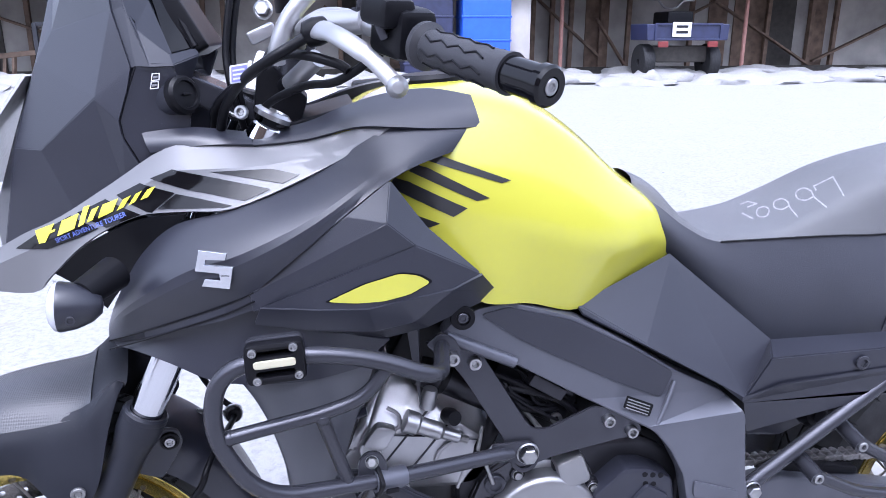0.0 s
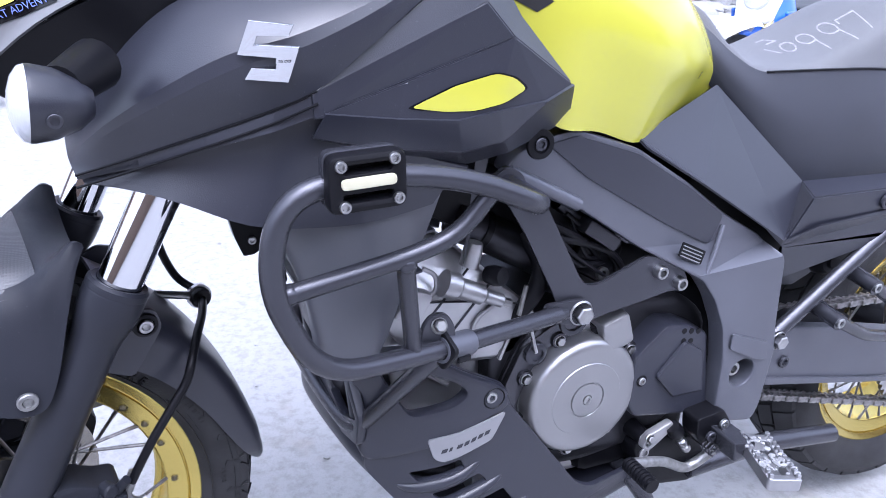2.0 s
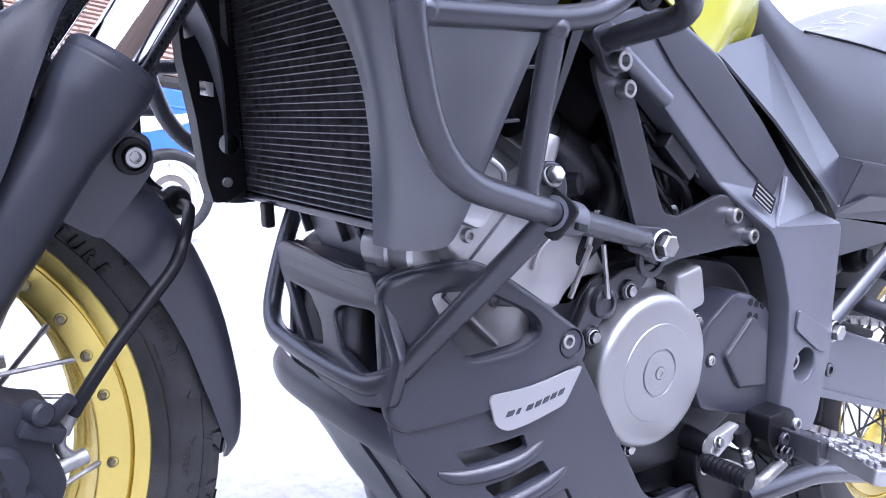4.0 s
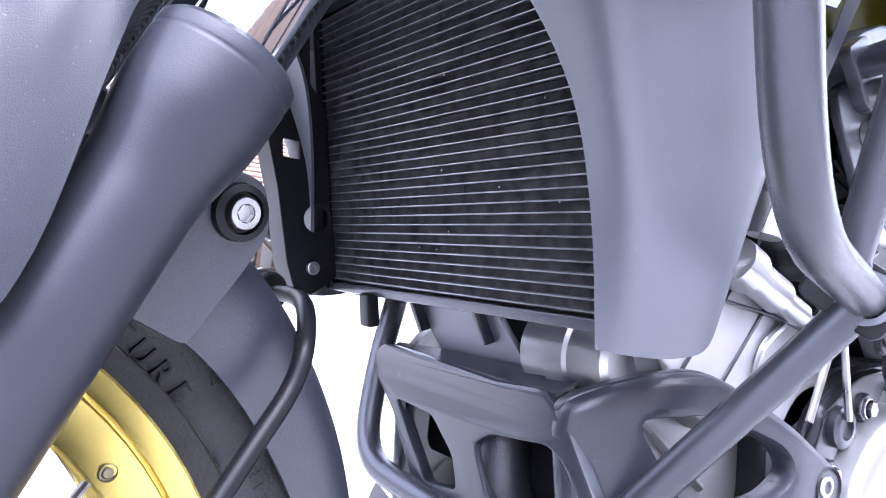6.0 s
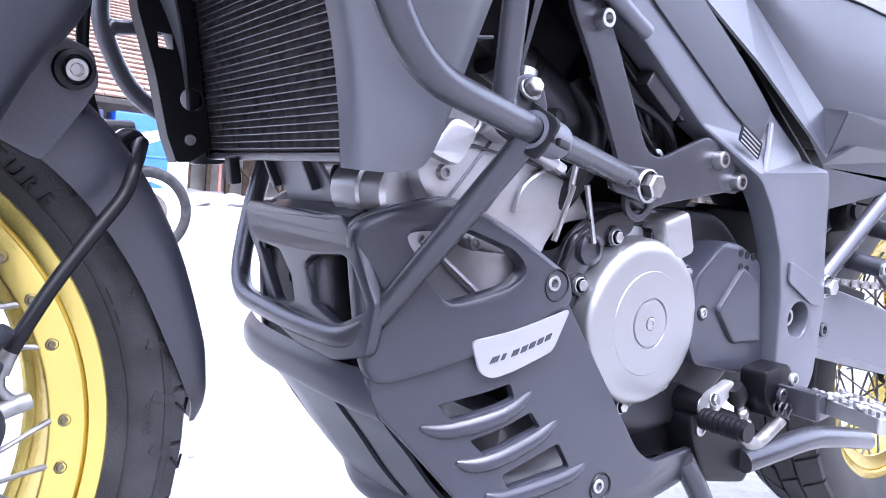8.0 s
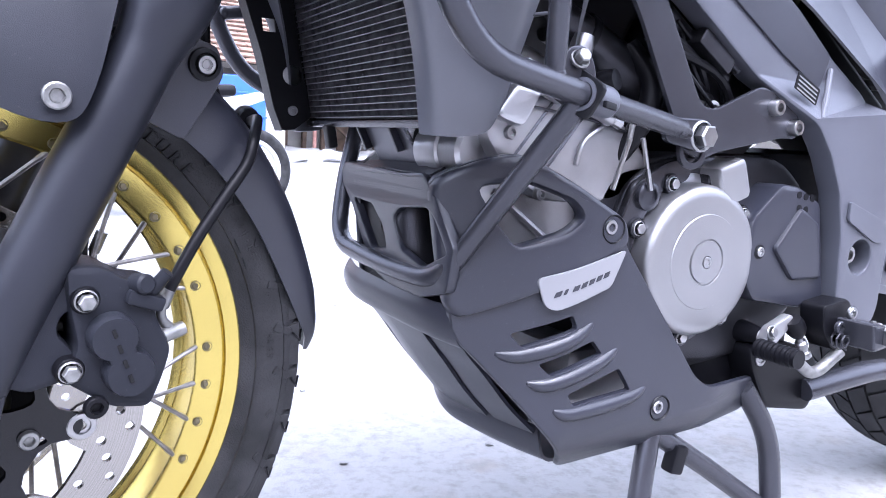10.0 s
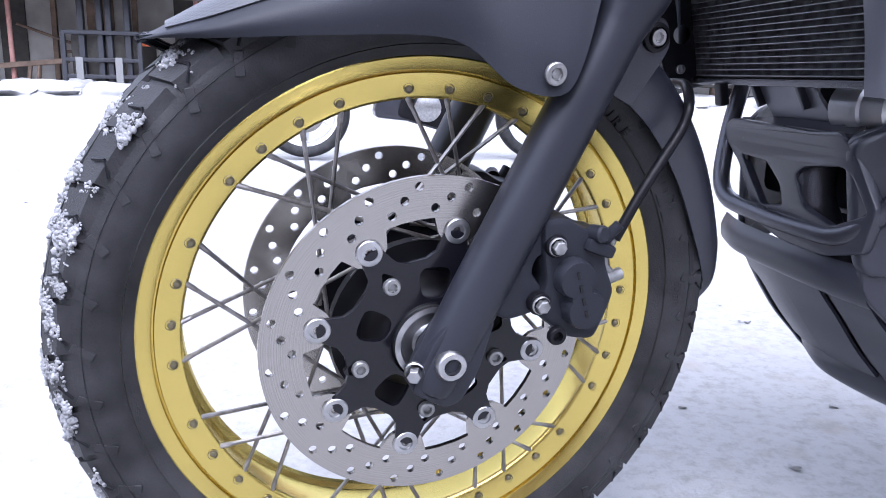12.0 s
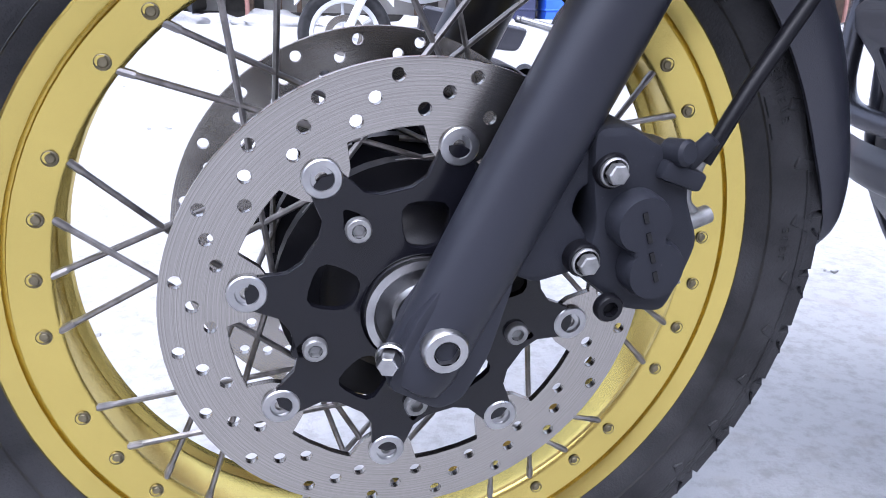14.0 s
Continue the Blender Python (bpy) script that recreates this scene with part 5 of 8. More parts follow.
part("subframe_gusset", flat(rounded([(1.087, 0.532), (1.13, 0.596), (1.14, 0.60), (1.20, 0.549), (1.148, 0.525)], 0.006), [], 0.02, 0.003, side(-0.10)), M_PLASTIC, bike)
part("shock_shroud", box(bmesh.new(), (0.20, 0.16, 0.10), pose(1.21, -0.0, 0.61, 0, 8), 0.02), M_DARK, bike)
# ---- frame ----
spar = [(0.585, 0.757), (0.600, 0.775), (0.634, 0.792), (0.68, 0.800), (0.774, 0.772), (0.865, 0.722), (0.942, 0.672), (1.02, 0.632), (1.046, 0.605), (1.058, 0.50), (1.068, 0.455), (1.062, 0.36), (1.052, 0.337), (1.0, 0.345), (0.972, 0.363), (0.968, 0.45), (0.955, 0.508), (0.93, 0.555), (0.902, 0.588), (0.80, 0.640), (0.69, 0.707)]


def spar_shape():
    bm = flat(rounded(spar, 0.010), [ring(0.022, 20, (1.010, 0.428))], 0.032, 0.004, side(0))
    for v in bm.verts:
        k = min(1.0, max(0.0, (v.co.x - 0.60) / 0.42))
        v.co.y += -0.142 - 0.012 * k if v.co.z < 0.62 else -0.142 + 0.016 * k
    return bm


frame_left = both(spar_shape, "frame_spar", M_FRAME, bike, "dark grey aluminium frame spar")
# raised lower rail and the darker panel above it
face = flat(rounded([(0.640, 0.785), (0.68, 0.793), (0.774, 0.766), (0.865, 0.717), (0.935, 0.672), (0.917, 0.632), (0.84, 0.667), (0.70, 0.742)], 0.008), [], 0.006, 0.001, side(0))
for v in face.verts:
    v.co.y += -0.158 + 0.016 * min(1.0, max(0.0, (v.co.x - 0.60) / 0.42))
part("upper_face", face, M_PLASTIC, frame_left)
part("weld_rib", tube(bmesh.new(), [(0.938, -0.147, 0.657), (0.923, -0.156, 0.625), (0.908, -0.163, 0.597)], 0.0036, 8), M_FRAME, frame_left)
part("cast_rod", tube(bmesh.new(), [(0.592, -0.158, 0.757), (0.69, -0.158, 0.711)], 0.0085, 12), M_FRAME, frame_left)
part("gusset", flat(rounded([(0.972, 0.50), (1.045, 0.475), (1.05, 0.445), (1.03, 0.447), (0.972, 0.475)], 0.005), [], 0.004, 0.001, side(-0.171)), M_FRAME, frame_left)
lab = part("rating_label", flat(rounded([(0.858, 0.648), (0.900, 0.630), (0.895, 0.611), (0.853, 0.629)], 0.002), [], 0.0012, 0.0003, side(-0.1625)), M_DARK, frame_left, "small dark sticker with fine pale print")
for k in range(4):
    part("print_line", flat([(0.860 - 0.001 * k, 0.6435 - 0.0045 * k), (0.895 - 0.001 * k, 0.6285 - 0.0045 * k), (0.8945 - 0.001 * k, 0.627 - 0.0045 * k), (0.8595 - 0.001 * k, 0.642 - 0.0045 * k)], [], 0.0006, 0.0001, side(-0.1634)), M_PLATE, lab)
part("pivot_bolt", bolt((1.003, -0.150, 0.430), (0, -1, 0), 0.012, 0.010, "socket"), M_STEEL, frame_left)

bracket = [(0.590, 0.735), (0.607, 0.747), (0.640, 0.735), (0.652, 0.712), (0.712, 0.612), (0.722, 0.600), (0.742, 0.597), (0.815, 0.628), (0.836, 0.624), (0.882, 0.600), (0.892, 0.583), (0.880, 0.570), (0.862, 0.572), (0.752, 0.551), (0.728, 0.542), (0.695, 0.553), (0.686, 0.575), (0.625, 0.680), (0.600, 0.715)]
brk = both(lambda: flat(rounded(bracket, 0.008), [], 0.007, 0.0015, side(-0.147)), "guard_bracket", M_BAR, bike, "black steel crash bar bracket")
for p, r, kind in (((0.634, -0.151, 0.713), 0.0095, "socket"), ((0.599, -0.172, 0.732), 0.0100, "socket"), ((0.836, -0.1505, 0.605), 0.0095, "socket"), ((0.873, -0.1505, 0.584), 0.0095, "socket"), ((0.713, -0.158, 0.567), 0.0125, "hex")):
    part("bolt", bolt(p, (0, -1, 0), r, r * 1.1, kind), M_STEEL, brk)
part("eye", flat(ring(0.021, 24, (0.711, 0.552)), [ring(0.014, 20, (0.711, 0.552))], 0.006, 0.001, side(-0.150)), M_BAR, brk)

# ---- engine ----
case = flat(rounded([(0.612, 0.50), (0.64, 0.535), (0.72, 0.548), (0.82, 0.552), (0.92, 0.55), (0.985, 0.50), (0.985, 0.36), (0.90, 0.30), (0.78, 0.285), (0.68, 0.30), (0.62, 0.38)], 0.03), [], 0.22, 0.012, side(0))
engine = part("engine", case, M_CASE, bike, "black crankcase with silver covers and cylinders")
ALT = axis((0.748, -0.105, 0.428), (0, -1, 0))
gen = lathe(bmesh.new(), [(0.100, 0.0), (0.100, 0.012), (0.094, 0.016), (0.0885, 0.017), (0.0868, 0.036), (0.0845, 0.0415), (0.0795, 0.0448), (0.072, 0.0458), (0.0545, 0.0466), (0.0538, 0.0474), (0.0270, 0.0482), (0.0262, 0.0462), (0.0246, 0.0462), (0.0240, 0.0484), (0.0075, 0.0488), (0.0065, 0.0465), (0, 0.0465)], ALT, 64)
box(gen, (0.045, 0.05, 0.05), pose(0.79, -0.125, 0.518, 0, -20, 0), 0.008)
cover = part("generator_cover", gen, M_COVER, engine, "silver round generator cover with centre plug")
part("plug", bolt((0.748, -0.1530, 0.428), (0, -1, 0), 0.0065, 0.002), M_STEEL, cover)
skirt = flat(rounded([(0.628, 0.45), (0.655, 0.515), (0.70, 0.540), (0.76, 0.548), (0.80, 0.545), (0.832, 0.50), (0.845, 0.43), (0.83, 0.37), (0.78, 0.325), (0.71, 0.325), (0.655, 0.36), (0.63, 0.40)], 0.02), [], 0.03, 0.004, side(-0.103))
part("cover_flange", skirt, M_FLANGE, cover, "dark polished casting round the cover")
blk = flat(rounded([(0.632, 0.455), (0.655, 0.512), (0.70, 0.538), (0.745, 0.545), (0.735, 0.518), (0.695, 0.505), (0.668, 0.47), (0.655, 0.43), (0.66, 0.385), (0.64, 0.40)], 0.008), [], 0.012, 0.002, side(-0.122))
part("cover_shoulder", blk, M_FLANGE, cover)
for a in range(9):
    t = radians(200 - a * 42)
    q = (0.748 + 0.0935 * math.cos(t), -0.118, 0.430 + 0.0935 * math.sin(t))
    part("bolt_boss", lathe(bmesh.new(), [(0, 0), (0.0125, 0), (0.0118, 0.012), (0.0105, 0.014), (0, 0.014)], axis(q, (0, -1, 0)), 18), M_FLANGE, cover)
    part("bolt", bolt((q[0], -0.132, q[2]), (0, -1, 0), 0.006, 0.005, "hex"), M_STEEL, cover)
part("oil_filler", lathe(bmesh.new(), [(0, 0), (0.016, 0), (0.016, 0.007), (0.013, 0.009), (0.009, 0.009), (0.009, 0.006), (0, 0.006)], axis((0.673, -0.126, 0.500), (0, -1, 0)), 26), M_BAR, cover)
spk = [(0.818, 0.430), (0.826, 0.478), (0.872, 0.518), (0.905, 0.515), (0.948, 0.495), (0.955, 0.46), (0.975, 0.372), (0.93, 0.362), (0.838, 0.377), (0.822, 0.40)]
guard = part("sprocket_cover", flat(rounded(spk, 0.008), [], 0.05, 0.006, side(-0.125)), M_PLASTIC, engine, "matte black sprocket cover with small holes")
part("raised_face", flat(rounded([(0.862, 0.44), (0.905, 0.49), (0.940, 0.47), (0.955, 0.40), (0.90, 0.40)], 0.006), [], 0.012, 0.004, side(-0.150)), M_PLASTIC, guard)
for k in range(5):
    q = (0.902 + 0.013 * (k % 3) + 0.002 * (k // 3), -0.1495, 0.505 - 0.016 * (k // 3) - 0.002 * (k % 3))
    part("vent", lathe(bmesh.new(), [(0, 0), (0.0045, 0), (0.0045, 0.001), (0, 0.001)], axis(q, (0, -1, 0)), 14), M_DARK, guard)
part("bolt_recess", lathe(bmesh.new(), [(0, 0), (0.009, 0), (0.009, 0.001), (0, 0.001)], axis((0.840, -0.1495, 0.437), (0, -1, 0)), 16), M_DARK, guard)
part("bolt", bolt((0.84, -0.15, 0.437), (0, -1, 0), 0.006, 0.003), M_STEEL, guard)
# front cylinder, lying forward
CYL = [(0.470, 0.560), (0.505, 0.635), (0.525, 0.660), (0.556, 0.652), (0.601, 0.614), (0.671, 0.561), (0.700, 0.52), (0.64, 0.488), (0.55, 0.492), (0.50, 0.520)]


def lean_in(bm, z0=0.600, rate=8.0):
    """Draw the upper part of the casting towards the middle plane."""
    for v in bm.verts:
        v.co.y *= 1 - rate * max(0.0, v.co.z - z0)
    return bm


cylinder = part("front_cylinder", lean_in(dense(flat(rounded(CYL, 0.012), [], 0.22, 0.007, side(0)), 0.03)), M_ALU, engine, "cast aluminium front cylinder and head")
part("cam_cover", lean_in(dense(flat(rounded([(0.452, 0.565), (0.500, 0.645), (0.520, 0.640), (0.470, 0.555)], 0.008), [], 0.20, 0.008, side(0)), 0.03)), M_ALU, cylinder)
for a, b in (((0.505, 0.535), (0.588, 0.640)), ((0.535, 0.51), (0.615, 0.61))):
    part("joint_edge", tube(bmesh.new(), [(a[0], -0.1105, a[1]), (b[0], -0.1105, b[1])], 0.0016, 6), M_BAR, cylinder)
for p in ((0.50, 0.56), (0.575, 0.64), (0.54, 0.50), (0.62, 0.58)):
    part("bolt", bolt((p[0], -0.110, p[1]), (0, -1, 0), 0.007, 0.006), M_STEEL, cylinder)
part("cast_boss", flat(rounded([(0.475, 0.575), (0.50, 0.61), (0.53, 0.60), (0.51, 0.565)], 0.01), [], 0.02, 0.005, side(-0.112)), M_ALU, cylinder)
part("spark_tube", lathe(bmesh.new(), [(0, 0), (0.017, 0), (0.017, 0.018), (0.013, 0.022), (0.013, 0.055), (0.009, 0.06), (0.009, 0.085), (0.006, 0.088), (0, 0.09)], axis((0.540, -0.118, 0.613), (0.92, -0.05, -0.38)), 18), M_ALU, cylinder)
part("sensor", lathe(bmesh.new(), [(0, 0), (0.012, 0), (0.012, 0.02), (0.010, 0.03), (0, 0.03)], axis((0.572, -0.118, 0.632), (0.2, -0.05, 1)), 16), M_ALU, cylinder)
part("sensor_plug", lathe(bmesh.new(), [(0, -0.012), (0.011, -0.012), (0.013, 0.0), (0.011, 0.012), (0, 0.013)], axis((0.606, -0.125, 0.617), (0.4, -1, 0.2)), 16), M_DARK, cylinder)
part("stud", tube(bmesh.new(), [(0.612, -0.122, 0.583), (0.632, -0.122, 0.575)], 0.006, 8), M_STEEL, cylinder)
part("casting_line", tube(bmesh.new(), [(0.50, -0.1125, 0.590), (0.60, -0.1125, 0.578), (0.66, -0.1125, 0.566)], 0.0014, 6), M_CASE, cylinder)
part("casting_ring", tube(bmesh.new(), smooth_path([(0.515, -0.112, 0.632), (0.530, -0.114, 0.622), (0.532, -0.114, 0.603), (0.518, -0.113, 0.594)], 5), 0.003, 8), M_ALU, cylinder)
part("casting_rib", tube(bmesh.new(), smooth_path([(0.585, -0.112, 0.53), (0.592, -0.113, 0.555), (0.615, -0.113, 0.572)], 5), 0.003, 8), M_ALU, cylinder)
part("water_neck", lathe(bmesh.new(), [(0, -0.03), (0.024, -0.03), (0.024, -0.012), (0.027, -0.010), (0.027, 0.004), (0.024, 0.006), (0.024, 0.03), (0.02, 0.034), (0, 0.034)], axis((0.462, -0.060, 0.540), (0.25, -0.95, 0.0)), 26), M_ALU, cylinder)
part("clamp_block", box(bmesh.new(), (0.04, 0.05, 0.05), pose(0.474, -0.005, 0.538, 0, 10), 0.008), M_DARK, cylinder)
part("mount_bolt", bolt((0.484, -0.230, 0.620), (-0.1, -0.9, 0.4), 0.0065, 0.009, "hex"), M_ZINC, cylinder)
part("mount_tab", flat(rounded([(0.466, 0.592), (0.506, 0.588), (0.504, 0.615), (0.494, 0.632), (0.476, 0.632), (0.466, 0.618)], 0.008), [], 0.008, 0.0015, side(-0.225)), M_BAR, cylinder)
rearcyl = bmesh.new()
box(rearcyl, (0.12, 0.20, 0.16), pose(0.80, 0.0, 0.60, 0, -40, 0), 0.012)
part("rear_cylinder", rearcyl, M_DARK, engine)
part("intake", tube(bmesh.new(), [(0.563, -0.085, 0.678), (0.60, -0.085, 0.664), (0.646, -0.085, 0.642), (0.71, -0.085, 0.612)], [0.024, 0.025, 0.027, 0.030], 22), M_CASE, engine, "dark intake pipe with clamp band")
part("clamp_band", tube(bmesh.new(), [(0.596, -0.085, 0.666), (0.604, -0.085, 0.662)], 0.0275, 20), M_DARK, engine)
part("braided_hose", tube(bmesh.new(), smooth_path([(0.655, -0.10, 0.66), (0.672, -0.12, 0.625), (0.668, -0.12, 0.585), (0.65, -0.10, 0.54)], 5), 0.012, 12), M_DARK, engine)
for a, b, r in (((0.655, -0.12, 0.595), (0.648, -0.12, 0.555), 0.004), ((0.70, -0.10, 0.69), (0.80, -0.10, 0.62), 0.006), ((0.68, -0.11, 0.66), (0.76, -0.12, 0.56), 0.005)):
    part("link_rod", tube(bmesh.new(), [a, b], r * 0.8, 8), M_ZINC, engine)
for a, sz in (((0.72, -0.06, 0.66), (0.10, 0.10, 0.05)), ((0.76, -0.07, 0.62), (0.07, 0.10, 0.06)), ((0.70, 0.0, 0.72), (0.20, 0.16, 0.08)), ((0.84, 0.0, 0.67), (0.18, 0.18, 0.09)), ((0.60, 0.0, 0.70), (0.14, 0.18, 0.09))):
    part("airbox_block", box(bmesh.new(), sz, pose(*a, 0, 28, 0), 0.01), M_DARK, engine)
part("injector_rail", tube(bmesh.new(), [(0.69, -0.115, 0.70), (0.79, -0.115, 0.635)], 0.009, 12), M_CASE, engine)
part("finned_block", box(bmesh.new(), (0.06, 0.05, 0.02), pose(0.745, -0.12, 0.66, 0, 32, 0), 0.004), M_CASE, engine)
part("exhaust_header", tube(bmesh.new(), smooth_path([(0.475, 0.0, 0.52), (0.452, -0.005, 0.46), (0.47, -0.01, 0.40), (0.53, -0.01, 0.30), (0.62, -0.01, 0.26), (0.8, 0.0, 0.25)], 5), 0.021, 18), M_CASE, engine, "dark steel exhaust header")
GP = pose(0.436, 0.0, 0.0, 90, 0, 90)
gp = flat(rounded([(0.112, 0.566), (0.002, 0.568), (-0.035, 0.515), (0.072, 0.512)], 0.004), [], 0.006, 0.0015, GP)
for v in gp.verts:
    v.co.x += (0.565 - v.co.z) * 0.35
guard_plate = part("guard_plate", gp, M_FRAME, engine, "grey metal guard plate under the radiator")
for y in (0.098, 0.012):
    part("plate_rib", box(bmesh.new(), (0.010, 0.006, 0.034), pose(0.434, y, 0.551, -18, -18, 0), 0.0015), M_PLASTIC, guard_plate)
part("oil_cooler_side", box(bmesh.new(), (0.07, 0.2, 0.08), pose(0.50, 0.02, 0.47), 0.012), M_DARK, engine)
part("sump", box(bmesh.new(), (0.28, 0.16, 0.08), pose(0.76, 0.0, 0.28), 0.02), M_ALU, engine)

# ---- crash bars ----
R_BAR = 0.0106
LOOP = [(0.586, -0.166, 0.748), (0.566, -0.287, 0.757), (0.486, -0.285, 0.791), (0.40, -0.286, 0.803), (0.312, -0.288, 0.790), (0.298, -0.291, 0.715), (0.345, -0.276, 0.611), (0.49, -0.231, 0.592), (0.674, -0.166, 0.573)]
bar = both(lambda: tube(bmesh.new(), bent(LOOP, 0.055, 7), R_BAR, 18), "crash_bar", M_BAR, bike, "black powder-coated tubular crash bar")
both(lambda: tube(bmesh.new(), bent([(0.318, -0.286, 0.703), (0.43, -0.278, 0.722), (0.476, -0.278, 0.738), (0.504, -0.283, 0.778)], 0.05, 6), 0.0088, 16), "cross_tube", M_BAR, bar)
both(lambda: tube(bmesh.new(), [(0.424, -0.279, 0.716), (0.452, -0.240, 0.604)], 0.0088, 16), "upright_tube", M_BAR, bar)
for p, r in (((0.318, -0.286, 0.703), 0.0100), ((0.425, -0.279, 0.715), 0.0100), ((0.451, -0.241, 0.606), 0.0100)):
    both(lambda: bmesh.ops.create_icosphere(b := bmesh.new(), subdivisions=2, radius=r, matrix=Matrix.Translation(p)) and b, "weld", M_BAR, bar)
D = (Vector((0.674, -0.166, 0.573)) - Vector((0.49, -0.231, 0.592))).normalized()
C0 = Vector((0.49, -0.231, 0.592))
sleeve = lathe(bmesh.new(), [(0.0108, -0.004), (0.0142, -0.004), (0.0145, 0.0), (0.0145, 0.036), (0.0136, 0.040), (0.0108, 0.040)], axis(C0, D), 24, closed=True)
both(lambda: sleeve.copy(), "sleeve", M_FRAME, bar, "clamp sleeve on the bar")
lip = flat(rounded([(-0.017, -0.017), (0.017, -0.017), (0.017, 0.03), (-0.017, 0.03)], 0.008), [ring(0.0108, 18)], 0.006, 0.0015, axis(C0, D) @ Matrix.Rotation(radians(-60), 4, "Z"))
both(lambda: lip.copy(), "clamp_lip", M_DARK, bar)
part("upper_tab", flat(rounded([(0.562, 0.752), (0.584, 0.768), (0.604, 0.757), (0.614, 0.735), (0.603, 0.717), (0.588, 0.721), (0.578, 0.738)], 0.007), [], 0.010, 0.002, side(-0.167)), M_BAR, bar)
part("end_tab", flat(rounded([(0.66, 0.585), (0.72, 0.585), (0.728, 0.56), (0.71, 0.55), (0.66, 0.56)], 0.008), [], 0.007, 0.0015, side(-0.157)), M_BAR, bar)
part("bar_end", tube(bmesh.new(), [(0.662, -0.171, 0.574), (0.690, -0.160, 0.570)], [0.0106, 0.008], 16, 0.8), M_BAR, bar)
HOOP = [(0.492, -0.228, 0.590), (0.440, -0.088, 0.408), (0.428, 0.02, 0.409), (0.420, 0.140, 0.420), (0.436, 0.158, 0.500), (0.455, 0.165, 0.57)]
part("lower_hoop", tube(bmesh.new(), bent(HOOP, 0.04, 7), R_BAR, 18), M_BAR, bike, "black tubular hoop under the radiator")
# slider pads
for s_ in (-1, 1):
    f = (lambda b: b) if s_ < 0 else other
    rect = [(0.345, 0.777), (0.411, 0.782), (0.408, 0.830), (0.343, 0.825)]
    slots = [rounded([(0.357, 0.7875), (0.398, 0.7905), (0.3975, 0.7965), (0.3565, 0.7935)], 0.003), rounded([(0.356, 0.811), (0.396, 0.814), (0.3955, 0.820), (0.3555, 0.817)], 0.003)]
    pad = part("slider_pad", f(flat(rounded(rect, 0.009), slots, 0.018, 0.004, side(-0.304))), M_DARK, bar, "black slider pad with cream strip")
    part("pad_backing", f(flat(rounded(rect, 0.009), [], 0.012, 0.002, side(-0.288))), M_BAR, pad)
    part("strip", f(flat(rounded([(0.354, 0.7985), (0.400, 0.802), (0.399, 0.811), (0.353, 0.8075)], 0.0042), [], 0.004, 0.001, side(-0.3135))), M_CREAM, pad, "cream reflective strip")
    for x, z in ((0.353, 0.818), (0.397, 0.823), (0.357, 0.785), (0.402, 0.790)):
        part("bolt", f(bolt((x, -0.312, z), (0, -1, 0), 0.0050, 0.004)), M_STEEL, pad)

# ---- skid plate ----
SK = [(0.427, 0.512), (0.462, 0.532), (0.495, 0.541), (0.515, 0.534), (0.618, 0.478), (0.624, 0.452), (0.748, 0.294), (0.772, 0.280), (0.905, 0.272), (0.875, 0.228), (0.79, 0.228), (0.62, 0.207), (0.580, 0.200), (0.566, 0.226), (0.452, 0.355), (0.447, 0.392)]
WIN = [(0.463, 0.506), (0.502, 0.514), (0.548, 0.497), (0.562, 0.481), (0.545, 0.467), (0.497, 0.449), (0.483, 0.470)]
SLOTS = [[(0.500, 0.361), (0.561, 0.380), (0.568, 0.366), (0.511, 0.348)], [(0.528, 0.330), (0.590, 0.351), (0.603, 0.336), (0.541, 0.318)], [(0.562, 0.296), (0.629, 0.317), (0.647, 0.292), (0.570, 0.284)]]


def skid_bend(bm, swell=0.0):
    """Curve the side inwards towards the seam and the tail."""
    for v in bm.verts:
        x, z = v.co.x, v.co.z
        k = max(0.0, (0.56 - x) / 0.13)
        v.co.y += 0.072 * min(1.0, k) ** 1.6 + 0.05 * max(0.0, (0.26 - z) / 0.07) ** 2 + 0.03 * max(0.0, (x - 0.78) / 0.12)
    return bm


skid = both(lambda: skid_bend(dense(flat(rounded(SK, 0.014), [rounded(WIN, 0.008), *[rounded(s, 0.003) for s in SLOTS]], 0.009, 0.002, side(-0.150)))), "skid_plate", M_PLASTIC, bike, "black plastic skid plate with slots")
upper = [(0.427, 0.510), (0.462, 0.531), (0.495, 0.540), (0.515, 0.532), (0.617, 0.478), (0.622, 0.455), (0.612, 0.446), (0.52, 0.405), (0.449, 0.372), (0.440, 0.40)]
both(lambda: skid_bend(dense(flat(rounded(upper, 0.014), [rounded(WIN, 0.009)], 0.020, 0.006, side(-0.154)))), "upper_band", M_PLASTIC, skid)
for (a, b, c, d) in SLOTS:
    p, q = Vector((d[0], 0, d[1])), Vector((c[0], 0, c[1]))
    ex = (q - p).normalized()
    pts = [p - ex * 0.025 + Vector((0, -0.154, 0)), p + Vector((0, -0.1515, -0.009)), q + Vector((0, -0.1515, -0.009)), q + ex * 0.03 + Vector((0, -0.150, 0.002))]
    both(lambda: skid_bend(tube(bmesh.new(), smooth_path(pts, 4), [0.002, 0.004, 0.006, 0.0075, 0.0085, 0.009, 0.009, 0.0085, 0.008, 0.007, 0.005, 0.003, 0.002], 12)), "rib", M_PLASTIC, skid)
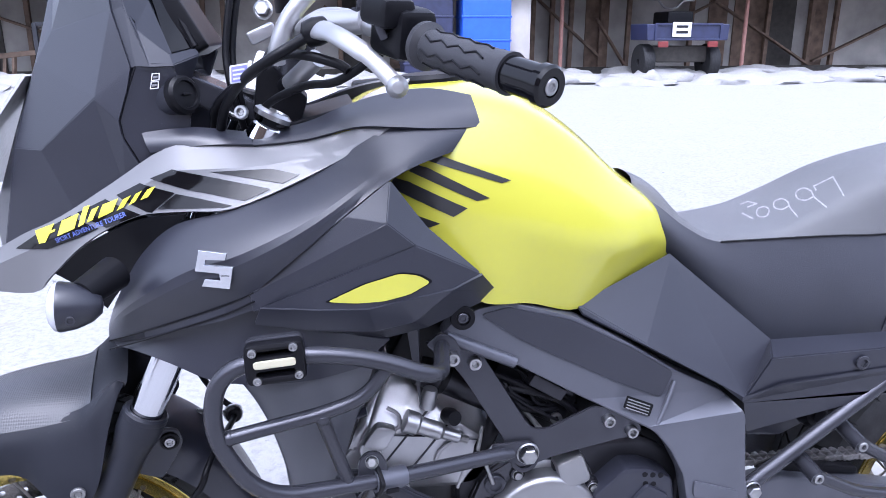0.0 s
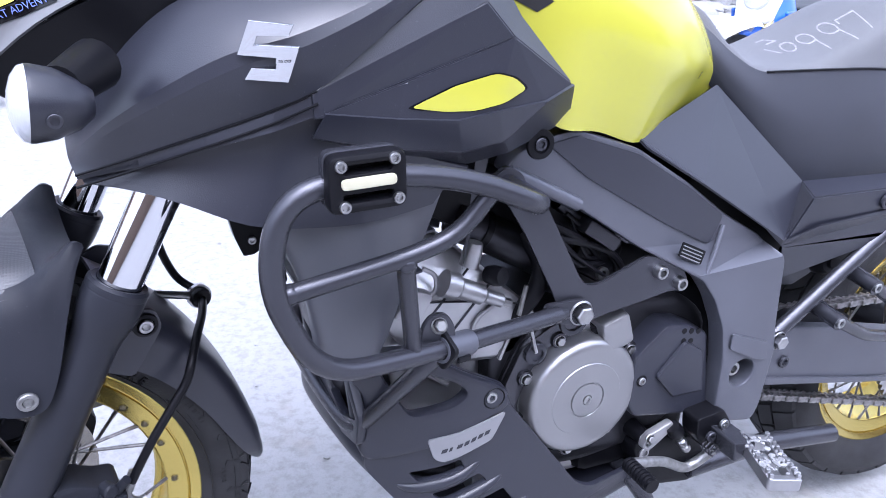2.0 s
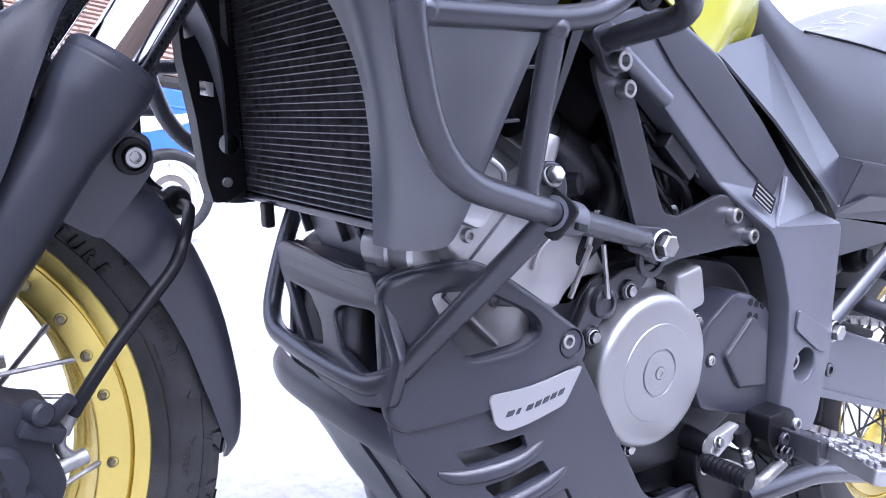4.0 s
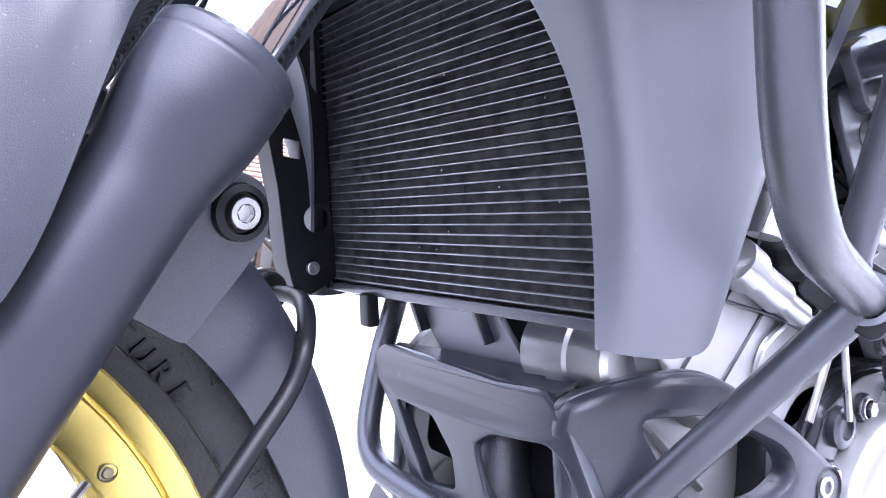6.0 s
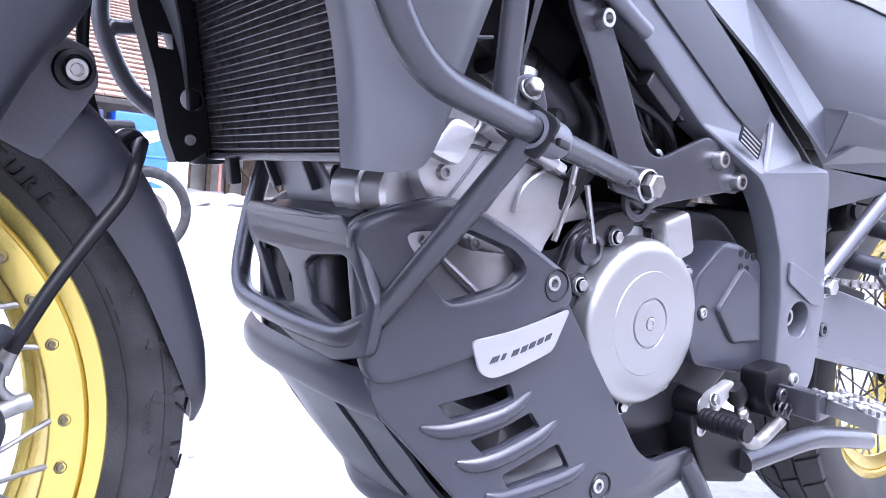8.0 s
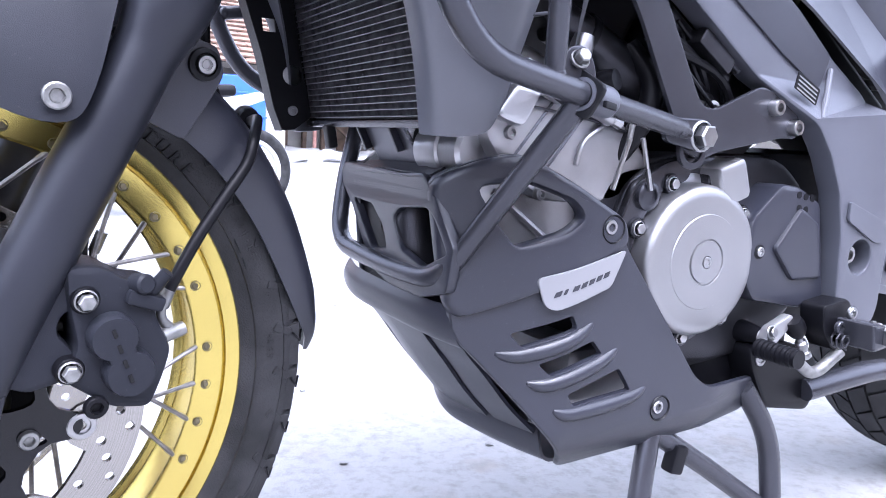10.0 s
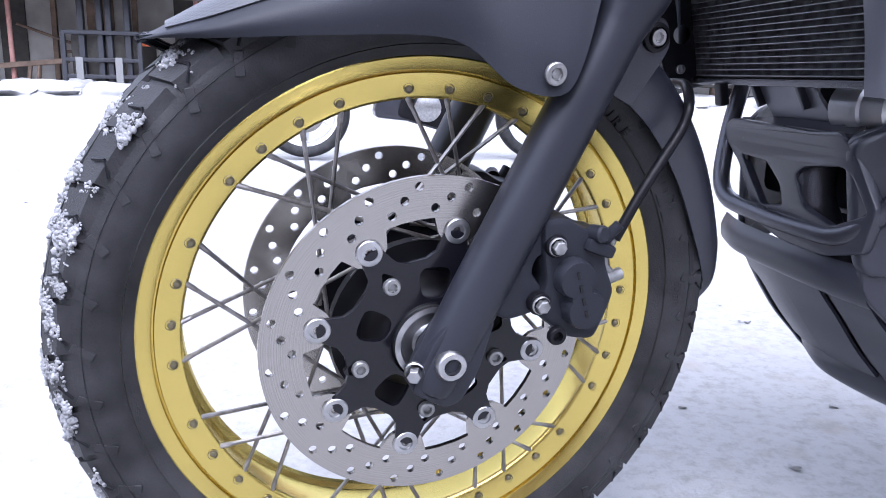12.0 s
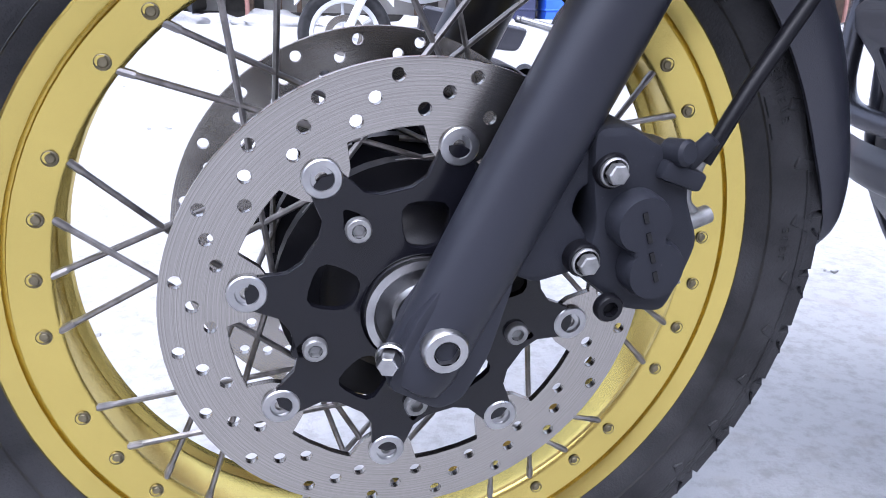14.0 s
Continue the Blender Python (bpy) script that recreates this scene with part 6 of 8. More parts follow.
for x, z in ((0.593, 0.471), (0.690, 0.267)):
    y = -0.163 if z > 0.4 else -0.154
    part("bolt_well", lathe(bmesh.new(), [(0.0150, 0.0), (0.0142, 0.0012), (0.0130, 0.0), (0.011, -0.006), (0, -0.006)], axis((x + 0.004, y - 0.001, z - 0.002), (0, -1, 0)), 22), M_DARK, skid)
    part("bolt", bolt((x, y + 0.003, z), (0, -1, 0), 0.0078, 0.006), M_STEEL, skid)
sticker = [(0.514, 0.420), (0.523, 0.392), (0.534, 0.388), (0.597, 0.410), (0.615, 0.448)]
plate = part("pale_plate", skid_bend(dense(flat(rounded(sticker, 0.006), [], 0.003, 0.0006, side(-0.1655)), 0.015)), M_PLATE, skid, "pale grey sticker with dark bars")
for k in range(7):
    x = 0.530 + 0.0092 * k
    z = 0.4015 + 0.0030 * k
    w = 0.0062 if k != 1 else 0.003
    part("bar_mark", skid_bend(flat([(x, z), (x + w, z + w * 0.33), (x + w + 0.002, z + w * 0.33 + 0.0055), (x + 0.002, z + 0.0055)], [], 0.0008, 0.0001, side(-0.1675))), M_BAR, plate)
# front cross piece with windows, seen between the hoop and radiator
FR = Matrix(((0, 0, -1, 0.432), (-1, 0, 0, 0), (0, 1, 0, 0), (0, 0, 0, 1)))  # local x to the left side, local y up
front = flat(rounded([(-0.159, 0.508), (-0.140, 0.519), (-0.047, 0.517), (0.02, 0.514), (0.066, 0.517), (0.090, 0.497), (0.122, 0.446), (0.108, 0.400), (0.056, 0.386), (-0.015, 0.386), (-0.066, 0.398), (-0.114, 0.466), (-0.154, 0.494)], 0.006),
             [rounded([(-0.108, 0.477), (-0.055, 0.474), (-0.026, 0.451), (-0.019, 0.428), (-0.060, 0.422)], 0.005), rounded([(0.002, 0.466), (0.018, 0.476), (0.073, 0.482), (0.088, 0.474), (0.110, 0.440), (0.064, 0.420), (0.020, 0.432)], 0.006)], 0.012, 0.003, FR)
for v in front.verts:
    v.co.x += 0.14 * max(0.0, 0.50 - v.co.z) ** 1.3 + 0.35 * max(0.0, abs(v.co.y - 0.035) - 0.06) ** 1.7
part("front_cross_piece", dense(front, 0.03), M_PLASTIC, skid, "windowed plastic cross piece")
top_lip = sheet([[(0.438, 0.146, 0.512), (0.430, 0.06, 0.517), (0.428, -0.03, 0.516), (0.432, -0.075, 0.515)], [(0.448, 0.146, 0.52), (0.444, 0.06, 0.524), (0.444, -0.03, 0.524), (0.450, -0.075, 0.524)]], 3, 5, 0.003)
part("top_lip", top_lip, M_PLASTIC, skid)
nose = [[(0.445, 0.150, 0.395), (0.434, 0.10, 0.392), (0.436, 0.03, 0.388), (0.446, -0.05, 0.384), (0.456, -0.098, 0.384)],
        [(0.436, 0.145, 0.380), (0.426, 0.10, 0.376), (0.430, 0.03, 0.372), (0.442, -0.05, 0.367), (0.454, -0.10, 0.367)],
        [(0.440, 0.140, 0.362), (0.434, 0.10, 0.357), (0.440, 0.03, 0.352), (0.452, -0.05, 0.347), (0.462, -0.10, 0.347)],
        [(0.47, 0.13, 0.352), (0.465, 0.10, 0.346), (0.468, 0.03, 0.342), (0.474, -0.05, 0.338), (0.475, -0.09, 0.338)]]
part("nose_roll", sheet(nose, 4, 4, 0.003), M_PLASTIC, skid, "rounded plastic nose")
for y0, y1, dx in ((0.130, 0.050, 0.004), (0.044, -0.030, 0.0), (-0.038, -0.096, 0.003)):
    rows = []
    for z, ymid, yl, yr in ((0.356, 0.443, 0.454, 0.458), (0.332, 0.462, 0.470, 0.476), (0.310, 0.479, 0.490, 0.496), (0.270, 0.508, 0.520, 0.530), (0.236, 0.537, 0.549, 0.566)):
        row = []
        for k in range(5):
            y = y0 + (y1 - y0) * k / 4
            f = (y - 0.06) / 0.07 if y > 0.06 else (0.06 - y) / 0.16
            row.append((ymid + ((yl if y > 0.06 else yr) - ymid) * f ** 1.6 + dx, y, z))
        rows.append(row)
    part("keel_panel", sheet(rows, 4, 2, 0.004), M_PLASTIC, skid, "sloping front panel of the skid plate")
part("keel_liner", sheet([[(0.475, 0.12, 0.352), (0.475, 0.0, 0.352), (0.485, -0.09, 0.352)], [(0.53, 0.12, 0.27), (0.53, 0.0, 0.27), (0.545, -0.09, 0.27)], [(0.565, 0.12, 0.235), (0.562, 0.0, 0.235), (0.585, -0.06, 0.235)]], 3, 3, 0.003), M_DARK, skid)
belly = [[(0.562, 0.125, 0.240), (0.541, 0.06, 0.238), (0.552, -0.01, 0.241), (0.573, -0.092, 0.240)], [(0.558, 0.125, 0.224), (0.536, 0.06, 0.222), (0.548, -0.01, 0.225), (0.572, -0.097, 0.226)], [(0.575, 0.125, 0.203), (0.556, 0.06, 0.199), (0.564, -0.01, 0.198), (0.582, -0.097, 0.200)], [(0.62, 0.12, 0.196), (0.61, 0.05, 0.190), (0.61, -0.02, 0.190), (0.62, -0.098, 0.198)], [(0.80, 0.12, 0.212), (0.80, 0.04, 0.208), (0.80, -0.03, 0.208), (0.80, -0.10, 0.212)], [(0.88, 0.11, 0.23), (0.88, 0.04, 0.228), (0.88, -0.03, 0.228), (0.88, -0.10, 0.23)]]
part("belly", sheet(belly, 5, 4, 0.004), M_PLASTIC, skid)

# ---- rear wheel, swingarm and chain ----
RW = Matrix.Translation((1.57, 0, 0.335)) @ YZ
rear = part("rear_wheel", lathe(bmesh.new(), [(0.02, -0.09), (0.05, -0.08), (0.06, -0.05), (0.045, -0.03), (0.045, 0.04), (0.06, 0.05), (0.05, 0.07), (0.02, 0.08)], RW, 28, closed=True), M_DARK, bike, "spoked rear wheel with gold rim")
part("tyre", tyre_body(0.322, 0.222, 0.152, RW), M_TYRE, rear, "black rear tyre")
part("tread", tread(0.322, 0.152, 34, RW), M_TYRE, rear)
part("rim", wheel_rim(0.2325, 0.11, RW), M_GOLD, rear, "gold anodised rim")
spokes(rear, RW, 0.19, 0.045, 0.055, 0.05)
SPROCKET = RW @ Matrix.Translation((0, 0, -0.095))
teeth = []
for k in range(47):
    a = math.tau * k / 47
    teeth += [(0.116 * math.cos(a), 0.116 * math.sin(a)), (0.116 * math.cos(a + 0.04), 0.116 * math.sin(a + 0.04)), (0.122 * math.cos(a + 0.067), 0.122 * math.sin(a + 0.067)), (0.122 * math.cos(a + 0.1), 0.122 * math.sin(a + 0.1))]
part("sprocket", flat(teeth, [ring(0.05, 24)], 0.007, 0.0005, SPROCKET), M_STEEL, rear, "toothed steel rear sprocket")
part("rear_disc", flat(ring(0.13, 48), [ring(0.07, 32)], 0.005, 0.0005, RW @ Matrix.Translation((0, 0, 0.085))), M_DISC, rear)
arm = flat(rounded([(1.06, 0.455), (1.13, 0.468), (1.28, 0.44), (1.60, 0.375), (1.63, 0.345), (1.60, 0.31), (1.40, 0.325), (1.13, 0.368), (1.07, 0.39)], 0.015), [], 0.035, 0.006, side(-0.118))
swing = part("swingarm", arm, M_FRAME, bike, "dark grey box-section swingarm")
part("swingarm", mirrored(flat(rounded([(1.06, 0.455), (1.13, 0.468), (1.28, 0.44), (1.60, 0.375), (1.63, 0.345), (1.60, 0.31), (1.40, 0.325), (1.13, 0.368), (1.07, 0.39)], 0.015), [], 0.035, 0.006, side(-0.118))), M_FRAME, bike)
part("chain_guide", flat(rounded([(1.12, 0.470), (1.16, 0.478), (1.30, 0.452), (1.30, 0.44), (1.12, 0.46)], 0.004), [], 0.02, 0.003, side(-0.105)), M_DARK, swing)
part("bolt", bolt((1.135, -0.137, 0.406), (0, -1, 0), 0.010, 0.004), M_BAR, swing)
part("lower_rail", flat(rounded([(1.10, 0.385), (1.45, 0.318), (1.45, 0.31), (1.10, 0.372)], 0.003), [], 0.006, 0.001, side(-0.138)), M_FRAME, swing)
plate_bm = flat(rounded([(-0.0095, -0.0035), (-0.005, -0.0065), (0.0, -0.0042), (0.005, -0.0065), (0.0095, -0.0035), (0.0095, 0.0035), (0.005, 0.0065), (0.0, 0.0042), (-0.005, 0.0065), (-0.0095, 0.0035)], 0.002), [], 0.002, 0.0003, Matrix())
lathe(plate_bm, [(0.003, -0.012), (0.003, 0.0018), (0, 0.0018)], Matrix.Translation((-0.0055, 0, 0)), 8)
lathe(plate_bm, [(0.0045, -0.011), (0.0045, -0.001)], Matrix.Translation((0.0055, 0, 0)), 8)
chain = part("chain", tube(bmesh.new(), [(1.0, -0.094, 0.352), (1.54, -0.094, 0.215)], 0.0025, 6), M_STEEL, bike, "oily steel drive chain")
finish(plate_bm)
link_me = bpy.data.meshes.new("link")
plate_bm.to_mesh(link_me)
link_me.materials.append(mat("oily_chain", (0.28, 0.27, 0.27), 0.35, metal=0.9, vary=0.4, vscale=90))
for (ax, az), (bx, bz) in (((1.00, 0.352), (1.54, 0.215)), ((1.02, 0.475), (1.56, 0.452))):
    d = Vector((bx - ax, 0, bz - az))
    n = int(d.length / 0.0159)
    for k in range(n):
        p = Vector((ax, -0.100, az)) + d * ((k + 0.5) / n)
        for off in (0.0, 0.016):
            o = new("link", link_me)
            o.parent = chain
            o.matrix_basis = Matrix.Translation(p + Vector((0, off + (0.002 if k % 2 else 0), 0))) @ side(0) @ Matrix.Rotation(math.atan2(d.z, d.x), 4, "Z")
sub = part("subframe_tube", tube(bmesh.new(), [(1.068, -0.155, 0.466), (1.32, -0.155, 0.66)], 0.0115, 12, 0.75), M_BAR, bike, "dark grey subframe strut")
part("bolt", bolt((1.074, -0.164, 0.469), (0, -1, 0), 0.011, 0.012, "hex"), M_STEEL, sub)
for p, q in (((1.237, -0.13, 0.551), (1.237, -0.187, 0.541)), ((1.165, -0.13, 0.506), (1.165, -0.193, 0.496))):
    part("lug", tube(bmesh.new(), [p, q], [0.013, 0.0125], 18), M_BAR, sub)
    part("bolt", bolt(q, (0, -1, 0), 0.008, 0.003), M_STEEL, sub)
part("peg_hanger", tube(bmesh.new(), bent([(1.165, -0.186, 0.498), (1.25, -0.18, 0.455), (1.36, -0.17, 0.43)], 0.03), 0.010, 12), M_BAR, sub)
part("peg_hanger", tube(bmesh.new(), bent([(1.237, -0.18, 0.543), (1.31, -0.175, 0.50), (1.40, -0.17, 0.47)], 0.03), 0.010, 12), M_BAR, sub)
res = lathe(bmesh.new(), [(0, -0.03), (0.022, -0.03), (0.024, -0.02), (0.024, 0.02), (0.018, 0.03), (0.012, 0.032), (0.011, 0.038), (0, 0.038)], axis((1.197, -0.10, 0.563), (0, -1, 0.15)), 26)
part("preload_knob", res, M_DARK, bike, "black shock preload knob")
part("shock", tube(bmesh.new(), [(1.10, 0.0, 0.40), (1.16, 0.0, 0.62)], 0.035, 16), M_DARK, bike)
part("inner_mudguard", sheet([[(1.10, -0.10, 0.65), (1.25, -0.10, 0.66), (1.45, -0.10, 0.70)], [(1.10, 0, 0.65), (1.25, 0, 0.67), (1.45, 0, 0.71)], [(1.10, 0.10, 0.65), (1.25, 0.10, 0.66), (1.45, 0.10, 0.70)]], 4, 4, 0.003), M_DARK, bike)
part("tail_unit", sheet([[(1.30, -0.112, 0.69), (1.5, -0.10, 0.73), (1.75, -0.09, 0.80)], [(1.30, -0.10, 0.74), (1.5, -0.09, 0.80), (1.78, -0.05, 0.85)], [(1.30, 0.10, 0.74), (1.5, 0.09, 0.80), (1.78, 0.05, 0.85)], [(1.30, 0.112, 0.69), (1.5, 0.10, 0.73), (1.75, 0.09, 0.80)]], 5, 5, 0.003), M_PLASTIC, bike)

# ---- footrest, gear pedal and stands ----
PEG = pose(0.992, -0.258, 0.340, 0, 0, -22)
peg = flat(rounded([(-0.024, -0.055), (0.024, -0.055), (0.024, 0.05), (-0.024, 0.05)], 0.008), [rounded([(-0.012, -0.042), (0.012, -0.042), (0.012, -0.012), (-0.012, -0.012)], 0.004), rounded([(-0.012, -0.002), (0.012, -0.002), (0.012, 0.034), (-0.012, 0.034)], 0.004)], 0.018, 0.002, PEG)
rest = part("footrest", peg, M_ALU, bike, "toothed metal footrest dusted with snow")
for k in range(10):
    for s_ in (-1, 1):
        q = PEG @ Vector((s_ * 0.019, -0.048 + 0.0105 * k, 0.0105))
        part("tooth", box(bmesh.new(), (0.006, 0.006, 0.009), Matrix.Translation(q) @ Matrix.Rotation(radians(-22), 4, "Z"), 0.0015), M_ALU, rest)
rng = random.Random(17)
bm = bmesh.new()
for k in range(46):
    q = PEG @ Vector((rng.uniform(-0.023, 0.023), rng.uniform(-0.052, 0.04), 0.010 + 0.003 * rng.random()))
    bmesh.ops.create_icosphere(bm, subdivisions=1, radius=rng.uniform(0.002, 0.0065), matrix=Matrix.Translation(q) @ Matrix.Diagonal((rng.uniform(0.6, 1.2), rng.uniform(0.6, 1.3), 0.5, 1)))
tagged(part("snow_crust", bm, M_SNOWCAKE, rest, "crumbs of snow"), kind="stuff")
part("hinge", flat(rounded([(0.928, 0.372), (0.978, 0.379), (1.000, 0.348), (0.990, 0.318), (0.958, 0.312), (0.934, 0.338)], 0.008), [ring(0.006, 14, (0.962, 0.330))], 0.034, 0.003, side(-0.165)), M_DARK, rest)
part("hinge_fork", flat(rounded([(0.955, 0.358), (0.998, 0.352), (1.000, 0.328), (0.962, 0.322)], 0.006), [], 0.05, 0.004, side(-0.205)), M_BAR, rest)
part("return_spring", tube(bmesh.new(), [(0.948 + 0.010 * math.cos(k * 0.9), -0.186 - 0.0010 * k, 0.330 + 0.0085 * math.sin(k * 0.9)) for k in range(20)], 0.0015, 6), M_CASE, rest)
part("hinge_bolt", bolt((0.949, -0.190, 0.346), (0, -1, 0), 0.0085, 0.005), M_BAR, rest)
part("hinge_bolt", bolt((0.970, -0.190, 0.363), (0, -1, 0), 0.008, 0.005), M_STEEL, rest)
ped = part("gear_pedal", tube(bmesh.new(), bent([(0.809, -0.188, 0.333), (0.875, -0.181, 0.316), (0.932, -0.175, 0.281), (0.970, -0.183, 0.312)], 0.02), 0.0075, 12), M_ZINC, bike, "bare alloy gear pedal with rubber tip")
tipp = [(0, -0.026), (0.0105, -0.026)]
for k in range(8):
    tipp += [(0.0115, -0.024 + 0.006 * k), (0.0115, -0.0205 + 0.006 * k), (0.010, -0.020 + 0.006 * k), (0.010, -0.0185 + 0.006 * k)]
tipp += [(0.0105, 0.027), (0, 0.027)]
part("rubber_tip", lathe(bmesh.new(), tipp, axis((0.8075, -0.212, 0.3325), (0, -1, 0)), 18), M_DARK, ped)
arm = flat(rounded([(0.858, 0.322), (0.872, 0.314), (0.886, 0.324), (0.915, 0.347), (0.908, 0.358), (0.868, 0.343)], 0.006), [ring(0.007, 14, (0.872, 0.329))], 0.014, 0.003, side(-0.149))
part("shift_arm", arm, M_LEVER, ped)
part("arm_bolt", bolt((0.868, -0.157, 0.338), (0, -1, 0.3), 0.006, 0.006, "hex"), M_STEEL, ped)
bd = Vector((0.033, 0.003, -0.042)).normalized()
part("linkage_boot", lathe(bmesh.new(), [(0, -0.012), (0.010, -0.012), (0.0125, -0.004), (0.0125, 0.006), (0.009, 0.014), (0.006, 0.018), (0, 0.018)], axis((0.914, -0.156, 0.342), bd), 18), M_DARK, ped)
part("linkage", lathe(bmesh.new(), [(0, 0.016), (0.005, 0.016), (0.005, 0.026), (0.0075, 0.028), (0.0075, 0.036), (0.0055, 0.038), (0.0055, 0.043), (0.0075, 0.045), (0.0075, 0.054), (0, 0.056)], axis((0.914, -0.156, 0.342), bd), 14), M_STEEL, ped)
part("shaft_cover", tube(bmesh.new(), [(0.872, -0.10, 0.329), (0.872, -0.142, 0.329)], [0.016, 0.011], 16), M_DARK, ped)
part("stand_bracket", flat(rounded([(0.86, 0.315), (0.90, 0.325), (0.985, 0.300), (1.01, 0.262), (0.99, 0.215), (0.90, 0.230), (0.868, 0.285)], 0.012), [], 0.05, 0.006, side(-0.112)), M_DARK, bike, "black stand bracket under the engine")
part("bracket_bolt", bolt((0.880, -0.136, 0.298), (0, -1, 0), 0.009, 0.004), M_STEEL, bike)
part("stand_spring_tube", tube(bmesh.new(), bent([(0.97, -0.14, 0.248), (1.12, -0.145, 0.262), (1.20, -0.145, 0.252), (1.30, -0.14, 0.235)], 0.04), 0.016, 12, 0.8), M_BAR, bike, "black tubular stand arm swung back")
stand = part("centre_stand", tube(bmesh.new(), bent([(0.862, -0.13, 0.262), (0.910, -0.14, 0.195), (0.930, -0.150, 0.02), (0.930, -0.185, -0.012)], 0.04), 0.0135, 14), M_BAR, bike, "black tubular centre stand")
part("cross_tube", tube(bmesh.new(), [(0.88, -0.13, 0.245), (0.88, 0.14, 0.245)], 0.014, 12), M_BAR, stand)
part("foot", box(bmesh.new(), (0.06, 0.05, 0.012), pose(0.930, -0.185, -0.006), 0.004), M_BAR, stand)
side_stand = part("side_stand", tube(bmesh.new(), [(0.712, -0.13, 0.226), (0.80, -0.135, 0.170), (0.870, -0.14, 0.122), (0.98, -0.15, 0.05), (1.02, -0.152, 0.035)], 0.0125, 12), M_BAR, bike, "black side stand swung back")
part("tang", tube(bmesh.new(), [(0.708, -0.13, 0.232), (0.692, -0.14, 0.18), (0.674, -0.15, 0.09), (0.662, -0.155, -0.005)], 0.013, 12), M_BAR, side_stand)
part("switch", box(bmesh.new(), (0.02, 0.02, 0.035), pose(0.742, -0.14, 0.192, 0, 15), 0.004), M_DARK, side_stand)

# ---- handlebar and controls ----
hb = part("handlebar", tube(bmesh.new(), smooth_path([(0.42, 0.0, 1.135), (0.415, -0.06, 1.137), (0.425, -0.11, 1.155), (0.46, -0.19, 1.168), (0.53, -0.30, 1.145), (0.60, -0.42, 1.118)], 5), 0.0112, 16), M_LEVER, bike, "bare silver handlebar")
part("handlebar", tube(bmesh.new(), smooth_path([(0.42, 0.0, 1.135), (0.415, 0.06, 1.137), (0.40, 0.11, 1.155), (0.40, 0.19, 1.168), (0.42, 0.32, 1.16), (0.44, 0.44, 1.14)], 5), 0.0112, 16), M_STEEL, bike)
g0, g1 = Vector((0.545, -0.325, 1.138)), Vector((0.602, -0.425, 1.117))
gd = (g1 - g0).normalized()
gl = (g1 - g0).length
prof = [(0.0115, -0.004), (0.024, -0.004), (0.024, 0.002), (0.0175, 0.006)]
prof += [(0.0182, 0.010), (0.0186, gl * 0.4), (0.0180, gl * 0.8)]
prof += [(0.0185, gl - 0.002), (0.0195, gl), (0.0195, gl + 0.004), (0.0115, gl + 0.004)]
grip = part("grip", lathe(bmesh.new(), prof, axis(g0, gd), 30), mat("grip_rubber", (0.018, 0.018, 0.022), 0.5, grain=900, bump=0.1), hb, "black rubber grip with zigzag grooves")
for k in range(8):
    zig = [axis(g0, gd) @ Vector((0.0187 * math.cos(math.tau * (k + 0.32 * (i % 2)) / 8), 0.0187 * math.sin(math.tau * (k + 0.32 * (i % 2)) / 8), 0.012 + i * (gl - 0.03) / 7)) for i in range(8)]
    part("groove", tube(bmesh.new(), zig, 0.0011, 6), M_DARK, grip)
part("bar_weight", lathe(bmesh.new(), [(0, gl + 0.004), (0.0165, gl + 0.004), (0.0165, gl + 0.04), (0.0185, gl + 0.042), (0.0185, gl + 0.05), (0.016, gl + 0.053), (0.009, gl + 0.053), (0.008, gl + 0.05), (0, gl + 0.05)], axis(g0, gd), 30), M_GLOSS, grip, "gloss black bar end weight")
part("end_screw", bolt(g0 + gd * (gl + 0.0505), gd, 0.0075, 0.003), M_STEEL, grip)
sw = bmesh.new()
sm = axis((0.525, -0.288, 1.152), gd)
box(sw, (0.048, 0.052, 0.058), sm @ Matrix.Translation((0, 0, 0.0)), 0.010)
box(sw, (0.040, 0.030, 0.048), sm @ Matrix.Translation((-0.02, 0.02, -0.002)), 0.008)
switch = part("switch_housing", sw, M_DARK, hb, "black handlebar switch housing")
part("dimmer_switch", box(bmesh.new(), (0.010, 0.014, 0.02), pose(0.503, -0.305, 1.154, 10, -20, -30), 0.003), M_BAR, switch)
for k in range(3):
    part("symbol", box(bmesh.new(), (0.006, 0.001, 0.003), pose(0.500 + 0.009 * k, -0.308 - 0.004 * k, 1.178, 60, 0, -30), 0.0004), M_WHITE, switch)
lev = smooth_path([(0.438, -0.225, 1.155), (0.455, -0.265, 1.150), (0.475, -0.292, 1.138), (0.495, -0.306, 1.122), (0.512, -0.318, 1.103)], 5)
lever = part("clutch_lever", tube(bmesh.new(), lev, [0.012] * 4 + [0.0105] * 9 + [0.009] * 8, 14, 0.55), M_LEVER, hb, "polished alloy clutch lever with ball end")
part("ball_end", lathe(bmesh.new(), [(0, -0.0115), (0.006, -0.0105), (0.010, -0.006), (0.0118, 0), (0.010, 0.006), (0.006, 0.0105), (0, 0.0115)], axis((0.515, -0.318, 1.099), (0, -1, 0)), 22), M_LEVER, lever)
part("perch", tube(bmesh.new(), [(0.44, -0.20, 1.158), (0.49, -0.245, 1.163)], [0.016, 0.013], 14), M_LEVER, hb, "silver lever perch")
part("adjuster", lathe(bmesh.new(), [(0.006, -0.02), (0.014, -0.012), (0.016, 0), (0.014, 0.012), (0.006, 0.016)], axis((0.438, -0.22, 1.152), (-1, 0.2, -0.3)), 18), M_DARK, hb)
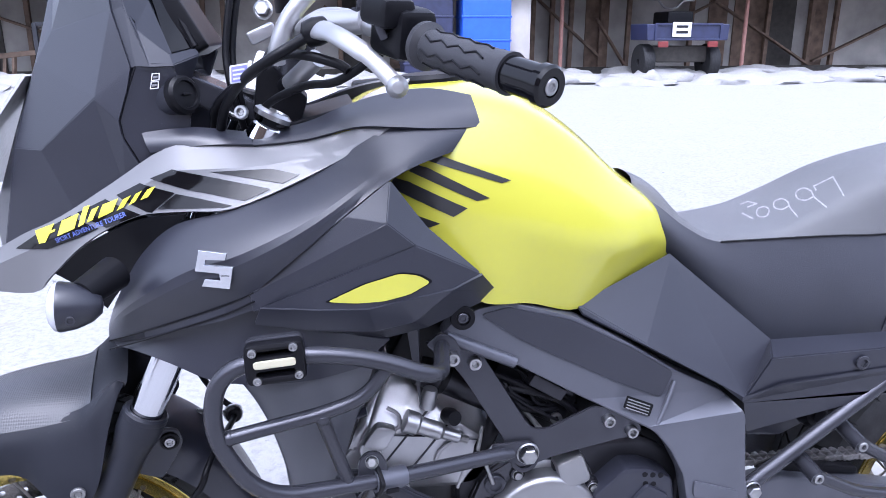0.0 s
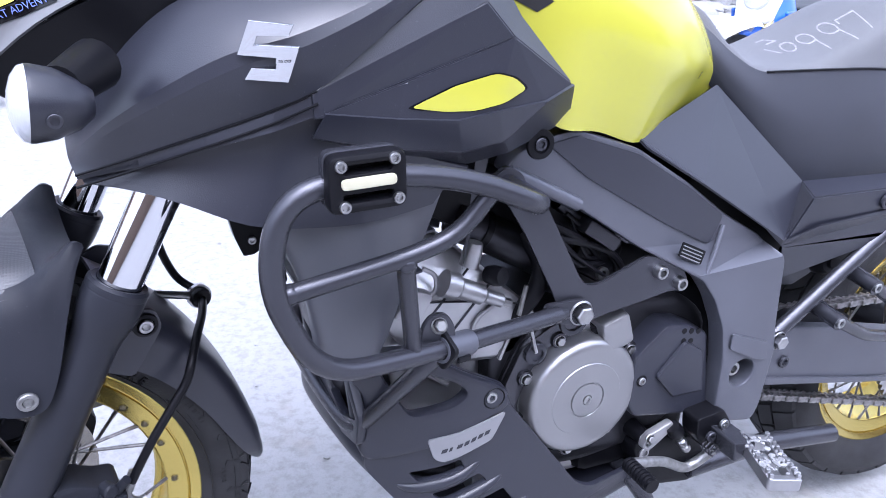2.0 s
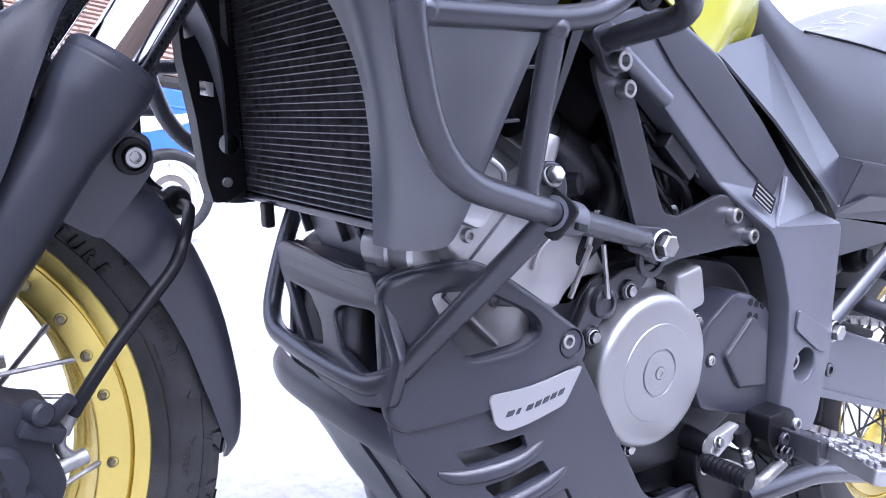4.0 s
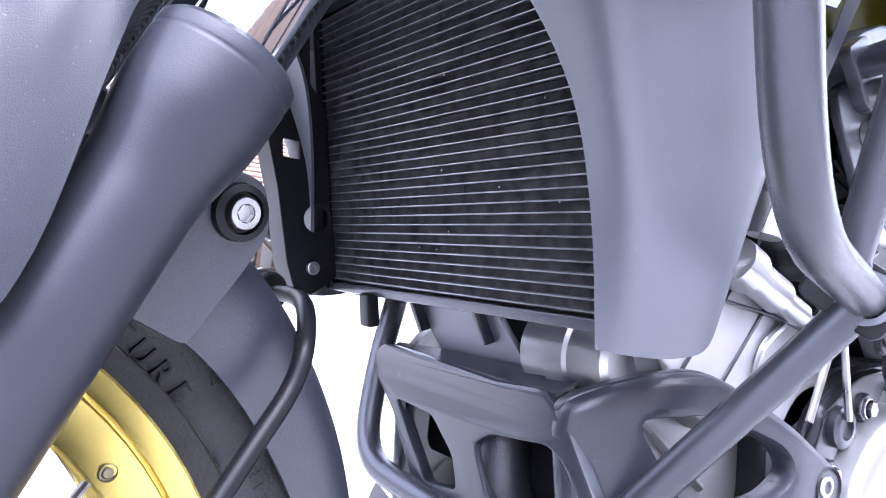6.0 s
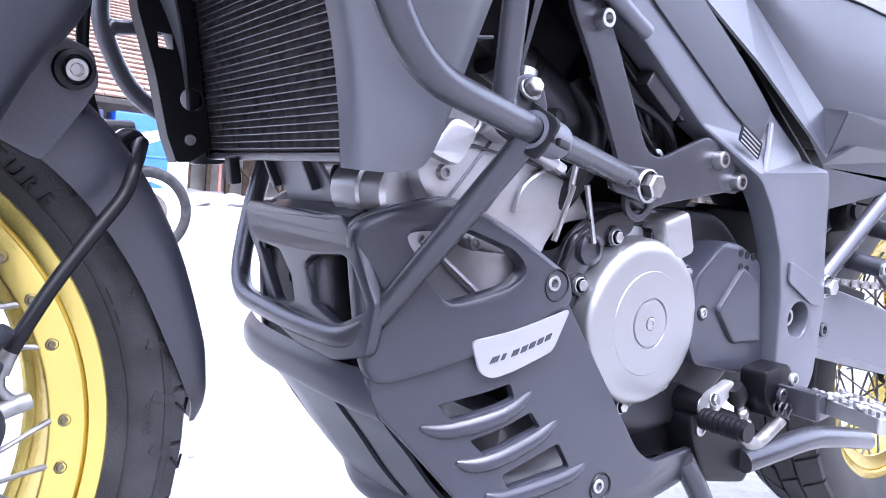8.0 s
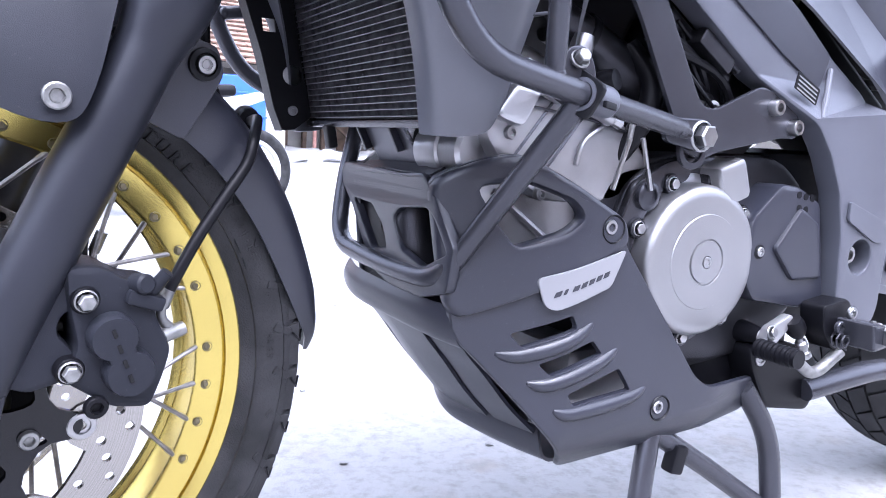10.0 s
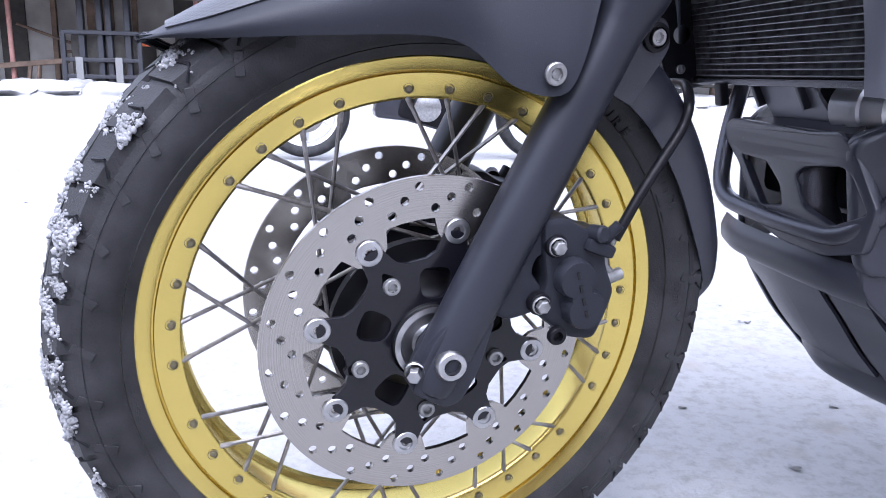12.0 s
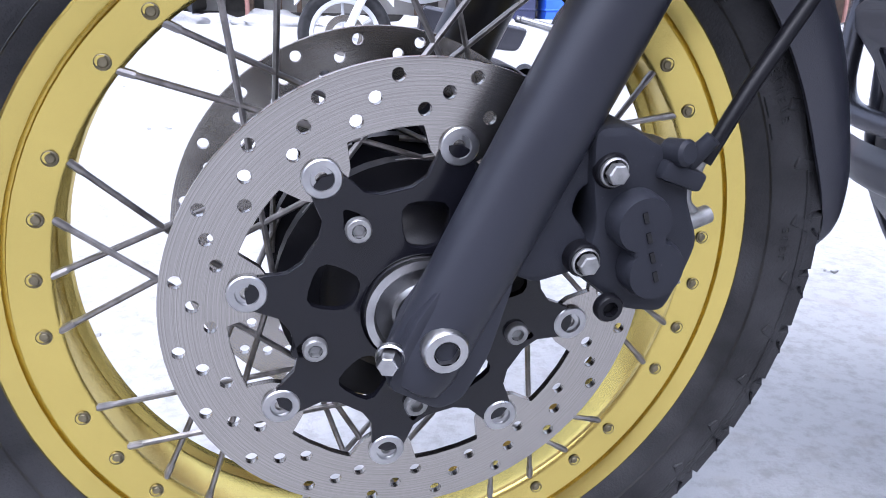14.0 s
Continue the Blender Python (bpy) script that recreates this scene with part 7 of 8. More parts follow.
part("mirror_stem", tube(bmesh.new(), [(0.487, -0.24, 1.155), (0.488, -0.24, 1.24), (0.43, -0.32, 1.38)], 0.0065, 12), M_BAR, hb)
part("stem_nut", lathe(bmesh.new(), [(0, 0), (0.011, 0), (0.011, 0.012), (0, 0.012)], axis((0.487, -0.24, 1.165), (0, 0, 1)), 6), M_BAR, hb)
part("mirror", box(bmesh.new(), (0.04, 0.16, 0.10), pose(0.42, -0.36, 1.42, 0, 10, 20), 0.018), M_DARK, hb)
for y in (-0.04, 0.06):
    part("riser", tube(bmesh.new(), [(0.395, y, 1.05), (0.41, y, 1.125)], [0.020, 0.018], 18), M_BAR, hb)
    part("riser_clamp", box(bmesh.new(), (0.045, 0.04, 0.04), pose(0.415, y, 1.132, 0, 20), 0.008), M_BAR, hb)
part("bar_stub", tube(bmesh.new(), [(0.401, -0.06, 1.085), (0.439, -0.10, 1.120)], 0.0125, 18), M_LEVER, hb)
part("stub_end", tube(bmesh.new(), [(0.396, -0.055, 1.081), (0.402, -0.061, 1.086)], 0.0135, 18), M_DARK, hb)
part("riser_block", flat(rounded([(0.352, 1.05), (0.361, 1.103), (0.379, 1.112), (0.425, 1.068), (0.412, 1.030), (0.37, 1.02)], 0.006), [], 0.06, 0.004, side(-0.03)), M_DARK, hb)
part("bar_bend", tube(bmesh.new(), smooth_path([(0.445, -0.11, 1.212), (0.433, -0.10, 1.198), (0.416, -0.10, 1.18), (0.402, -0.10, 1.16), (0.391, -0.10, 1.133), (0.388, -0.095, 1.115)], 5), 0.0115, 16), M_LEVER, hb, "bare silver bend of the bar")
part("brake_line_bolt", bolt((0.376, -0.09, 1.178), (-0.2, -1, 0.2), 0.009, 0.01, "hex"), M_STEEL, hb)
part("line_bracket", flat(rounded([(0.352, 1.150), (0.385, 1.165), (0.392, 1.150), (0.360, 1.135)], 0.004), [], 0.012, 0.003, side(-0.085)), M_ALU, hb)
part("fork_cap", lathe(bmesh.new(), [(0, 0), (0.024, 0), (0.024, 0.006), (0.019, 0.010), (0.015, 0.010), (0.014, 0.006), (0, 0.006)], STEER @ axis(Vector((0.006, -0.1, 0.328)) + KING * 0.812, KING), 26), M_STEEL, hb)
part("yoke_bolt", bolt(STEER @ Vector((0.324, -0.131, 1.072)), (-0.3, -0.9, 0.2), 0.0085, 0.006), M_STEEL, hb)
cables = [([(0.43, -0.222, 1.148), (0.39, -0.235, 1.125), (0.355, -0.20, 1.10), (0.325, -0.14, 1.06), (0.31, -0.10, 1.0)], 0.006),
          ([(0.470, -0.245, 1.112), (0.458, -0.24, 1.119), (0.425, -0.22, 1.127), (0.397, -0.20, 1.126), (0.369, -0.17, 1.109), (0.316, -0.12, 1.067), (0.305, -0.08, 1.02)], 0.0055),
          ([(0.51, -0.27, 1.135), (0.46, -0.23, 1.10), (0.42, -0.17, 1.09), (0.37, -0.12, 1.06), (0.35, -0.05, 1.0)], 0.005),
          ([(0.335, -0.06, 1.20), (0.325, -0.07, 1.13), (0.33, -0.08, 1.08), (0.34, -0.06, 1.03)], 0.0045),
          ([(0.345, -0.05, 1.21), (0.332, -0.06, 1.13), (0.337, -0.07, 1.08), (0.345, -0.05, 1.03)], 0.0045),
          ([(0.40, 0.10, 1.16), (0.37, 0.06, 1.12), (0.36, 0.02, 1.08), (0.35, 0.0, 1.02)], 0.006)]
for pts, r in cables:
    part("cable", tube(bmesh.new(), smooth_path(pts, 6), r, 10), M_DARK, hb, "black control cable")
part("cable_ring", tube(bmesh.new(), smooth_path([(0.32, -0.12, 1.065), (0.335, -0.135, 1.055), (0.35, -0.13, 1.053)], 5), 0.0022, 8), M_STEEL, hb)
tag = part("key_tag", flat(rounded([(0.341, 1.096), (0.362, 1.099), (0.363, 1.119), (0.342, 1.116)], 0.002), [], 0.0016, 0.0004, side(-0.205)), M_WHITE, bike, "blue and white paper tag hung on a cable")
part("tag_face", flat(rounded([(0.343, 1.098), (0.360, 1.1005), (0.361, 1.117), (0.344, 1.1145)], 0.001), [], 0.0005, 0.0001, side(-0.2062)), mat("lilac_print", (0.20, 0.20, 0.55), 0.5, bump=0.0), tag)
for k in range(3):
    part("print_bar", flat([(0.345, 1.1095 - 0.0045 * k), (0.358, 1.1115 - 0.0045 * k), (0.358, 1.1135 - 0.0045 * k), (0.345, 1.1115 - 0.0045 * k)], [], 0.0004, 0.0001, side(-0.2067)), M_WHITE, tag)
part("brake_reservoir", lathe(bmesh.new(), [(0, -0.02), (0.022, -0.02), (0.024, 0.015), (0.02, 0.02), (0, 0.02)], axis((0.40, 0.20, 1.20), (0, 0, 1)), 24), M_DARK, hb)
part("ignition_lock", lathe(bmesh.new(), [(0, -0.03), (0.022, -0.03), (0.022, 0.0), (0.018, 0.004), (0, 0.004)], axis((0.35, 0.0, 1.07), (0.3, 0, 1)), 22), M_DARK, bike)
part("tray", box(bmesh.new(), (0.12, 0.18, 0.02), pose(0.43, 0.02, 1.035, 0, -15), 0.004), M_DARK, bike)
part("crankcase_rear", box(bmesh.new(), (0.15, 0.15, 0.24), pose(0.975, -0.03, 0.44), 0.02), M_DARK, engine)
part("crankcase_front", flat(rounded([(0.475, 0.53), (0.60, 0.53), (0.64, 0.47), (0.60, 0.40), (0.50, 0.42)], 0.015), [], 0.17, 0.008, side(0)), M_ALU, engine)
part("casting_rib", tube(bmesh.new(), [(0.50, -0.086, 0.50), (0.57, -0.086, 0.45)], 0.004, 8), M_ALU, engine)
part("sump_side", box(bmesh.new(), (0.20, 0.20, 0.13), pose(0.89, 0.0, 0.315), 0.02), M_DARK, engine)
rng = random.Random(21)
for k in range(9):
    a = Vector((rng.uniform(0.63, 0.72), -0.115 - 0.015 * rng.random(), rng.uniform(0.66, 0.71)))
    b = Vector((rng.uniform(0.72, 0.83), -0.105 - 0.02 * rng.random(), rng.uniform(0.565, 0.62)))
    m_ = a.lerp(b, 0.5) + Vector((rng.uniform(-0.03, 0.03), -0.012, rng.uniform(-0.02, 0.02)))
    part("wire", tube(bmesh.new(), smooth_path([a, m_, b], 6), rng.choice((0.0025, 0.0035, 0.005)), 8), M_DARK, engine)
for p, d in (((0.70, -0.128, 0.635), (0.3, -1, 0.4)), ((0.765, -0.126, 0.60), (0, -1, 0.2)), ((0.735, -0.13, 0.668), (-0.2, -1, 0.3))):
    part("hose_clip", lathe(bmesh.new(), [(0.004, -0.003), (0.009, -0.003), (0.009, 0.003), (0.004, 0.003)], axis(p, d), 14, closed=True), M_STEEL, engine)
part("connector", box(bmesh.new(), (0.03, 0.02, 0.018), pose(0.785, -0.125, 0.655, 0, 30), 0.003), M_BAR, engine)
part("connector", box(bmesh.new(), (0.022, 0.02, 0.03), pose(0.69, -0.125, 0.60, 0, 20), 0.003), M_DARK, engine)
for a, b in (((0.631, -0.14, 0.560), (0.614, -0.138, 0.507)), ((0.649, -0.14, 0.562), (0.668, -0.138, 0.507))):
    part("link_rod", tube(bmesh.new(), [a, b], 0.0028, 8), M_STEEL, engine)
part("clamp_slot", box(bmesh.new(), (0.018, 0.004, 0.006), pose(0.509, -0.2435, 0.584, 0, 6, 20), 0.001), M_DARK, bar)
# ---- the shed behind ----
wall = tagged(obj("wall_north", box(bmesh.new(), (90, 0.3, 3.2), pose(5, WALL_Y + 0.25, 1.6)), M_WALL), "grey stained plaster wall of the open shed", "wall", kind="structure")
M_BRICK = mat("weathered_brick", (0.20, 0.12, 0.085), 0.85, vary=0.4, vscale=2, grain=60, bump=0.3)
nt = M_BRICK.node_tree
br = nt.nodes.new("ShaderNodeTexBrick")
br.inputs["Scale"].default_value = 1.0
br.inputs["Brick Width"].default_value, br.inputs["Row Height"].default_value, br.inputs["Mortar Size"].default_value = 0.5, 0.16, 0.02
br.inputs["Color1"].default_value, br.inputs["Color2"].default_value, br.inputs["Mortar"].default_value = (0.17, 0.10, 0.075, 1), (0.26, 0.17, 0.13, 1), (0.30, 0.27, 0.24, 1)
tcb = nt.nodes.new("ShaderNodeTexCoord")
mpb = nt.nodes.new("ShaderNodeMapping")
mpb.inputs["Rotation"].default_value = (radians(90), 0, 0)
nt.links.new(tcb.outputs["Object"], mpb.inputs["Vector"])
nt.links.new(mpb.outputs[0], br.inputs["Vector"])
nt.links.new(br.outputs["Color"], nt.nodes["Principled BSDF"].inputs["Base Color"])
house = thing("brick_building", "tall weathered brick building behind the shed roof", "building", at=(0, 0, 0))
part("wall", box(bmesh.new(), (26, 0.4, 9.0), pose(2, WALL_Y + 7.0, 4.5)), M_BRICK, house)
for x in (-2.0, 2.6, 7.5):
    part("post", box(bmesh.new(), (0.25, 0.2, 9.0), pose(x, WALL_Y + 6.7, 4.5), 0.02), M_PINK, house)
part("beam", box(bmesh.new(), (26, 0.2, 0.3), pose(2, WALL_Y + 6.68, 6.9), 0.02), M_PINK, house)
# unseen wall added behind the camera to darken reflections and side light
south = obj("unseen_wall_south", box(bmesh.new(), (60, 0.3, 4.2), pose(2, -8.0, 2.05)), M_WOOD)
tagged(south, "unseen weathered board wall added behind the camera to darken reflections", "wall", kind="structure")
rng = random.Random(11)
for k in range(60):
    x = -26 + k * 1.15 + rng.uniform(-0.2, 0.2)
    if rng.random() < 0.45:
        part("panel", box(bmesh.new(), (rng.uniform(0.5, 1.0), 0.05, 3.0), pose(x, WALL_Y + 0.075, 1.5), 0.01), rng.choice([M_WOOD, M_ROOF, M_WOOD]), wall)
roof = obj("roof_shed", box(bmesh.new(), (90, 9.6, 0.12), pose(5, WALL_Y + 1.5, 4.04, 24)), M_ROOF)
tagged(roof, "brown tiled roof of the open shed", "roof", kind="structure")
M_TILE = mat("rusty_roof_tile", (0.16, 0.10, 0.075), 0.8, vary=0.45, vscale=3, grain=80, bump=0.3)
verts, faces = [], []
for r_ in range(25):
    for c in range(150):
        p = pose(-32 + 0.5 * c + (0.25 if r_ % 2 else 0), WALL_Y - 2.85 + 0.365 * r_, 2.17 + 0.163 * r_, 20)
        b = len(verts)
        for x in (-0.24, 0.24):
            for y in (-0.05, 0.38):
                for z in (0.0, 0.04):
                    verts.append(tuple(p @ Vector((x, y, z + (0.03 if y < 0 else 0)))))
        faces += [(b, b + 1, b + 3, b + 2), (b + 4, b + 6, b + 7, b + 5), (b, b + 4, b + 5, b + 1), (b + 2, b + 3, b + 7, b + 6), (b + 1, b + 5, b + 7, b + 3), (b, b + 2, b + 6, b + 4)]
me = bpy.data.meshes.new("roof_tile_field")
me.from_pydata(verts, [], faces)
me.materials.append(M_TILE)
o = new("roof_tile_field", me)
o.parent = roof
tagged(o, kind="stuff")


def plank(name, a, b, w, d, material, label, category, group):
    """A squared timber from a to b."""
    a, b = Vector(a), Vector(b)
    m = axis((a + b) / 2, b - a)
    return tagged(obj(name, box(bmesh.new(), (w, d, (b - a).length), m, 0.012), material), label, category, group)


for x in (-12.5, -9.5, -8.2, -6.5, -4.6, -3.0, -2.3, -1.8, 1.2, 3.2, 6.5, 7.05, 7.6, 8.5, 9.3, 11.2, 13.6, 15.0, 15.8, 18.5, 21.0):
    plank("timber_post", (x, WALL_Y - 0.15, -0.05), (x + 0.03, WALL_Y - 0.15, 2.9), 0.14, 0.12, M_WOOD, "rough brown wooden post against the shed wall", "post", "wooden posts of the shed")
for a, b in (((6.6, 2.0), (8.4, 0.5)), ((8.3, 1.5), (9.2, 0.25)), ((11.8, 2.0), (15.0, 0.2)), ((15.1, 0.3), (18.2, 1.7)), ((10.0, 1.1), (12.1, 2.1)), ((-7.3, 1.55), (-5.6, 0.95)), ((-6.3, 0.9), (-4.2, 1.25)), ((-12.0, 0.4), (-9.0, 1.9)), ((0.8, 1.8), (3.0, 0.4)), ((18.6, 0.3), (21.0, 1.8))):
    plank("diagonal_brace", (a[0], WALL_Y - 0.3, a[1]), (b[0], WALL_Y - 0.3, b[1]), 0.16, 0.06, M_WOOD, "brown diagonal wooden brace on the shed wall", "brace", "braces of the shed")
for x in (-7.15, -2.95, 3.9, 7.0, 12.3, 17.9):
    bm = lathe(bmesh.new(), [(0, -0.05), (0.055, -0.05), (0.055, 2.45), (0.09, 2.45), (0.09, 2.47), (0, 2.47)], pose(x, WALL_Y - 1.2, 0), 14)
    tagged(obj("steel_pole", bm, M_PINK), "thin faded pink steel pole under the eaves", "pole", "poles of the shed")
plank("base_board", (-30, WALL_Y - 0.4, 0.1), (40, WALL_Y - 0.4, 0.1), 0.1, 0.2, M_ROOF, "dark board along the foot of the wall", "board", "")
bench = thing("sawhorse", "old wooden sawhorse leaning by the shed wall", "sawhorse")
for a, b in (((-6.8, 18.6, 0.0), (-6.7, 18.6, 0.6)), ((-6.55, 18.5, 0.0), (-6.5, 18.6, 0.6))):
    part("leg", box(bmesh.new(), (0.08, 0.08, 0.6), axis((Vector(a) + Vector(b)) / 2, Vector(b) - Vector(a)), 0.01), M_WOOD, bench)
part("beam", box(bmesh.new(), (1.5, 0.12, 0.12), pose(-6.6, 18.6, 0.62, 0, -6), 0.012), M_WOOD, bench)

# drums by the wall
for x, y, m_, lab_ in ((4.6, 17.6, M_BARREL, "bright blue plastic tank with moulded ribs"), (3.2, 17.7, M_NAVY, "dark navy steel locker beside the blue tank")):
    t_ = thing("storage_tank", lab_, "tank", "storage tanks by the shed")
    part("body", box(bmesh.new(), (1.2, 0.9, 1.9), pose(x, y, 0.95), 0.05), m_, t_)
    for k in range(3):
        part("band", box(bmesh.new(), (1.23, 0.93, 0.05), pose(x, y, 0.4 + 0.55 * k), 0.012), m_, t_)
tagged(plank("grey_cabinet_side", (5.5, 17.6, 0), (5.5, 17.6, 2.0), 0.5, 0.4, M_WALL, "tall grey board beside the blue tank", "board", ""))

# cargo quad seen from behind
quad = thing("cargo_quad", "navy blue cargo tricycle with a rear box parked at the shed", "tricycle")
part("cargo_box", flat(rounded([(-1.04, -0.19), (1.04, -0.19), (1.07, 0.19), (-1.07, 0.19)], 0.03), [], 1.0, 0.02, pose(9.4, 16.9, 1.14, 90)), M_NAVY, quad, "navy blue cargo box")
part("tailgate_frame", flat(rounded([(-0.87, -0.2), (0.87, -0.2), (0.87, 0.2), (-0.87, 0.2)], 0.02), [rounded([(-0.81, -0.15), (0.81, -0.15), (0.81, 0.15), (-0.81, 0.15)], 0.02)], 0.03, 0.005, pose(9.4, 16.38, 1.15, 90)), M_NAVY, quad)
pl = part("plate", flat(rounded([(-0.24, -0.17), (0.24, -0.17), (0.24, 0.17), (-0.24, 0.17)], 0.02), [], 0.02, 0.004, pose(9.2, 16.35, 1.2, 90)), M_WHITE, quad, "small white plate with dark bars")
for k in range(2):
    part("plate_bar", box(bmesh.new(), (0.3, 0.01, 0.06), pose(9.2, 16.335, 1.27 - 0.13 * k), 0.004), M_BAR, pl)
for s_ in (-1, 1):
    part("wheel", lathe(bmesh.new(), [(0.08, -0.14), (0.41, -0.14), (0.44, -0.09), (0.44, 0.09), (0.41, 0.14), (0.08, 0.14)], axis((9.4 + s_ * 0.86, 16.95, 0.43), (1, 0, 0)), 26, closed=True), M_TYRE, quad)
    part("tail_lamp", box(bmesh.new(), (0.26, 0.06, 0.14), pose(9.4 + s_ * 0.64, 16.38, 0.86), 0.02), mat("red_lamp", (0.16, 0.03, 0.03), 0.3, bump=0.0), quad, "red tail lamp")
part("rear_axle", box(bmesh.new(), (1.7, 0.3, 0.4), pose(9.4, 16.95, 0.62), 0.05), M_ROOF, quad)
part("handlebar", tube(bmesh.new(), smooth_path([(9.0, 18.0, 1.95), (9.3, 18.0, 1.93), (9.5, 18.0, 1.75), (9.8, 18.0, 1.75), (10.0, 18.0, 1.92), (10.3, 18.0, 1.94)], 4), 0.03, 10), M_STEEL, quad)
part("driver_seat", box(bmesh.new(), (0.7, 0.9, 0.5), pose(9.65, 17.8, 1.4), 0.06), M_DARK, quad)

M_IRON = mat("sooty_iron", (0.018, 0.019, 0.026), 0.5, vary=0.25)
# forklift seen from the front
lift = thing("forklift", "sooty black forklift truck with lowered forks by the shed", "forklift")
for x in (-5.35, -4.95, -4.75, -4.35):
    part("mast_rail", box(bmesh.new(), (0.13, 0.18, 2.6), pose(x, 18.0, 1.4), 0.02), M_IRON, lift)
for z in (0.35, 0.72, 1.32):
    part("carriage_bar", box(bmesh.new(), (1.64, 0.08, 0.094), pose(-4.9, 17.85, z), 0.015), M_IRON, lift)
for x in (-5.72, -4.08):
    part("carriage_side", box(bmesh.new(), (0.1, 0.1, 1.2), pose(x, 17.85, 0.75), 0.015), M_IRON, lift)
for x in (-5.4, -4.55):
    part("fork", flat(rounded([(-0.9, 0.02), (0.0, 0.02), (0.0, 0.75), (0.08, 0.75), (0.08, -0.03), (-0.9, -0.02)], 0.01), [], 0.16, 0.008, pose(x, 17.8, 0.03, 90, 0, 90)), M_ZINC, lift, "worn bare steel fork")
part("body", box(bmesh.new(), (1.5, 2.0, 1.1), pose(-4.9, 19.1, 0.75), 0.08), M_ROOF, lift)
part("lamp", box(bmesh.new(), (0.25, 0.1, 0.2), pose(-4.0, 18.1, 1.15), 0.03), mat("orange_lamp", (0.5, 0.12, 0.04), 0.35, bump=0.0), lift)
for x in (-5.5, -4.3):
    part("wheel", lathe(bmesh.new(), [(0.08, -0.12), (0.32, -0.12), (0.34, -0.08), (0.34, 0.08), (0.32, 0.12), (0.08, 0.12)], axis((x, 18.6, 0.33), (1, 0, 0)), 24, closed=True), M_TYRE, lift)

# ---- other machines ----
M_PALE = mat("pale_grey_wheel", (0.55, 0.56, 0.58), 0.35, metal=0.4, vary=0.1)
M_BODYBLUE = mat("blue_bodywork", (0.02, 0.11, 0.50), 0.3, vary=0.1, coat=0.3)
M_BODYWHITE = mat("white_bodywork", (0.72, 0.73, 0.75), 0.35, vary=0.05)


M_GOLDFORK = mat("pale_gold_fork", (0.45, 0.40, 0.22), 0.35, metal=0.5, vary=0.1)


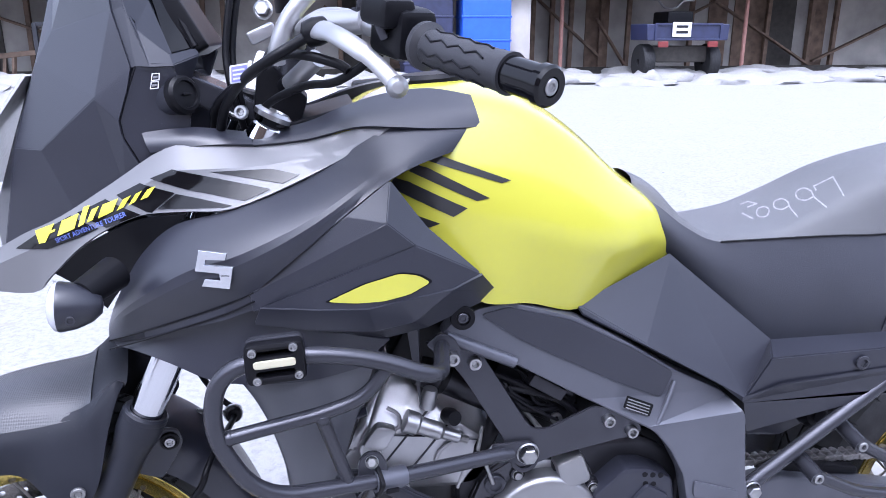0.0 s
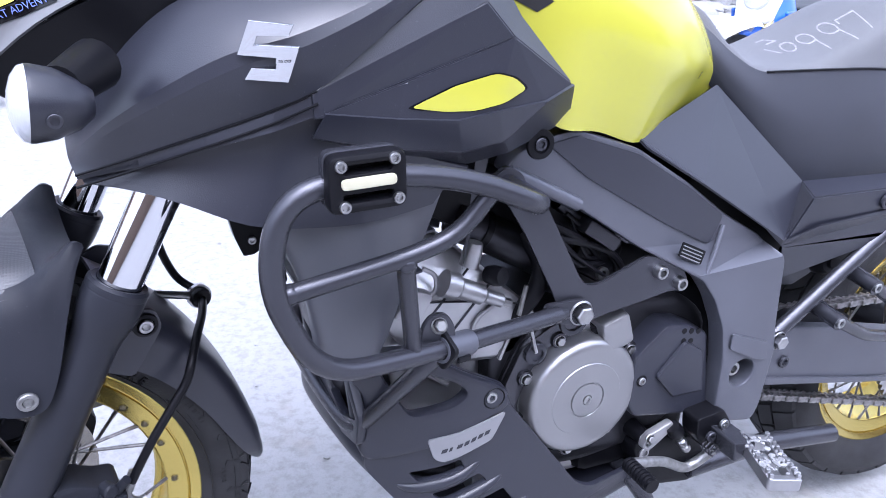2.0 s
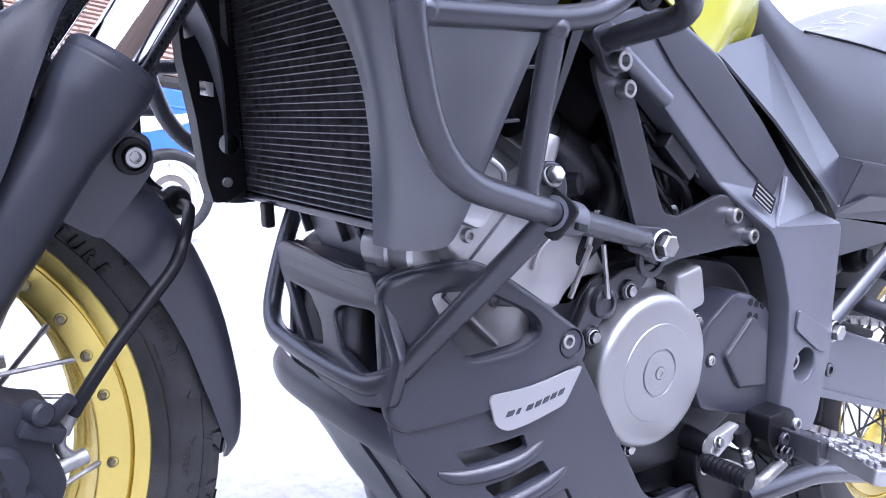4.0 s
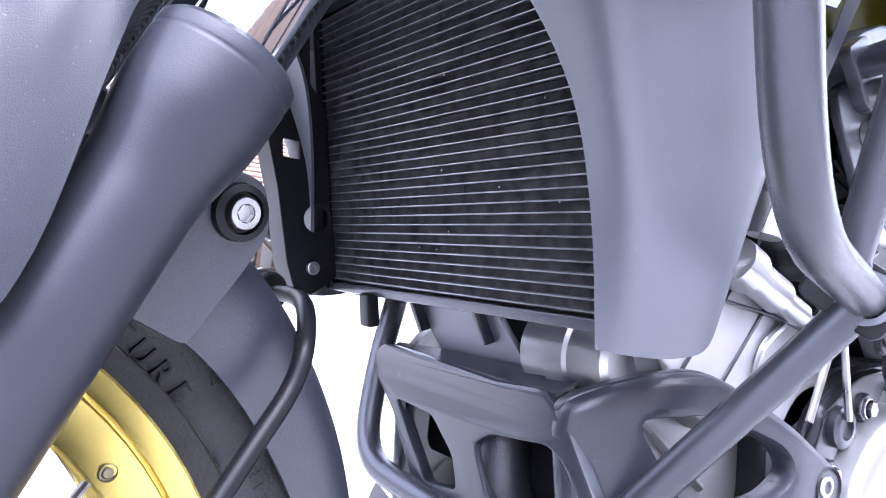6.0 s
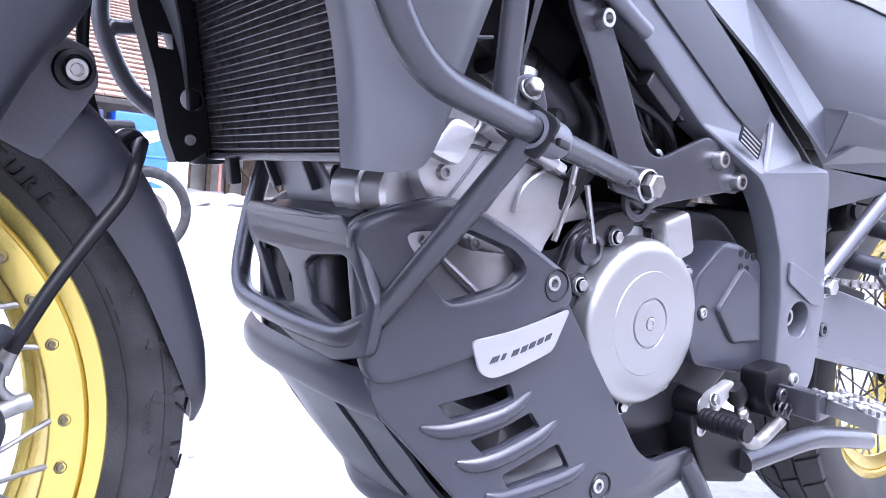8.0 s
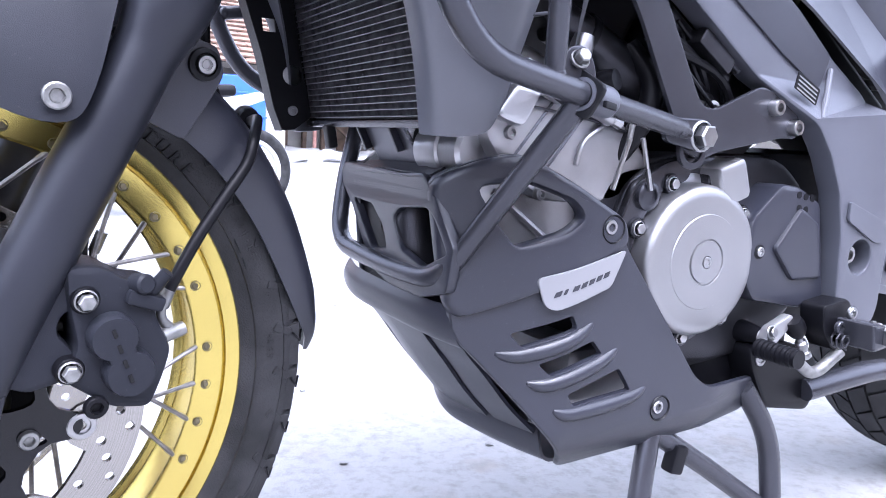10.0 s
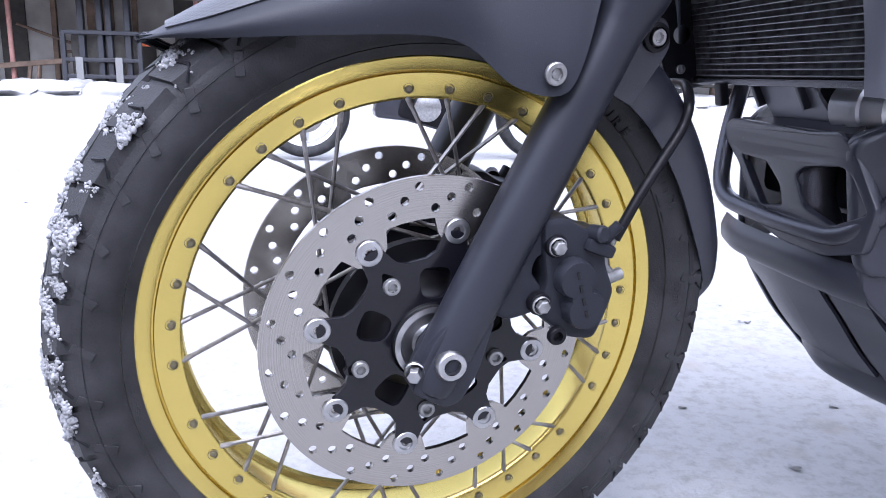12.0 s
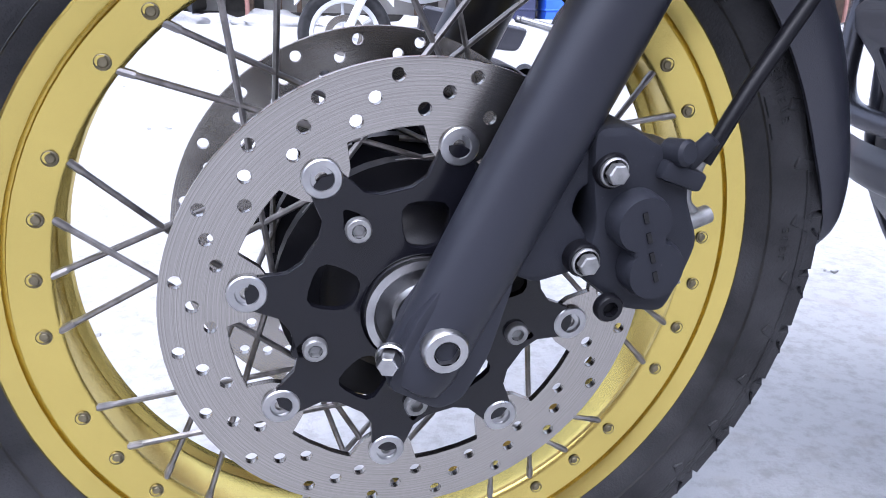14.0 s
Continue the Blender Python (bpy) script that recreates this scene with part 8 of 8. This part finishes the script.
def small_bike(label, r, wheelbase, material, height):
    """A light motorcycle along local x, front wheel at the origin; returned as a thing."""
    t_ = thing("parked_motorcycle", label, "motorcycle", "motorcycles parked in the yard")
    for x in (0.0, wheelbase):
        mw = Matrix.Translation((x, 0, r)) @ YZ
        w = part("wheel", lathe(bmesh.new(), [(0.012, -0.05), (0.05, -0.05), (0.05, 0.05), (0.012, 0.05)], mw, 20, closed=True), M_PALE, t_)
        part("tyre", tyre_body(r, r * 0.74, 0.10, mw), M_TYRE, w)
        part("rim", lathe(bmesh.new(), [(r * 0.76, -0.035), (r * 0.66, -0.03), (r * 0.64, 0), (r * 0.66, 0.03), (r * 0.76, 0.035)], mw, 40, closed=True), M_PALE, w)
        for k in range(6):
            a = math.tau * k / 6 + 0.3
            part("spoke", tube(bmesh.new(), [mw @ Vector((0.04 * math.cos(a), 0.04 * math.sin(a), 0)), mw @ Vector((r * 0.67 * math.cos(a + 0.15), r * 0.67 * math.sin(a + 0.15), 0))], 0.013, 6, 0.5), M_PALE, w)
        part("disc", flat(ring(r * 0.42, 30), [ring(r * 0.28, 24)], 0.006, 0.001, mw @ Matrix.Translation((0, 0, -0.06))), M_DISC, w)
    for y in (-0.09, 0.09):
        part("fork_leg", tube(bmesh.new(), [(0.0, y, r), (0.28, y, r + 0.56)], 0.026, 12), M_GOLDFORK if material is M_BODYBLUE else M_BODYWHITE, t_)
        part("swingarm", tube(bmesh.new(), [(wheelbase, y, r), (wheelbase - 0.5, y * 0.8, r + 0.12)], 0.022, 10), M_STEEL, t_)
    part("engine", box(bmesh.new(), (0.36, 0.26, 0.34), pose(wheelbase * 0.5, 0, r + 0.10, 0, 15), 0.05), M_DARK, t_)
    part("engine_cover", lathe(bmesh.new(), [(0, 0), (0.095, 0), (0.09, 0.03), (0.05, 0.04), (0, 0.04)], axis((wheelbase * 0.5, -0.13, r + 0.05), (0, -1, 0)), 24), M_STEEL, t_)
    part("belly_pan", flat(rounded([(wheelbase * 0.28, r - 0.02), (wheelbase * 0.68, r - 0.08), (wheelbase * 0.72, r + 0.06), (wheelbase * 0.3, r + 0.2)], 0.04), [], 0.22, 0.02, side(0)), M_BAR, t_)
    part("tank", sheet([[(0.32, -0.04, height), (0.5, -0.1, height + 0.08), (0.75, -0.06, height - 0.02)], [(0.30, -0.12, height - 0.18), (0.5, -0.16, height - 0.16), (0.8, -0.09, height - 0.16)], [(0.32, -0.03, height - 0.3), (0.5, -0.05, height - 0.32), (0.8, -0.03, height - 0.24)]], 4, 5, 0.004), material, t_)
    part("tank_side", mirrored(sheet([[(0.32, -0.04, height), (0.5, -0.1, height + 0.08), (0.75, -0.06, height - 0.02)], [(0.30, -0.12, height - 0.18), (0.5, -0.16, height - 0.16), (0.8, -0.09, height - 0.16)], [(0.32, -0.03, height - 0.3), (0.5, -0.05, height - 0.32), (0.8, -0.03, height - 0.24)]], 4, 5, 0.004)), material, t_)
    part("saddle", box(bmesh.new(), (0.62, 0.22, 0.08), pose(wheelbase * 0.74, 0, height - 0.02, 0, -5), 0.03), M_DARK, t_)
    part("tail", sheet([[(wheelbase * 0.62, -0.11, height - 0.1), (wheelbase * 0.9, -0.1, height - 0.04), (wheelbase * 1.15, -0.04, height + 0.06)], [(wheelbase * 0.62, -0.10, height - 0.2), (wheelbase * 0.9, -0.09, height - 0.13), (wheelbase * 1.15, -0.03, height + 0.02)], [(wheelbase * 0.62, 0.10, height - 0.2), (wheelbase * 0.9, 0.09, height - 0.13), (wheelbase * 1.15, 0.03, height + 0.02)]], 4, 5, 0.004), M_BODYWHITE, t_)
    rows = []
    if material is M_BODYBLUE:
        for x, z, w in ((-0.30, r + 0.36, 0.045), (-0.18, r + 0.40, 0.085), (0.0, r + 0.42, 0.10), (0.18, r + 0.40, 0.085), (0.34, r + 0.36, 0.06)):
            rows.append([(x, -w, z - 0.045), (x, -w * 0.6, z - 0.005), (x, 0, z + 0.012), (x, w * 0.6, z - 0.005), (x, w, z - 0.045)])
    for deg in () if rows else (150, 120, 90, 60, 30):
        a = radians(deg)
        rows.append([((r + 0.05) * math.cos(a), y, r + (r + 0.05) * math.sin(a) + 0.05 * (abs(y) < 0.05)) for y in (-0.075, -0.04, 0.04, 0.075)])
    part("mudguard", sheet(rows, 4, 4, 0.004), M_BODYWHITE, t_)
    part("handlebar", tube(bmesh.new(), smooth_path([(0.46, -0.4, height + 0.2), (0.38, -0.2, height + 0.22), (0.34, -0.06, height + 0.12), (0.34, 0.06, height + 0.12), (0.38, 0.2, height + 0.22), (0.46, 0.4, height + 0.2)], 4), 0.013, 10), M_BAR, t_)
    part("headlight_mask", flat(rounded([(-0.11, -0.16), (0.11, -0.16), (0.15, 0.08), (0.0, 0.17), (-0.15, 0.08)], 0.04), [], 0.08, 0.02, pose(0.22, 0, height + 0.05, 70, 0, -90)), M_BODYWHITE, t_)
    part("headlight", lathe(bmesh.new(), [(0, 0), (0.085, 0), (0.08, 0.02), (0.05, 0.035), (0, 0.04)], axis((0.17, 0, height + 0.06), (-1, 0, 0.3)), 24), M_CLEAR, t_)
    for s_ in (-1, 1):
        part("side_shroud", flat(rounded([(0.24, height - 0.02), (0.62, height - 0.02), (0.52, height - 0.26), (0.34, height - 0.22)], 0.03), [], 0.02, 0.005, side(s_ * 0.17)), material, t_)
    return t_


a = small_bike("black and white light motorcycle parked on the snow behind", 0.30, 1.6, M_BODYWHITE, 0.82)
a.matrix_basis = pose(-0.17, 4.38, 0.0, 0, 0, 1)
b = small_bike("blue and white off-road motorcycle with gold fork parked on the snow", 0.32, 1.40, M_BODYBLUE, 0.80)
b.matrix_basis = pose(3.82, 2.72, 0.0, 0, 0, 24)
# snow heaps along the shed
rng = random.Random(3)
bm = bmesh.new()
for k in range(150):
    x, y = rng.uniform(-20, 25), rng.uniform(15.3, 18.6)
    sx, sz = rng.uniform(0.4, 1.2), rng.uniform(0.10, 0.30)
    res = bmesh.ops.create_icosphere(bm, subdivisions=3, radius=1.0, matrix=Matrix.Translation((x, y, -0.02)))
    for v in res["verts"]:
        d = v.co - Vector((x, y, -0.02))
        d *= 1 + 0.45 * noise.noise(d * 1.7 + Vector((k, 0, 0))) + 0.16 * noise.noise(d * 5 + Vector((0, k, 0)))
        v.co = Vector((x, y, -0.02)) + Vector((d.x * sx, d.y * sx * 0.7, d.z * sz))
tagged(obj("snow_heap_row", bm, M_SNOW, 100), "low ridge of shovelled white snow along the shed", "snow heap", kind="stuff")
bm = bmesh.new()
for k in range(420):
    x, y = rng.uniform(-2.5, 4.5), rng.uniform(-0.6, 6.0)
    s_ = rng.uniform(0.003, 0.009)
    res = bmesh.ops.create_icosphere(bm, subdivisions=1, radius=s_, matrix=Matrix.Translation((x, y, noise.noise((x * 0.8, y * 0.8, 0)) * 0.03 + noise.noise((x * 3, y * 3, 4)) * 0.012 - 0.012)) @ Matrix.Diagonal((1.2, 1, 0.5, 1)))
    for v in res["verts"]:
        v.co += Vector((rng.uniform(-1, 1), rng.uniform(-1, 1), rng.uniform(-1, 1))) * s_ * 0.25
tagged(obj("snow_crumb_scatter", bm, M_SNOW), "small crumbs of trodden snow on the ground", "snow", kind="stuff")
